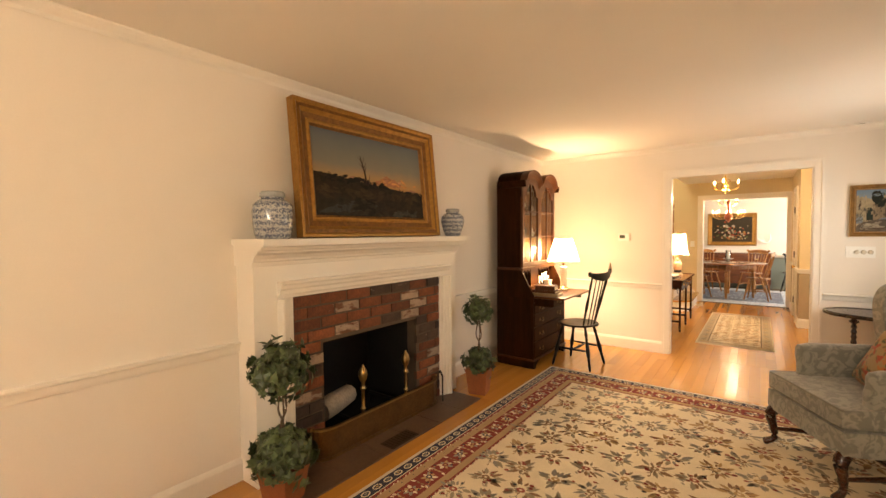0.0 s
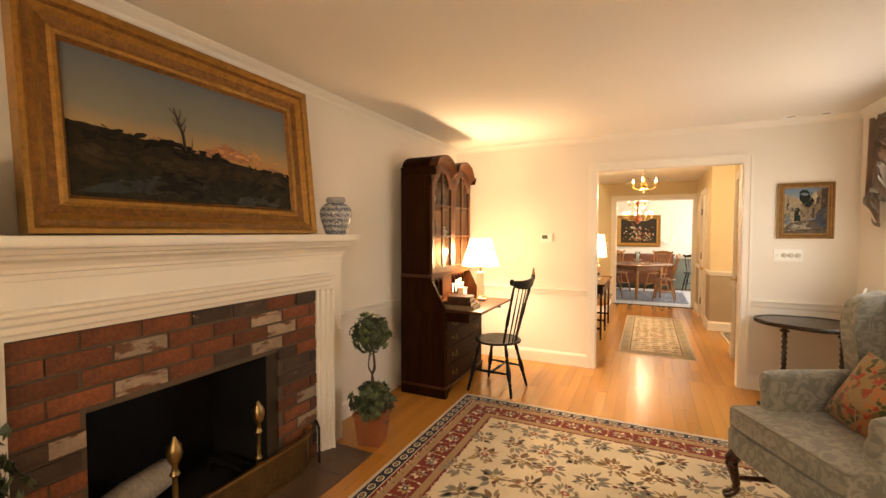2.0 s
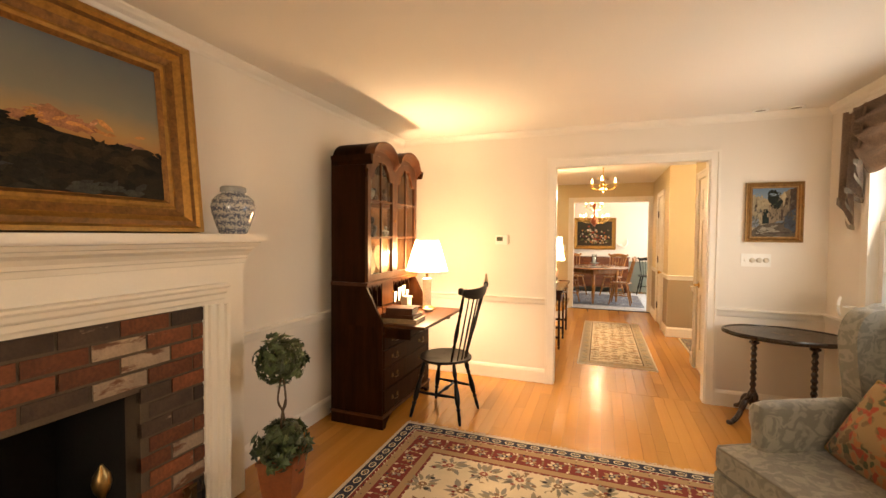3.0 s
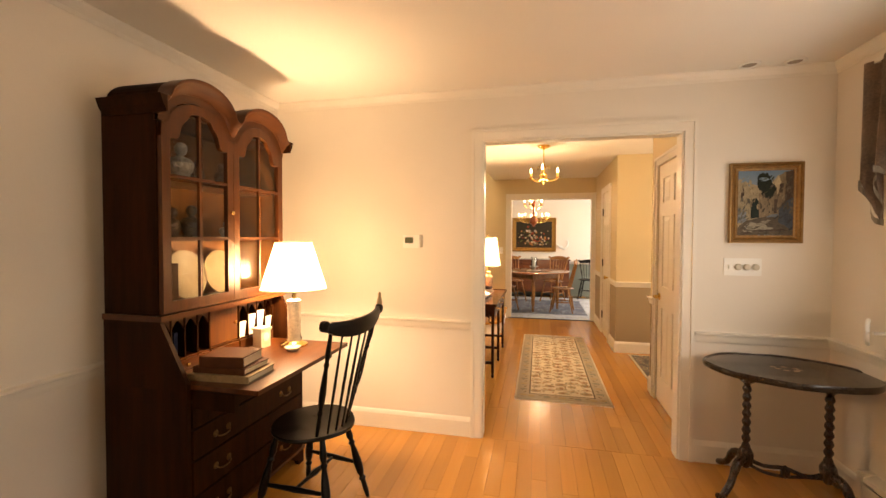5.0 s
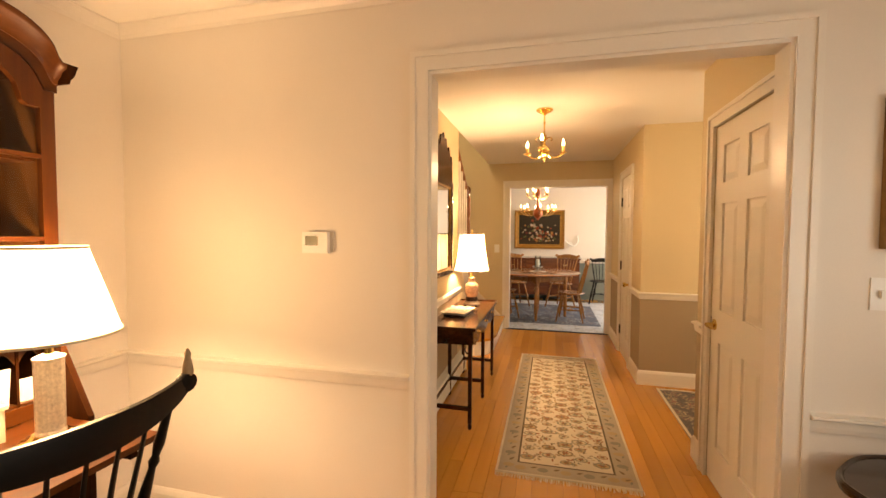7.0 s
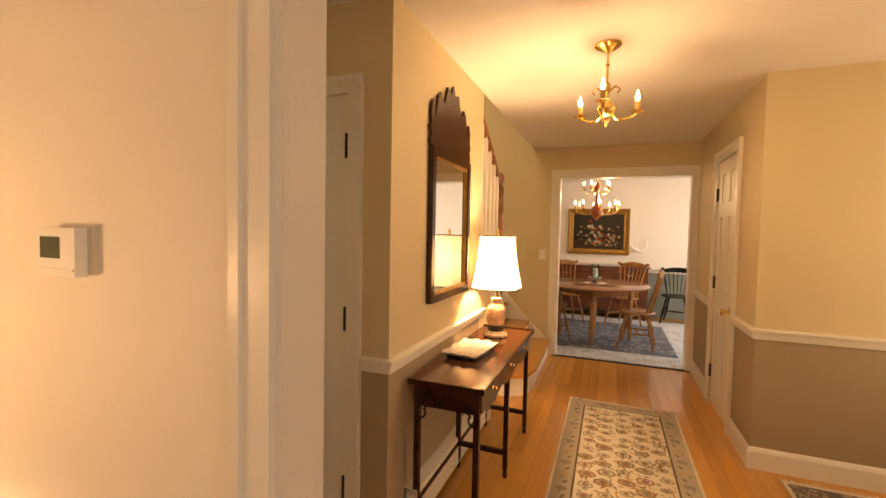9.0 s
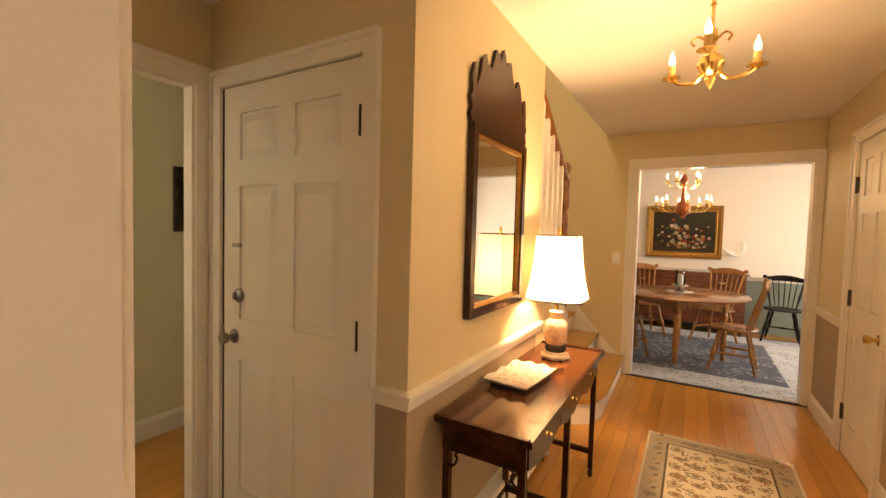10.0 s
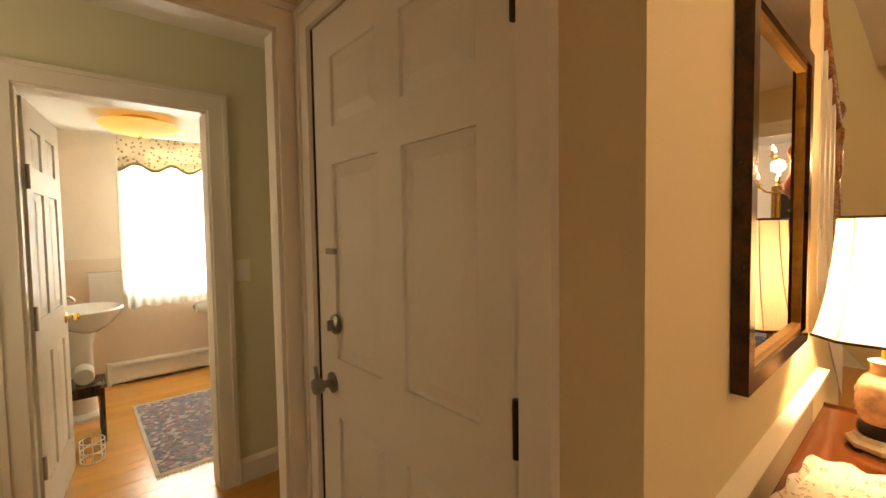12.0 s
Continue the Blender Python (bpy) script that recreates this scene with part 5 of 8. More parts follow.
def shade_mat(name, colour, through_share, clear=0.0):
    """Lamp shade cloth that scatters the bulb's light, and lets a share of it straight through its weave."""
    m = bpy.data.materials.new(name)
    m.use_nodes = True
    ns, lk = m.node_tree.nodes, m.node_tree.links
    ns.remove(ns["Principled BSDF"])
    tl, df, mx = ns.new("ShaderNodeBsdfTranslucent"), ns.new("ShaderNodeBsdfDiffuse"), ns.new("ShaderNodeMixShader")
    weave = noise_tex(ns, lk, coords(ns, lk, (1, 1, 0.3)), 220, 2)
    r = ramp(ns, [(0.3, shade(colour, 0.93)), (0.7, shade(colour, 1.05))])
    lk.new(weave, r.inputs[0])
    lk.new(r.outputs[0], tl.inputs[0])
    lk.new(r.outputs[0], df.inputs[0])
    mx.inputs[0].default_value = 1 - through_share
    lk.new(tl.outputs[0], mx.inputs[1])
    lk.new(df.outputs[0], mx.inputs[2])
    tr, m2 = ns.new("ShaderNodeBsdfTransparent"), ns.new("ShaderNodeMixShader")
    tr.inputs[0].default_value = (0.95, 0.90, 0.82, 1)
    m2.inputs[0].default_value = clear
    lk.new(mx.outputs[0], m2.inputs[1])
    lk.new(tr.outputs[0], m2.inputs[2])
    lk.new(m2.outputs[0], ns["Material Output"].inputs[0])
    return m


SHADE_D = shade_mat("cream_paper_shade", (0.90, 0.82, 0.66), 0.80, 0.31)
SHADE_H = shade_mat("white_silk_shade", (0.80, 0.73, 0.60), 0.62)


def shade_mesh(r0, r1, h, sides, flare=0.0):
    bm = bmesh.new()
    rings = []
    for k in range(9):
        u = k / 8
        r = r0 + (r1 - r0) * (u ** (1 + flare))
        rings.append([bm.verts.new((r * math.cos(2 * math.pi * i / sides), r * math.sin(2 * math.pi * i / sides), h - h * u)) for i in range(sides)])
    for a, b in zip(rings, rings[1:]):
        for i in range(sides):
            bm.faces.new((a[i], a[(i + 1) % sides], b[(i + 1) % sides], b[i]))
    return bm


lamp = thing("table_lamp", (-1.455, 4.93, DZ), 12, "lit crystal column lamp with a cream paper shade on the desk", "lamp")
part("base", lathe(bmesh.new(), [(0.075, 0), (0.075, 0.012), (0.055, 0.02), (0.045, 0.03)], n=24), BRASS, lamp, smooth=True)
part("column", lathe(bmesh.new(), [(0.038, 0.03), (0.038, 0.035), (0.036, 0.04), (0.037, 0.25), (0.04, 0.26), (0.02, 0.27)], n=20), GLASS, lamp, "cut crystal column")
part("stem", lathe(bmesh.new(), [(0.012, 0.27), (0.012, 0.36), (0.018, 0.37), (0.018, 0.41), (0.006, 0.42)], n=12), BRASS, lamp, smooth=True)
sh = part("shade", shade_mesh(0.100, 0.180, 0.262, 20), SHADE_D, lamp, "lit cream empire shade")
sh.location = (0, 0, 0.328)
for z, r in ((0.59, 0.101), (0.328, 0.181)):
    rm = part("shade_trim", hoop(bmesh.new(), r - 0.002, z - 0.005, z + 0.003, 20), IVORY, sh)
    rm.location = (0, 0, -0.328)
dish = solid("glass_dish", lathe(bmesh.new(), [(0.02, 0), (0.03, 0.004), (0.045, 0.022), (0.042, 0.022), (0.028, 0.008), (0.002, 0.006)], n=18), GLASS, (-1.40, 4.83, DZ), 0, "small cut glass dish beside the lamp", "dish", smooth=True)
cord = solid("lamp_cord", tube(bmesh.new(), curve_pts([(-1.66, 5.10, 0.72), (-1.64, 5.115, 0.45), (-1.66, 5.12, 0.2), (-1.70, 5.3, 0.008), (-1.8, 5.60, 0.006)], 6), 0.003, 6), mat("brown_cord", (0.25, 0.16, 0.08), 0.6), (0, 0, 0), 0, "thin brown lamp cord hanging to the floor", "cord")

# ---- windsor chair ----
BLACK = mat("worn_black_paint", (0.004, 0.0032, 0.0028), 0.36, vary=0.5, scale=10, grain=60, relief=0.1, spec=0.25)


def turned(bm, p0, p1, r, n=10):
    """A turned leg between two points, with rings and a swelling."""
    p0, p1 = Vector(p0), Vector(p1)
    prof = ((0, 0.6), (0.10, 0.75), (0.2, 0.95), (0.26, 0.6), (0.29, 0.95), (0.32, 0.6), (0.42, 0.9), (0.55, 1.15), (0.66, 1.0), (0.72, 0.6), (0.75, 1.0), (0.78, 0.65), (0.9, 0.75), (1.0, 0.5))
    return tube(bm, [p0.lerp(p1, u) for u, _ in prof], [r * k for _, k in prof], n)


def windsor(name, at, rz, material, label, group="", seat_mat=None, height=1.0, yoke=False, category="chair"):
    """Windsor chair: front is local -x, origin on the floor under the seat."""
    c = thing(name, at, rz, label, category, group)
    sm = seat_mat or material
    bm = bmesh.new()
    rings = []
    n = 28
    for z, k in ((0.425, 0.80), (0.432, 0.97), (0.444, 1.0), (0.452, 0.985), (0.446, 0.80), (0.438, 0.4)):
        ring = []
        for i in range(n):
            a = 2 * math.pi * i / n
            x, y = 0.205 * math.cos(a), 0.215 * math.sin(a)
            if x > 0:
                y *= 1 - 0.25 * (x / 0.205) ** 2
            ring.append(bm.verts.new((x * k, y * k, z + (0.006 if x < -0.1 and k < 0.9 else 0))))
        rings.append(ring)
    for a, b in zip(rings, rings[1:]):
        for i in range(n):
            bm.faces.new((a[i], a[(i + 1) % n], b[(i + 1) % n], b[i]))
    bm.faces.new(rings[0][::-1])
    bm.faces.new(rings[-1])
    part("seat", bm, sm, c, "saddled wooden seat", smooth=True)
    feet = ((-0.20, -0.21), (-0.20, 0.21), (0.20, -0.18), (0.20, 0.18))
    tops = ((-0.12, -0.13), (-0.12, 0.13), (0.11, -0.10), (0.11, 0.10))
    for (fx, fy), (tx, ty) in zip(feet, tops):
        part("leg", turned(bmesh.new(), (tx, ty, 0.432), (fx, fy, 0.0), 0.019), material, c, smooth=True)
    for s in (-1, 1):
        part("stretcher", tube(bmesh.new(), [(-0.165, s * 0.172, 0.19), (0.0, s * 0.16, 0.19), (0.165, s * 0.148, 0.19)], [0.008, 0.014, 0.008], 8), material, c, smooth=True)
    part("stretcher", tube(bmesh.new(), [(0, -0.155, 0.19), (0, -0.05, 0.19), (0, 0, 0.19), (0, 0.05, 0.19), (0, 0.155, 0.19)], [0.008, 0.010, 0.017, 0.010, 0.008], 8), material, c, smooth=True)
    top = height - 0.045
    n = 7
    for i in range(n):
        u = (i / (n - 1)) * 2 - 1
        thick = abs(u) > 0.99
        p0 = (0.155 - 0.05 * u * u, 0.135 * u, 0.44)
        p1 = (0.265 - 0.035 * u * u, 0.205 * u, top)
        mid = Vector(p0).lerp(Vector(p1), 0.45)
        part("post" if thick else "spindle", turned(bmesh.new(), p1, p0, 0.014) if thick else tube(bmesh.new(), [p0, mid, p1], [0.005, 0.0075, 0.0045], 6), material, c, smooth=True)
    bm = bmesh.new()
    secs = []
    m = 20
    for i in range(m + 1):
        u = i / m * 2 - 1
        y, x = (0.25 if yoke else 0.225) * u, 0.268 - 0.04 * u * u
        lift = 0.034 * abs(u) ** 2.5 if yoke else 0.028 * (1 - u * u) + (0.035 * max(0, (abs(u) - 0.8) / 0.2) ** 1.5)
        h = 0.026 + 0.016 * (1 - u * u) if abs(u) < 0.9 else 0.022
        secs.append([bm.verts.new((x + dx, y, top + lift + dz * h)) for dx, dz in ((-0.009, -0.9), (0.009, -0.9), (0.012, 0), (0.007, 1.0), (-0.007, 1.0), (-0.012, 0))])
    for a, b in zip(secs, secs[1:]):
        for i in range(6):
            bm.faces.new((a[i], a[(i + 1) % 6], b[(i + 1) % 6], b[i]))
    bm.faces.new(secs[0][::-1])
    bm.faces.new(secs[-1])
    for s in (-1, 1):
        lathe(bm, [(0.004, -0.016), (0.024, -0.012), (0.026, 0), (0.024, 0.012), (0.004, 0.016)], (0.230, s * (0.25 if yoke else 0.225), top + 0.040), 12, "x")
    part("crest_rail", bm, material, c, "curved crest rail with scrolled ears", smooth=True)
    if yoke:
        tip = [(0.013, 0.0), (0.017, 0.012), (0.014, 0.03), (0.009, 0.05), (0.010, 0.062), (0.003, 0.074)]
        # pale tan tip on the far ear
        part("pale_tip", lathe(bmesh.new(), tip, (0.230, 0.256, top + 0.055), 10, squash=0.7), PALE_TAN, c, "pale tan ear tip", smooth=True)
    return c


PALE_TAN = mat("pale_tan_wood", (0.36, 0.25, 0.14), 0.5, vary=0.3, scale=20)
windsor("windsor_chair", (-1.185, 4.685, 0), -6, BLACK, "worn black fan-back windsor chair at the desk", yoke=True)
# ---- rugs ----
def motif_mat(name, ground, colours, scale, cover, size=0.3, rough=0.95, upright=False, stretch=(1, 1, 1)):
    """Woven wool: scattered motifs of several colours on a ground."""
    m = bpy.data.materials.new(name)
    ns, lk, b = nodes_of(m)
    v = coords(ns, lk, stretch)
    if upright:
        sep, com = ns.new("ShaderNodeSeparateXYZ"), ns.new("ShaderNodeCombineXYZ")
        lk.new(v, sep.inputs[0])
        lk.new(sep.outputs[1], com.inputs[0])
        lk.new(sep.outputs[2], com.inputs[1])
        v = com.outputs[0]
    wob = ns.new("ShaderNodeTexNoise")
    wob.inputs["Scale"].default_value, wob.inputs["Detail"].default_value = scale * 2.2, 2
    lk.new(v, wob.inputs["Vector"])
    add = ns.new("ShaderNodeVectorMath")
    add.operation = "MULTIPLY_ADD"
    add.inputs[1].default_value = (0.55 / scale,) * 3
    lk.new(wob.outputs["Color"], add.inputs[0])
    lk.new(v, add.inputs[2])
    big = ns.new("ShaderNodeTexVoronoi")
    big.voronoi_dimensions = "2D"
    big.inputs["Scale"].default_value = scale
    lk.new(add.outputs[0], big.inputs["Vector"])
    sm = ns.new("ShaderNodeTexVoronoi")
    sm.voronoi_dimensions = "2D"
    sm.inputs["Scale"].default_value = scale * 4.5
    lk.new(add.outputs[0], sm.inputs["Vector"])
    hue = ns.new("ShaderNodeValToRGB")
    hue.color_ramp.interpolation = "CONSTANT"
    while len(hue.color_ramp.elements) < len(colours):
        hue.color_ramp.elements.new(0.5)
    for i, (e, c) in enumerate(zip(hue.color_ramp.elements, colours)):
        e.position, e.color = 0.15 + 0.7 * i / len(colours), (*c, 1)
    lk.new(sm.outputs["Color"], hue.inputs[0])

    def below(value, edge, soft):
        n = ns.new("ShaderNodeMapRange")
        n.inputs[1].default_value, n.inputs[2].default_value, n.inputs[3].default_value, n.inputs[4].default_value = edge - soft, edge + soft, 1, 0
        lk.new(value, n.inputs[0])
        return n.outputs[0]

    f1, f2 = below(big.outputs["Distance"], cover, 0.04), below(sm.outputs["Distance"], size, 0.05)
    mul = ns.new("ShaderNodeMath")
    mul.operation = "MULTIPLY"
    lk.new(f1, mul.inputs[0])
    lk.new(f2, mul.inputs[1])
    mx = ns.new("ShaderNodeMix")
    mx.data_type = "RGBA"
    lk.new(mul.outputs[0], mx.inputs[0])
    mx.inputs[6].default_value = (*ground, 1)
    lk.new(hue.outputs[0], mx.inputs[7])
    fade = noise_tex(ns, lk, v, 3.0, 3)
    hsv, mr = ns.new("ShaderNodeHueSaturation"), ns.new("ShaderNodeMapRange")
    mr.inputs[3].default_value, mr.inputs[4].default_value = 0.86, 1.14
    lk.new(fade, mr.inputs[0])
    lk.new(mr.outputs[0], hsv.inputs["Value"])
    lk.new(mx.outputs[2], hsv.inputs["Color"])
    lk.new(hsv.outputs[0], b.inputs["Base Color"])
    b.inputs["Roughness"].default_value = rough
    b.inputs["Sheen Weight"].default_value = 0.2
    bump(ns, lk, b, noise_tex(ns, lk, v, 420, 2), 0.5, 0.003)
    return m


R_CREAM, R_RED, R_NAVY, R_SAGE, R_TAN = (0.74, 0.64, 0.47), (0.22, 0.035, 0.030), (0.025, 0.028, 0.05), (0.20, 0.20, 0.15), (0.40, 0.26, 0.13)
FRINGE = mat("cotton_fringe", (0.62, 0.55, 0.42), 0.95, vary=0.2, grain=200, relief=0.4)


def rug(name, x0, x1, y0, y1, bands, field, label, thick=0.010, fringe="", z=0.0):
    """A bordered rug: bands of (width, material) from the edge inwards round a field; fringe on the named ends."""
    ob = thing(name, ((x0 + x1) / 2, (y0 + y1) / 2, z), 0, label, "rug")
    hx, hy = (x1 - x0) / 2, (y1 - y0) / 2
    bm = bmesh.new()
    mats = []
    for w, m in bands:
        if m not in mats:
            mats.append(m)
        i = mats.index(m)
        t = thick
        for b in ((-hx, hx, -hy, -hy + w), (-hx, hx, hy - w, hy), (-hx, -hx + w, -hy + w, hy - w), (hx - w, hx, -hy + w, hy - w)):
            box(bm, *b, 0, t, i)
        hx, hy = hx - w, hy - w
    part("border", bm, mats, ob, "patterned woven border")
    bm = bmesh.new()
    box(bm, -hx, hx, -hy, hy, 0, thick)
    part("field", bm, field, ob, "patterned woven field")
    hx, hy = (x1 - x0) / 2, (y1 - y0) / 2
    if fringe:
        random.seed(11)
        for side in fringe:
            bm = bmesh.new()
            a = -hx if side in "ns" else -hy
            end = -a
            while a < end:
                l = 0.035 + random.uniform(-0.012, 0.012)
                d = random.uniform(-0.008, 0.008)
                w = 0.004
                if side in "ns":
                    s = 1 if side == "n" else -1
                    q = ((a, s * hy, 0.006), (a + w, s * hy, 0.006), (a + w + d, s * (hy + l), 0.001), (a + d, s * (hy + l), 0.001))
                else:
                    s = 1 if side == "e" else -1
                    q = ((s * hx, a, 0.006), (s * hx, a + w, 0.006), (s * (hx + l), a + w + d, 0.001), (s * (hx + l), a + d, 0.001))
                bm.faces.new([bm.verts.new(p) for p in q])
                a += 0.0065
            part("fringe", bm, FRINGE, ob, "pale cotton fringe")
    return ob


EDGE = mat("rug_binding", (0.62, 0.53, 0.40), 0.95, vary=0.15, grain=200, relief=0.4)
def wool(name, c):
    return mat(name, c, 0.95, vary=0.14, scale=5, grain=260, relief=0.5)


def flat_leaf(bm, x, y, a, l, mi, z, w=0.36):
    """A pointed leaf of pile, l long."""
    ca, sa = math.cos(a), math.sin(a)
    pts = ((0, 0), (0.3, w / 2), (0.65, w * 0.42), (1, 0), (0.65, -w * 0.42), (0.3, -w / 2))
    bm.faces.new([bm.verts.new((x + l * (u * ca - v * sa), y + l * (u * sa + v * ca), z)) for u, v in pts]).material_index = mi


def flat_oval(bm, x, y, rx, ry, mi, z, n=10, a=0.0):
    ca, sa = math.cos(a), math.sin(a)
    bm.faces.new([bm.verts.new((x + rx * math.cos(t) * ca - ry * math.sin(t) * sa, y + rx * math.cos(t) * sa + ry * math.sin(t) * ca, z)) for t in [2 * math.pi * i / n for i in range(n)]]).material_index = mi


W_NAVY, W_TAN, W_RED, W_CREAM = wool("navy_wool", R_NAVY), wool("tan_wool", (0.42, 0.28, 0.15)), wool("red_wool", R_RED), wool("cream_wool", R_CREAM)
RX, RY = (-1.385, 1.42), (0.35, 4.40)
lr = rug("living_room_rug", *RX, *RY, [(0.022, EDGE), (0.068, W_NAVY), (0.006, W_CREAM), (0.020, W_RED), (0.052, W_TAN), (0.125, W_RED), (0.046, W_TAN), (0.018, W_RED)], W_CREAM, "large cream floral wool rug with a red and navy border", fringe="n")
RC = [W_CREAM, wool("sage_wool", (0.32, 0.27, 0.19)), wool("brown_wool", (0.27, 0.16, 0.09)), wool("dark_wool", (0.055, 0.05, 0.05)), wool("ochre_wool", (0.45, 0.30, 0.15)), wool("rose_wool", (0.36, 0.11, 0.08)), wool("blue_wool", (0.28, 0.255, 0.215)), W_RED, W_NAVY, wool("stem_wool", (0.20, 0.15, 0.10))]
HX, HY = (RX[1] - RX[0]) / 2, (RY[1] - RY[0]) / 2
ZP = 0.0104
random.seed(17)
bm = bmesh.new()
nx, ny = 10, 16
fx, fy = HX - 0.36, HY - 0.36
for i in range(nx):
    for j in range(ny):
        cx = -fx + 0.10 + (2 * fx - 0.20) * (i + (0.25 if j % 2 else -0.25) * 0.9 + 0.0) / (nx - 1)
        cy = -fy + 0.10 + (2 * fy - 0.20) * j / (ny - 1)
        if abs(cx) > fx - 0.05:
            continue
        cx, cy = cx + random.uniform(-0.02, 0.02), cy + random.uniform(-0.02, 0.02)
        up = random.choice((1.57, 1.57, 0.9, 2.3, -1.57))
        tone = random.choice(((1, 6), (1, 2), (4, 2), (6, 1)))
        for k in range(15):
            a = up + (k - 7) * 0.36
            d = random.uniform(0.02, 0.05)
            flat_leaf(bm, cx + d * math.cos(a), cy + d * math.sin(a), a + random.uniform(-0.5, 0.5), random.uniform(0.036, 0.088), tone[k % 2], ZP, random.uniform(0.26, 0.46))
        a, sx, sy = up + 3.14 + random.uniform(-0.4, 0.4), cx, cy
        turn = random.choice((-0.32, 0.32))
        for k in range(3):
            flat_leaf(bm, sx, sy, a, 0.036, 9, ZP + 0.0002, 0.10)
            sx, sy, a = sx + 0.03 * math.cos(a), sy + 0.03 * math.sin(a), a + turn
            flat_leaf(bm, sx, sy, a + random.choice((-1.1, 1.1)), random.uniform(0.018, 0.03), random.choice((1, 6, 2, 4)), ZP + 0.0004, 0.45)
        for k in range(5):
            a = random.uniform(0, 6.28)
            flat_leaf(bm, cx - 0.02 * math.cos(up), cy - 0.02 * math.sin(up), a, random.uniform(0.03, 0.05), random.choice((1, 2, 9)), ZP + 0.0003, 0.25)
        for k in range(random.randrange(4, 8)):
            a, d = random.uniform(0, 6.28), random.uniform(0.03, 0.10)
            q = random.uniform(0.008, 0.016)
            flat_oval(bm, cx + d * math.cos(a), cy + d * math.sin(a), q, q * 0.8, random.choice((3, 2, 7, 5)), ZP + 0.0006, 8)
        flat_oval(bm, cx, cy, 0.026, 0.021, random.choice((5, 4, 2)), ZP + 0.0009, 9)
        flat_oval(bm, cx, cy, 0.010, 0.008, 0, ZP + 0.0012, 7)


def along(offset, pitch):
    """Points round the rug at an offset from its edge: x, y, heading."""
    hx, hy = HX - offset, HY - offset
    for x0, y0, x1, y1, h in ((-hx, -hy, hx, -hy, 0.0), (hx, -hy, hx, hy, math.pi / 2), (hx, hy, -hx, hy, math.pi), (-hx, hy, -hx, -hy, -math.pi / 2)):
        n = max(2, round(math.hypot(x1 - x0, y1 - y0) / pitch))
        for k in range(n):
            yield x0 + (x1 - x0) * (k + 0.5) / n, y0 + (y1 - y0) * (k + 0.5) / n, h, k


for x, y, h, k in along(0.056, 0.085):
    flat_oval(bm, x, y, 0.032, 0.022, 0, ZP, 8, h)
    flat_oval(bm, x, y, 0.024, 0.014, 8, ZP + 0.0003, 8, h)
    flat_oval(bm, x, y, 0.012, 0.007, (6, 4)[k % 2], ZP + 0.0006, 6, h)
for off in (0.106, 0.348):
    for x, y, h, k in along(off, 0.034):
        flat_leaf(bm, x, y, h + 0.7, 0.026, (0, 0, 3)[k % 3], ZP, 0.3)
for x, y, h, k in along(0.142, 0.10):
    flat_oval(bm, x, y, 0.005, 0.005, 3, ZP, 6)
for x, y, h, k in along(0.2305, 0.155):
    for e in range(7):
        t = h + e * 0.8976 + 0.3 * (k % 3)
        flat_leaf(bm, x + 0.012 * math.cos(t), y + 0.012 * math.sin(t), t, (0.042, 0.034)[e % 2], (0, 4, 6)[(e + k) % 3], ZP, 0.55)
    flat_oval(bm, x, y, 0.020, 0.017, (7, 8)[k % 2], ZP + 0.0006, 10, h)
    flat_oval(bm, x, y, 0.010, 0.008, (4, 0)[k % 2], ZP + 0.0009, 8, h)
    sx, sy, t = x, y, h + (0.9 if k % 2 else -0.9)
    for e in range(6):
        flat_leaf(bm, sx, sy, t, 0.034, 4, ZP + 0.0002, 0.16)
        sx, sy, t = sx + 0.028 * math.cos(t), sy + 0.028 * math.sin(t), t + (-0.34 if k % 2 else 0.34)
        flat_leaf(bm, sx, sy, t + (1.2, -1.2)[e % 2], 0.024, (0, 8, 6)[e % 3], ZP + 0.0004, 0.5)
    for s in (-1, 1):
        ox, oy = math.cos(h) * 0.078, math.sin(h) * 0.078
        px, py = -math.sin(h) * 0.032 * s, math.cos(h) * 0.032 * s
        flat_leaf(bm, x + ox + px, y + oy + py, h + 1.2 * s, 0.034, 0, ZP, 0.5)
        flat_leaf(bm, x + ox, y + oy, h + 1.57 * s, 0.030, (4, 2)[k % 2], ZP + 0.0003, 0.5)
tagged(part("woven_pattern", bm, RC, lr, "woven floral sprays and border medallions"), kind="stuff")

# ---- wing chair ----
DAMASK = bpy.data.materials.new("grey_blue_damask")
ns, lk, b_ = nodes_of(DAMASK)
v_ = coords(ns, lk)
n1 = ns.new("ShaderNodeTexNoise")
n1.inputs["Scale"].default_value, n1.inputs["Detail"].default_value, n1.inputs["Distortion"].default_value = 13, 3, 2.4
lk.new(v_, n1.inputs["Vector"])
r_ = ramp(ns, [(0.46, (0.175, 0.172, 0.150)), (0.54, (0.275, 0.265, 0.225))])
lk.new(n1.outputs["Fac"], r_.inputs[0])
lk.new(r_.outputs[0], b_.inputs["Base Color"])
b_.inputs["Roughness"].default_value, b_.inputs["Sheen Weight"].default_value = 0.65, 0.3
bump(ns, lk, b_, noise_tex(ns, lk, v_, 500, 2), 0.4)

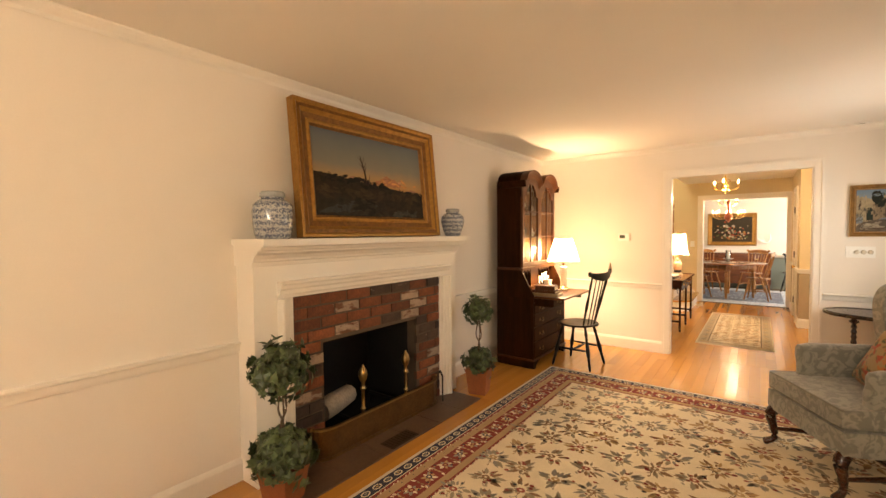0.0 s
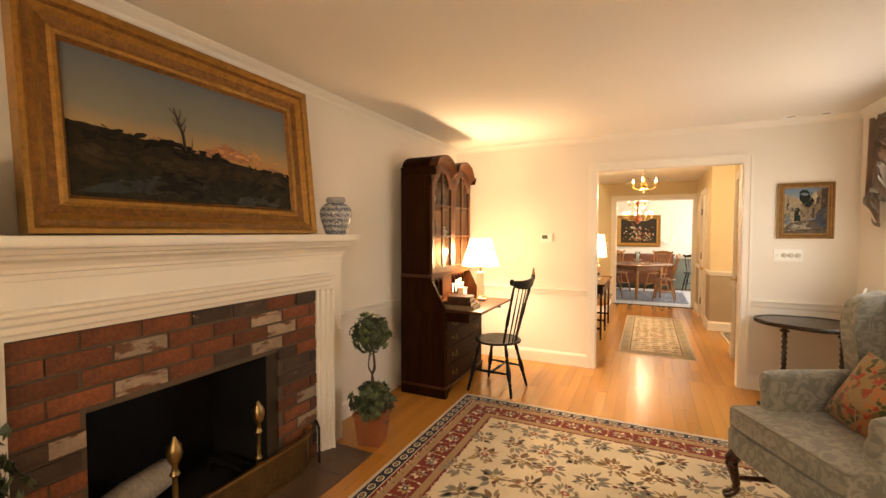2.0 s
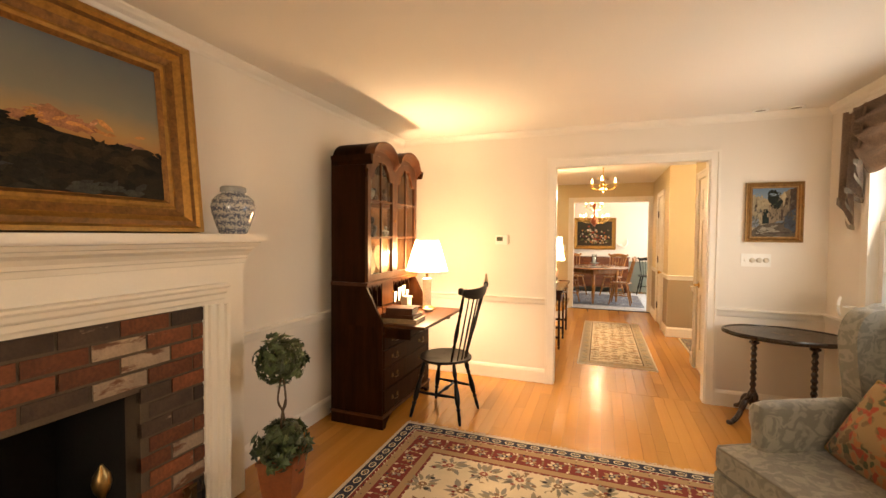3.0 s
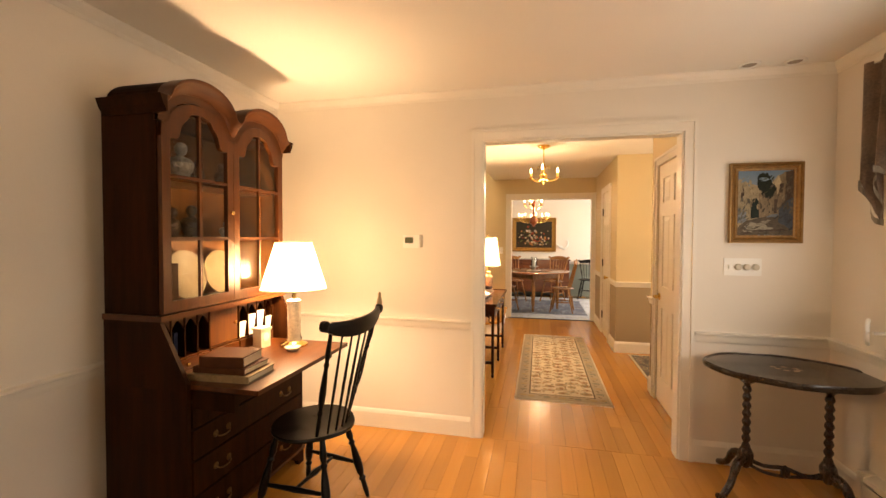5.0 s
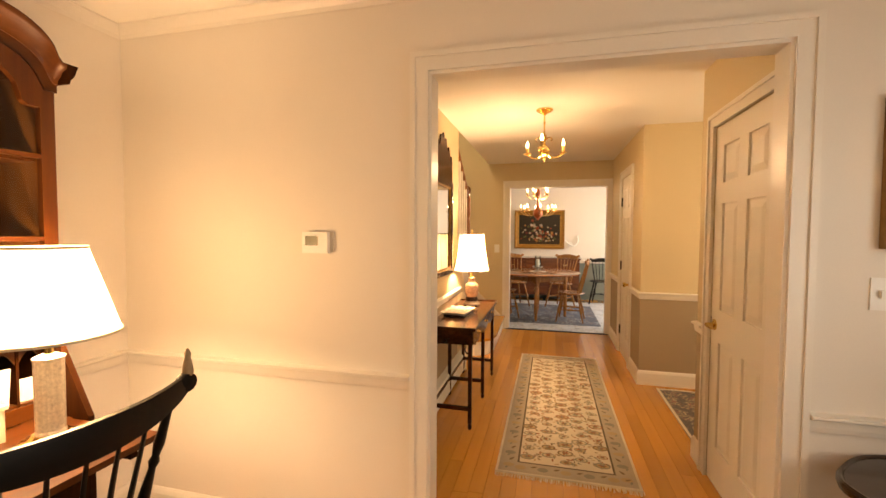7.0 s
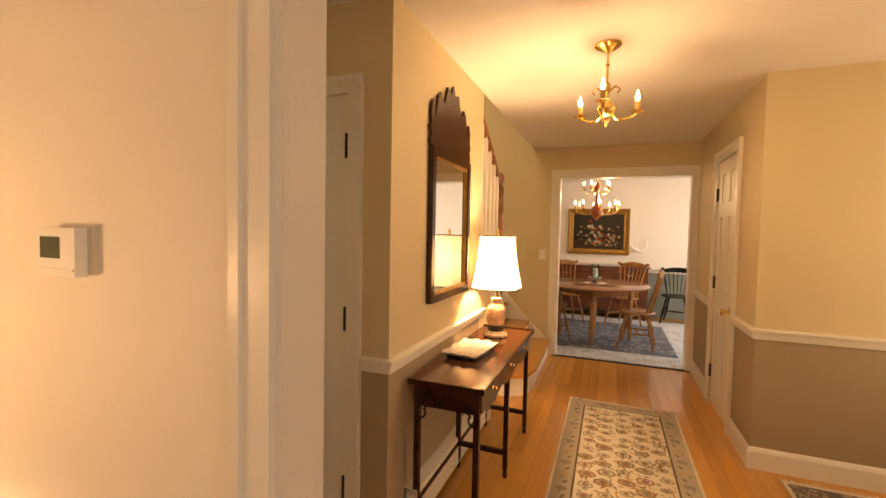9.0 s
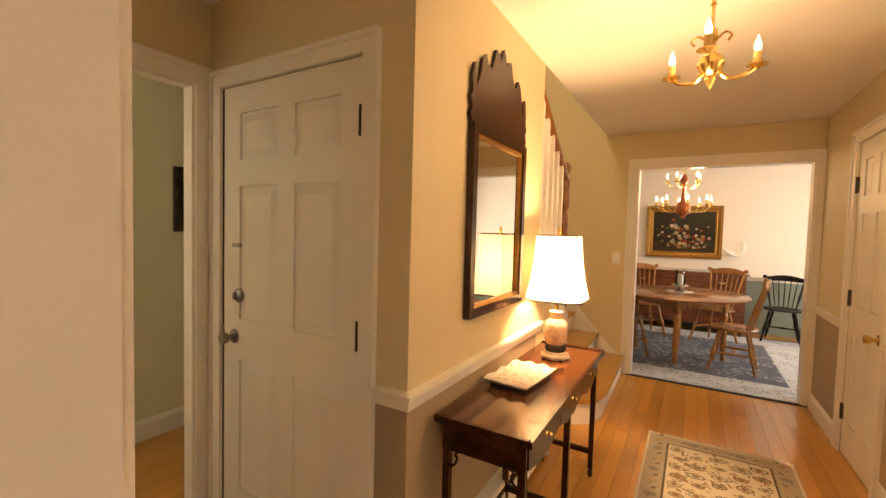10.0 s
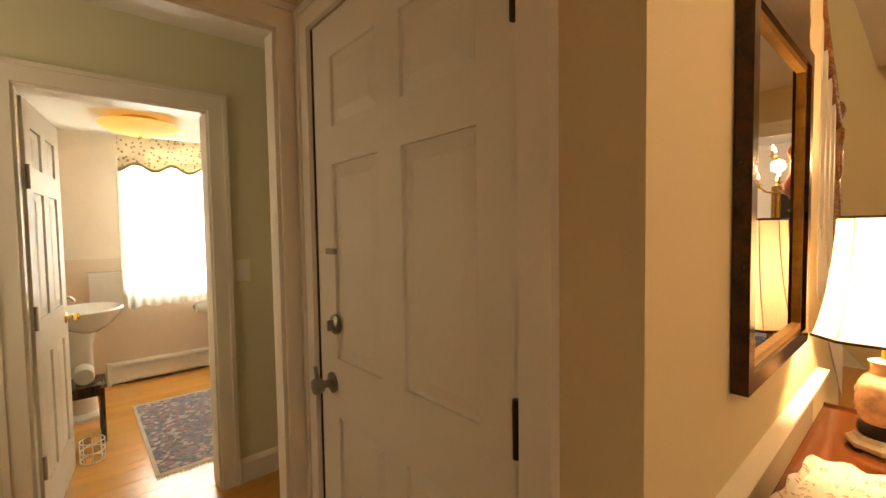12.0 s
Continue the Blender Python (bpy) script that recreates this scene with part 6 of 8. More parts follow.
wc = thing("wing_chair", (0.89, 3.575, 0.010), 27, "grey-blue damask wing chair with dark cabriole legs", "armchair")
for s in (-1, 1):
    bm = bmesh.new()
    tube(bm, curve_pts([(-0.33, s * 0.29, 0.26), (-0.365, s * 0.305, 0.20), (-0.35, s * 0.30, 0.12), (-0.345, s * 0.295, 0.05), (-0.385, s * 0.31, 0.018), (-0.40, s * 0.315, 0.012)], 5), [0.034, 0.034, 0.034, 0.034, 0.033, 0.032, 0.030, 0.028, 0.026, 0.024, 0.022, 0.022, 0.02, 0.019, 0.018, 0.018, 0.018, 0.019, 0.02, 0.021, 0.022, 0.022, 0.022, 0.02, 0.017, 0.012], 12)
    part("cabriole_leg", bm, MAHOG, wc, "dark cabriole leg with a pad foot", smooth=True)
    part("back_leg", tube(bmesh.new(), [(0.38, s * 0.24, 0.26), (0.41, s * 0.24, 0.10), (0.45, s * 0.24, 0.0)], [0.022, 0.02, 0.018], 8), MAHOG, wc, smooth=True)
    part("stretcher", tube(bmesh.new(), [(-0.34, s * 0.295, 0.11), (-0.1, s * 0.26, 0.11), (0.405, s * 0.24, 0.11)], [0.011, 0.017, 0.011], 8), MAHOG, wc, smooth=True)
part("stretcher", tube(bmesh.new(), [(0.0, -0.255, 0.11), (0, 0, 0.11), (0.0, 0.255, 0.11)], [0.011, 0.018, 0.011], 8), MAHOG, wc, smooth=True)
part("seat_frame", cushion(bmesh.new(), -0.375, 0.42, -0.335, 0.335, 0.235, 0.375, 0.022, 6), DAMASK, wc, smooth=True)
PIPING = mat("grey_piping", (0.20, 0.19, 0.16), 0.7, vary=0.15)
for z in (0.386, 0.479):
    part("piping", tube(bmesh.new(), [(-0.362, -0.316, z), (-0.372, -0.306, z), (-0.372, 0.306, z), (-0.362, 0.316, z), (0.30, 0.316, z)], 0.0055, 6), PIPING, wc, "corded seam of the seat cushion", smooth=True)
part("seat_cushion", cushion(bmesh.new(), -0.38, 0.31, -0.325, 0.325, 0.375, 0.490, 0.028, 8), DAMASK, wc, "loose damask seat cushion", smooth=True)
bm = bmesh.new()
cushion(bm, 0.27, 0.41, -0.30, 0.30, 0.38, 1.06, 0.07, 8)
for v in bm.verts:
    v.co.x += (v.co.z - 0.38) * 0.16
    if v.co.z > 0.95:
        v.co.z += 0.045 * (1 - (v.co.y / 0.30) ** 2)
part("backrest", bm, DAMASK, wc, "tall curved damask back", smooth=True)
for s in (-1, 1):
    bm = bmesh.new()
    cushion(bm, -0.235, 0.40, -0.05, 0.05, 0.30, 0.682, 0.045, 8)
    for v in bm.verts:
        if v.co.z > 0.56:
            v.co.y += s * 0.015
        v.co.y += s * 0.265
    part("arm", bm, DAMASK, wc, "padded damask arm", smooth=True)
    bm = bmesh.new()
    outline = curve_pts([(0.22, 0, 0.60), (0.225, 0, 0.70), (0.21, 0, 0.86), (0.215, 0, 0.97), (0.26, 0, 1.045), (0.34, 0, 1.07), (0.46, 0, 1.05), (0.46, 0, 0.60)], 4)
    lo = [bm.verts.new((p.x, s * (0.225 + 0.06 * max(0, p.z - 0.6)), p.z)) for p in outline]
    hi = [bm.verts.new((p.x, s * (0.305 + 0.06 * max(0, p.z - 0.6)), p.z)) for p in outline]
    k = len(outline)
    for i in range(k):
        bm.faces.new((lo[i], lo[(i + 1) % k], hi[(i + 1) % k], hi[i]))
    bm.faces.new(lo[::-1])
    bm.faces.new(hi)
    part("wing", bm, DAMASK, wc, "upholstered side wing", bevel=0.02, smooth=True)
PILLOW = motif_mat("floral_needlepoint", (0.30, 0.20, 0.09), ((0.34, 0.055, 0.025), (0.06, 0.07, 0.025), (0.42, 0.15, 0.05), (0.16, 0.10, 0.04)), 8, 0.6, 0.5)
bm = bmesh.new()
cushion(bm, -0.175, 0.175, -0.175, 0.175, -0.05, 0.05, 0.035, 10)
for v in bm.verts:
    u = max(abs(v.co.x), abs(v.co.y)) / 0.175
    v.co.z *= 0.35 + 1.25 * (1 - u ** 2.2)
pl = thing("throw_pillow", (0.97, 3.56, 0.66), 27, "orange and green floral needlepoint pillow on the chair", "pillow")
side = Vector((0.406, -0.132, 0.906)).normalized()
back_way = side.cross(Vector((0.42, -0.90, -0.06))).normalized()
along_seat = back_way.cross(side)
pl.matrix_world = Matrix.Translation((0.955, 3.60, 0.625)) @ Matrix((side, along_seat, back_way)).transposed().to_4x4()
part("cover", bm, PILLOW, pl, smooth=True)
bm = bmesh.new()
tube(bm, [(0.173 * x, 0.173 * y, 0) for x, y in ((-1, -1), (1, -1), (1, 1), (-1, 1), (-1, -1))], 0.006, 6)
part("piping", bm, mat("gold_piping", (0.35, 0.22, 0.07), 0.7), pl)

# ---- oval table ----
OVAL = mat("painted_dark_tabletop", (0.030, 0.016, 0.008), 0.24, vary=0.3, scale=7, grain=60, relief=0.05, coat=0.25)
DARKWOOD = wood("dark_turned_wood", (0.012, 0.005, 0.003), (0.050, 0.020, 0.008), 0.25, "z", 0.05, 0.4)
ot = thing("oval_table", (1.21, 5.36, 0), -14, "dark lacquered oval table on two turned pedestals", "table")
bm = bmesh.new()
n = 64
rings = []
for k, z in ((0.95, 0.655), (0.99, 0.658), (1.0, 0.668), (1.0, 0.682), (0.985, 0.69), (0.965, 0.688), (0.955, 0.683)):
    rings.append([bm.verts.new((0.385 * k * (1 + 0.012 * math.cos(16 * math.pi * i / n)) * math.cos(2 * math.pi * i / n), 0.285 * k * (1 + 0.012 * math.cos(16 * math.pi * i / n)) * math.sin(2 * math.pi * i / n), z)) for i in range(n)])
for a, b in zip(rings, rings[1:]):
    for i in range(n):
        bm.faces.new((a[i], a[(i + 1) % n], b[(i + 1) % n], b[i]))
bm.faces.new(rings[0][::-1])
bm.faces.new(rings[-1])
part("tabletop", bm, OVAL, ot, "dark tray top with a scalloped rim", smooth=True)
PETAL = mat("faded_painted_flowers", (0.30, 0.19, 0.10), 0.4, vary=0.4, scale=30)
for i in range(7):
    a = i * 0.9
    q = part("painted_flower", lathe(bmesh.new(), [(0.016, 0.6832), (0.012, 0.6836), (0.002, 0.684)], (0.05 * math.cos(a) * (1 + 0.3 * (i % 2)), 0.035 * math.sin(a), 0), 8, squash=0.6), PETAL, ot)
for s in (-1, 1):
    x = s * 0.176
    bm = bmesh.new()
    pr = [(0.05, 0.655), (0.05, 0.648), (0.022, 0.635), (0.018, 0.61), (0.034, 0.60), (0.036, 0.592), (0.02, 0.58)]
    z = 0.57
    while z > 0.24:
        pr += [(0.014, z), (0.021, z - 0.016), (0.022, z - 0.026), (0.014, z - 0.042)]
        z -= 0.046
    pr += [(0.024, 0.22), (0.038, 0.19), (0.036, 0.14), (0.016, 0.11)]
    lathe(bm, pr[::-1], (x, 0, 0), 14)
    part("pedestal", bm, DARKWOOD, ot, "turned bobbin pedestal", smooth=True)
    for dx, dy in ((s * 0.10, 0.20), (s * 0.10, -0.20)) if s > 0 else ((-0.10, 0.20), (-0.12, -0.18)):
        part("scroll_foot", tube(bmesh.new(), curve_pts([(x, 0, 0.17), (x + dx * 0.4, dy * 0.4, 0.15), (x + dx * 0.7, dy * 0.7, 0.06), (x + dx * 1.05, dy * 1.05, 0.018), (x + dx * 1.25, dy * 1.2, 0.022)], 5), [0.022] * 8 + [0.018] * 7 + [0.016] * 6, 10), DARKWOOD, ot, smooth=True)
bm = bmesh.new()
tube(bm, curve_pts([(-0.17, 0, 0.16), (-0.09, 0.015, 0.13), (0, 0, 0.145), (0.09, -0.015, 0.13), (0.17, 0, 0.16)], 5), 0.011, 8)
tube(bm, curve_pts([(-0.17, 0, 0.13), (-0.09, -0.02, 0.11), (0, 0, 0.10), (0.09, 0.02, 0.11), (0.17, 0, 0.13)], 5), 0.009, 8)
lathe(bm, [(0.004, 0.09), (0.02, 0.105), (0.022, 0.125), (0.02, 0.145), (0.004, 0.16)], (0, 0, 0), 10)
part("scroll_stretcher", bm, DARKWOOD, ot, smooth=True)

# ---- wall fittings ----
th = thing("thermostat", (-0.950, 5.64, 1.35), 0, "white wall thermostat with a small grey display", "thermostat")
part("back_plate", nbox(-0.055, 0.060, -0.012, 0, -0.04, 0.046), mat("ivory_plate", (0.66, 0.58, 0.47), 0.5, vary=0.03), th, bevel=0.003)
part("body", nbox(-0.075, 0.045, -0.032, -0.012, -0.045, 0.045), WHITE_PLASTIC, th, bevel=0.006)
part("display", nbox(-0.06, 0.0, -0.0335, -0.0315, -0.012, 0.028), mat("grey_green_lcd", (0.10, 0.11, 0.07), 0.2, vary=0.05), th)
part("lower_lip", nbox(-0.072, 0.042, -0.035, -0.032, -0.035, -0.03), WHITE_PLASTIC, th)
sw = thing("dimmer_switch", (1.10, 5.64, 1.208), 0, "white four-gang dimmer plate with round knobs", "switch")
part("plate", nbox(-0.10, 0.10, -0.006, 0, -0.052, 0.052), WHITE_PLASTIC, sw, bevel=0.003)
part("toggle", nbox(-0.078, -0.068, -0.018, -0.006, -0.012, 0.012), WHITE_PLASTIC, sw, bevel=0.002)
for i in range(3):
    part("knob", lathe(bmesh.new(), [(0.019, 0), (0.019, -0.012), (0.015, -0.016), (0.003, -0.017)], (-0.025 + i * 0.046, -0.006, 0), 18, "y"), mat("ivory_knob", (0.60, 0.53, 0.42), 0.4, vary=0.03), sw, smooth=True)
for x in (1.075, 1.30):
    f = thing("recessed_light", (x, 5.545, 2.375), 0, "small white recessed ceiling light, switched off", "ceiling light", "recessed lights")
    part("trim_ring", lathe(bmesh.new(), [(0.055, 0), (0.055, -0.006), (0.045, -0.010), (0.035, -0.004), (0.035, 0)], n=28), WHITE_PLASTIC, f, smooth=True)
    part("lens", lathe(bmesh.new(), [(0.035, -0.003), (0.02, -0.005), (0.002, -0.005)], n=20), mat("grey_lens", (0.30, 0.25, 0.20), 0.4), f, smooth=True)


def heater(name, at, rz, length, label):
    """Baseboard heater: back plate, hood, front panel with a slot; runs along local y, faces +x."""
    hh = thing(name, at, rz, label, "heater")
    part("back_plate", nbox(0, 0.01, 0, length, 0.01, 0.20), TRIM, hh)
    part("hood", prism(bmesh.new(), [(0.01, 0.20), (0.055, 0.185), (0.06, 0.165), (0.055, 0.165), (0.05, 0.18), (0.01, 0.193)], "y", 0, length), TRIM, hh)
    part("front_panel", nbox(0.055, 0.062, 0, length, 0.03, 0.15), TRIM, hh, bevel=0.002)
    part("fins", nbox(0.01, 0.05, 0.02, length - 0.02, 0.04, 0.12), DARK_METAL, hh)
    for y0 in (0, length - 0.03):
        part("end_cap", nbox(0.0, 0.066, y0, y0 + 0.03, 0.0, 0.203), TRIM, hh, bevel=0.003)
    return hh


heater("baseboard_heater", (1.56, 5.30, 0), 180, 5.0, "long white baseboard heater under the window")

# ---- window with curtain ----
SASH = mat("white_sash_paint", (0.80, 0.80, 0.78), 0.4, vary=0.03)
WINDOW_GLASS = glass("window_glass")


def window(name, axis_y, x, y0, y1, z0, z1, into, label, cols=3):
    """A double-hung window in a wall of constant x; into is the way to the room."""
    w = thing(name, (x, 0, 0), 0, label, "window")
    tagged(w, kind="structure")
    s = into
    lo, hi = sorted((0, s * 0.02))
    for b in ((lo, hi, y0 - 0.08, y0, z0, z1), (lo, hi, y1, y1 + 0.08, z0, z1), (lo, hi, y0 - 0.08, y1 + 0.08, z1, z1 + 0.08)):
        part("casing", nbox(*b), TRIM, w, bevel=0.003)
    lo2, hi2 = sorted((s * -0.06, s * 0.05))
    part("sill", nbox(lo2, hi2, y0 - 0.10, y1 + 0.10, z0 - 0.03, z0), TRIM, w, bevel=0.004)
    zm = (z0 + z1) / 2
    for a, b, off in ((z0, zm + 0.02, -0.04), (zm - 0.02, z1, -0.075)):
        c0, c1 = sorted((s * off, s * (off - 0.03)))
        bm = bmesh.new()
        for q in ((y0, y0 + 0.045, a, b), (y1 - 0.045, y1, a, b), (y0 + 0.045, y1 - 0.045, a, a + 0.045), (y0 + 0.045, y1 - 0.045, b - 0.045, b)):
            box(bm, c0, c1, *q)
        sash = part("sash", bm, SASH, w, bevel=0.002)
        for i in range(1, cols):
            yy = y0 + (y1 - y0) * i / cols
            part("muntin", nbox(c0 + 0.008, c1 - 0.008, yy - 0.009, yy + 0.009, a + 0.045, b - 0.045), SASH, sash)
        part("muntin", nbox(c0 + 0.009, c1 - 0.009, y0 + 0.045, y1 - 0.045, (a + b) / 2 - 0.009, (a + b) / 2 + 0.009), SASH, sash)
        xm = (c0 + c1) / 2
        pb = bmesh.new()
        q = [pb.verts.new((xm, *e)) for e in ((y0 + 0.04, a + 0.04), (y1 - 0.04, a + 0.04), (y1 - 0.04, b - 0.04), (y0 + 0.04, b - 0.04))]
        pb.faces.new(q if s > 0 else q[::-1])
        p = part("pane", pb, WINDOW_GLASS, sash)
        p.visible_shadow = False
    return w


window("window_1", True, 1.56, 3.65, 5.09, 0.85, 2.10, -1, "white double-hung window with small panes")
SWAG = mat("taupe_damask_swag", (0.27, 0.19, 0.14), 0.7, vary=0.4, scale=8, grain=90, relief=0.3)
TRIMMING = mat("striped_ruffle", (0.33, 0.27, 0.20), 0.8, vary=0.4, scale=30, stretch=(1, 1, 0.2))


def cloth(bm, f, nu, nv, mi=0):
    vs = [[bm.verts.new(f(i / nu, j / nv)) for j in range(nv + 1)] for i in range(nu + 1)]
    for i in range(nu):
        for j in range(nv):
            bm.faces.new((vs[i][j], vs[i + 1][j], vs[i + 1][j + 1], vs[i][j + 1])).material_index = mi
    return bm


cu = thing("swag_valance", (1.56, 0, 0), 0, "taupe damask swag valance with ruffled tails over the window", "curtain")
for k in range(2):
    ya, yb = 5.22 - 0.74 * k, 5.22 - 0.74 * (k + 1)
    bm = bmesh.new()
    cloth(bm, lambda u, v: (-0.05 - 0.05 * math.sin(math.pi * u) * (0.4 + v) - 0.022 * math.sin(v * 22 + 3 * math.sin(math.pi * u)), ya + (yb - ya) * u, 2.24 - v * (0.16 + 0.30 * math.sin(math.pi * u) ** 0.8)), 30, 26)
    bmesh.ops.solidify(bm, geom=bm.faces[:], thickness=0.004)
    part("swag", bm, SWAG, cu, "draped swag", smooth=True)
for yc in (5.24, 3.66):
    s = 1 if yc > 4.4 else -1
    bm = bmesh.new()
    cloth(bm, lambda u, v: (-0.06 - 0.035 * math.sin(u * 15) * (0.5 + 0.5 * v), yc + s * (0.10 - 0.30 * u) * (1 - 0.25 * v), 2.25 - v * (0.72 - 0.42 * abs(u - 0.25) - 0.08 * math.sin(u * 15))), 34, 16)
    bmesh.ops.solidify(bm, geom=bm.faces[:], thickness=0.004)
    part("tail", bm, SWAG, cu, "gathered cascading tail", smooth=True)
    bm = bmesh.new()
    cloth(bm, lambda u, v: (-0.062 - 0.035 * math.sin(u * 15) - 0.012 * math.sin(u * 60), yc + s * (0.10 - 0.30 * u) * 0.75, 2.25 - (0.72 - 0.42 * abs(u - 0.25) - 0.08 * math.sin(u * 15)) - v * 0.03), 60, 2)
    bmesh.ops.solidify(bm, geom=bm.faces[:], thickness=0.003)
    part("ruffle", bm, TRIMMING, cu, "striped ruffled edge", smooth=True)
part("board", nbox(-0.06, -0.005, 3.56, 5.30, 2.235, 2.26), TRIM, cu)
hb = thing("curtain_holdback", (1.56, 5.17, 0.93), 0, "white crescent curtain holdback on the wall", "holdback")
part("rod", tube(bmesh.new(), [(0, 0, 0), (-0.10, 0, 0)], 0.008, 8), WHITE_PLASTIC, hb)
part("crescent", tube(bmesh.new(), curve_pts([(-0.10, 0.03, 0.06), (-0.12, 0.005, 0.03), (-0.125, -0.005, 0), (-0.12, 0.005, -0.03), (-0.10, 0.03, -0.06)], 4), 0.009, 8), WHITE_PLASTIC, hb, smooth=True)

# ---- doors ----
DOOR = mat("white_door_paint", (0.80, 0.75, 0.66), 0.42, vary=0.03, scale=3, grain=120, relief=0.03)


def panel_door(name, at, rz, w, h, label, hinges="", hinge_side=0, t=0.035):
    """A six-panel door in the local yz plane, front towards +x, hinged edge at the local origin."""
    d = thing(name, at, rz, label, "door")
    st, mid = 0.11, 0.10
    rows = ((0.22, 0.80), (0.98, 1.56), (1.67, h - 0.115))
    cols = ((st, w / 2 - mid / 2), (w / 2 + mid / 2, w - st))
    bm = bmesh.new()
    box(bm, -t, -0.010, 0, w, 0.008, h)
    part("slab", bm, DOOR, d)
    frame_bits = [(0, st, 0.008, h), (w - st, w, 0.008, h), (st, w - st, 0.008, rows[0][0]), (st, w - st, rows[0][1], rows[1][0]), (st, w - st, rows[1][1], rows[2][0]), (st, w - st, rows[2][1], h)]
    frame_bits += [(w / 2 - mid / 2, w / 2 + mid / 2, a, b) for a, b in rows]
    bm = bmesh.new()
    for a, b, z0, z1 in frame_bits:
        box(bm, -0.010, 0.0, a, b, z0, z1)
        box(bm, -t - 0.008, -t, a, b, z0, z1)
    part("rails", bm, DOOR, d)
    for a, b in cols:
        for z0, z1 in rows:
            bm = bmesh.new()
            m, q = 0.010, 0.042
            for x0, x1 in ((-0.010, -0.002), (-t, -t - 0.007)):
                vs = [bm.verts.new((x0, *p)) for p in ((a + m, z0 + m), (b - m, z0 + m), (b - m, z1 - m), (a + m, z1 - m))]
                us = [bm.verts.new((x1, *p)) for p in ((a + q, z0 + q), (b - q, z0 + q), (b - q, z1 - q), (a + q, z1 - q))]
                for i in range(4):
                    bm.faces.new((vs[i], vs[(i + 1) % 4], us[(i + 1) % 4], us[i]))
                bm.faces.new(us)
            part("panel", bm, DOOR, d)
    return d


def hinge(parent, y, z, material=DARK_METAL):
    bm = bmesh.new()
    box(bm, 0.0, 0.004, y - 0.010, y + 0.016, z - 0.05, z + 0.05)
    lathe(bm, [(0.007, z - 0.053), (0.007, z + 0.053)], (0.008, y - 0.006, 0), 8)
    part("hinge", bm, material, parent, "dark metal hinge")


def knob_set(parent, y, z, material, lever=True, r=0.026):
    bm = bmesh.new()
    lathe(bm, [(0.032, 0), (0.032, 0.004), (0.012, 0.008), (0.011, 0.03), (r * 0.8, 0.036), (r, 0.05), (r * 0.85, 0.062), (0.004, 0.066)], (0, y, z), 16, "x")
    part("knob", bm, material, parent, "round metal door knob", smooth=True)


# recess door: front faces -y, hinged on its east side
PW = 0.811
pd = panel_door("panel_door", (-1.8825, 6.713, 0), -90, PW, 1.985, "white six-panel door with dark hinges, closed")
for z in (1.765, 1.01, 0.25):
    hinge(pd, PW - 0.006, z)
knob_set(pd, PW - 0.735, 0.90, STEEL)
part("latch_lever", tube(bmesh.new(), [(0.05, PW - 0.735, 0.91), (0.055, PW - 0.735, 0.96)], 0.006, 6), STEEL, pd)
bm = bmesh.new()
lathe(bm, [(0.030, 0), (0.030, 0.008), (0.022, 0.014), (0.004, 0.015)], (0, PW - 0.70, 1.085), 18, "x")
box(bm, 0.014, 0.03, PW - 0.704, PW - 0.696, 1.07, 1.10)
part("deadbolt", bm, STEEL, pd, "nickel deadbolt turn", smooth=True)
part("chain_catch", nbox(0, 0.012, PW - 0.735, PW - 0.685, 1.295, 1.312), STEEL, pd, bevel=0.003)
part("weather_strip", nbox(-0.02, 0.004, -0.007, -0.0005, 0.0, 1.985), DARK_METAL, pd)
# closet doors, both facing -x
CW = 0.698
cd = panel_door("closet_door", (0.903, 6.689, 0), 180, CW, 1.985, "white six-panel closet door with a brass lever, closed")
bm = bmesh.new()
lathe(bm, [(0.030, 0), (0.030, 0.006), (0.012, 0.012), (0.010, 0.045), (0.004, 0.05)], (0, 0.055, 0.89), 16, "x")
tube(bm, curve_pts([(0.045, 0.055, 0.89), (0.05, 0.08, 0.892), (0.047, 0.12, 0.886), (0.05, 0.155, 0.89)], 4), 0.008, 8)
part("lever_handle", bm, BRASS, cd, "polished brass lever handle", smooth=True)
part("latch_plate", nbox(-0.02, 0.002, -0.001, 0.004, 0.86, 0.93), DARK_METAL, cd)
for z in (1.75, 1.0, 0.25):
    hinge(cd, CW - 0.006, z, BRASS)
fd = panel_door("closet_door", (0.823, 9.299, 0), 180, 0.598, 2.015, "white six-panel closet door near the dining room, closed")
for z in (1.75, 1.02, 0.27):
    hinge(fd, 0.008, z)
knob_set(fd, 0.53, 0.85, BRASS)

# ---- hall console table ----
CONS = wood("dark_mahogany_console", (0.016, 0.005, 0.003), (0.060, 0.018, 0.007), 0.18, "y", 0.05, 0.2, spec=0.3)
CONS_TOP = wood("polished_mahogany_top", (0.070, 0.018, 0.005), (0.14, 0.040, 0.011), 0.13, "y", 0.05, 0.5)
ct = thing("console_table", (-0.845, 6.86, 0), 0, "polished dark mahogany console table with slim legs", "table")
L, Dp, HT = 1.24, 0.355, 0.73
part("tabletop", nbox(0.0, Dp, 0.0, L, HT - 0.018, HT - 0.004), CONS_TOP, ct, "polished mahogany top", bevel=0.003)
bm = bmesh.new()
for b in ((0, Dp, -0.008, 0.006), (0, Dp, L - 0.006, L + 0.008), (Dp - 0.006, Dp + 0.008, -0.008, L + 0.008)):
    box(bm, *b, HT - 0.022, HT + 0.003)
part("gallery_rim", bm, CONS, ct, bevel=0.002)
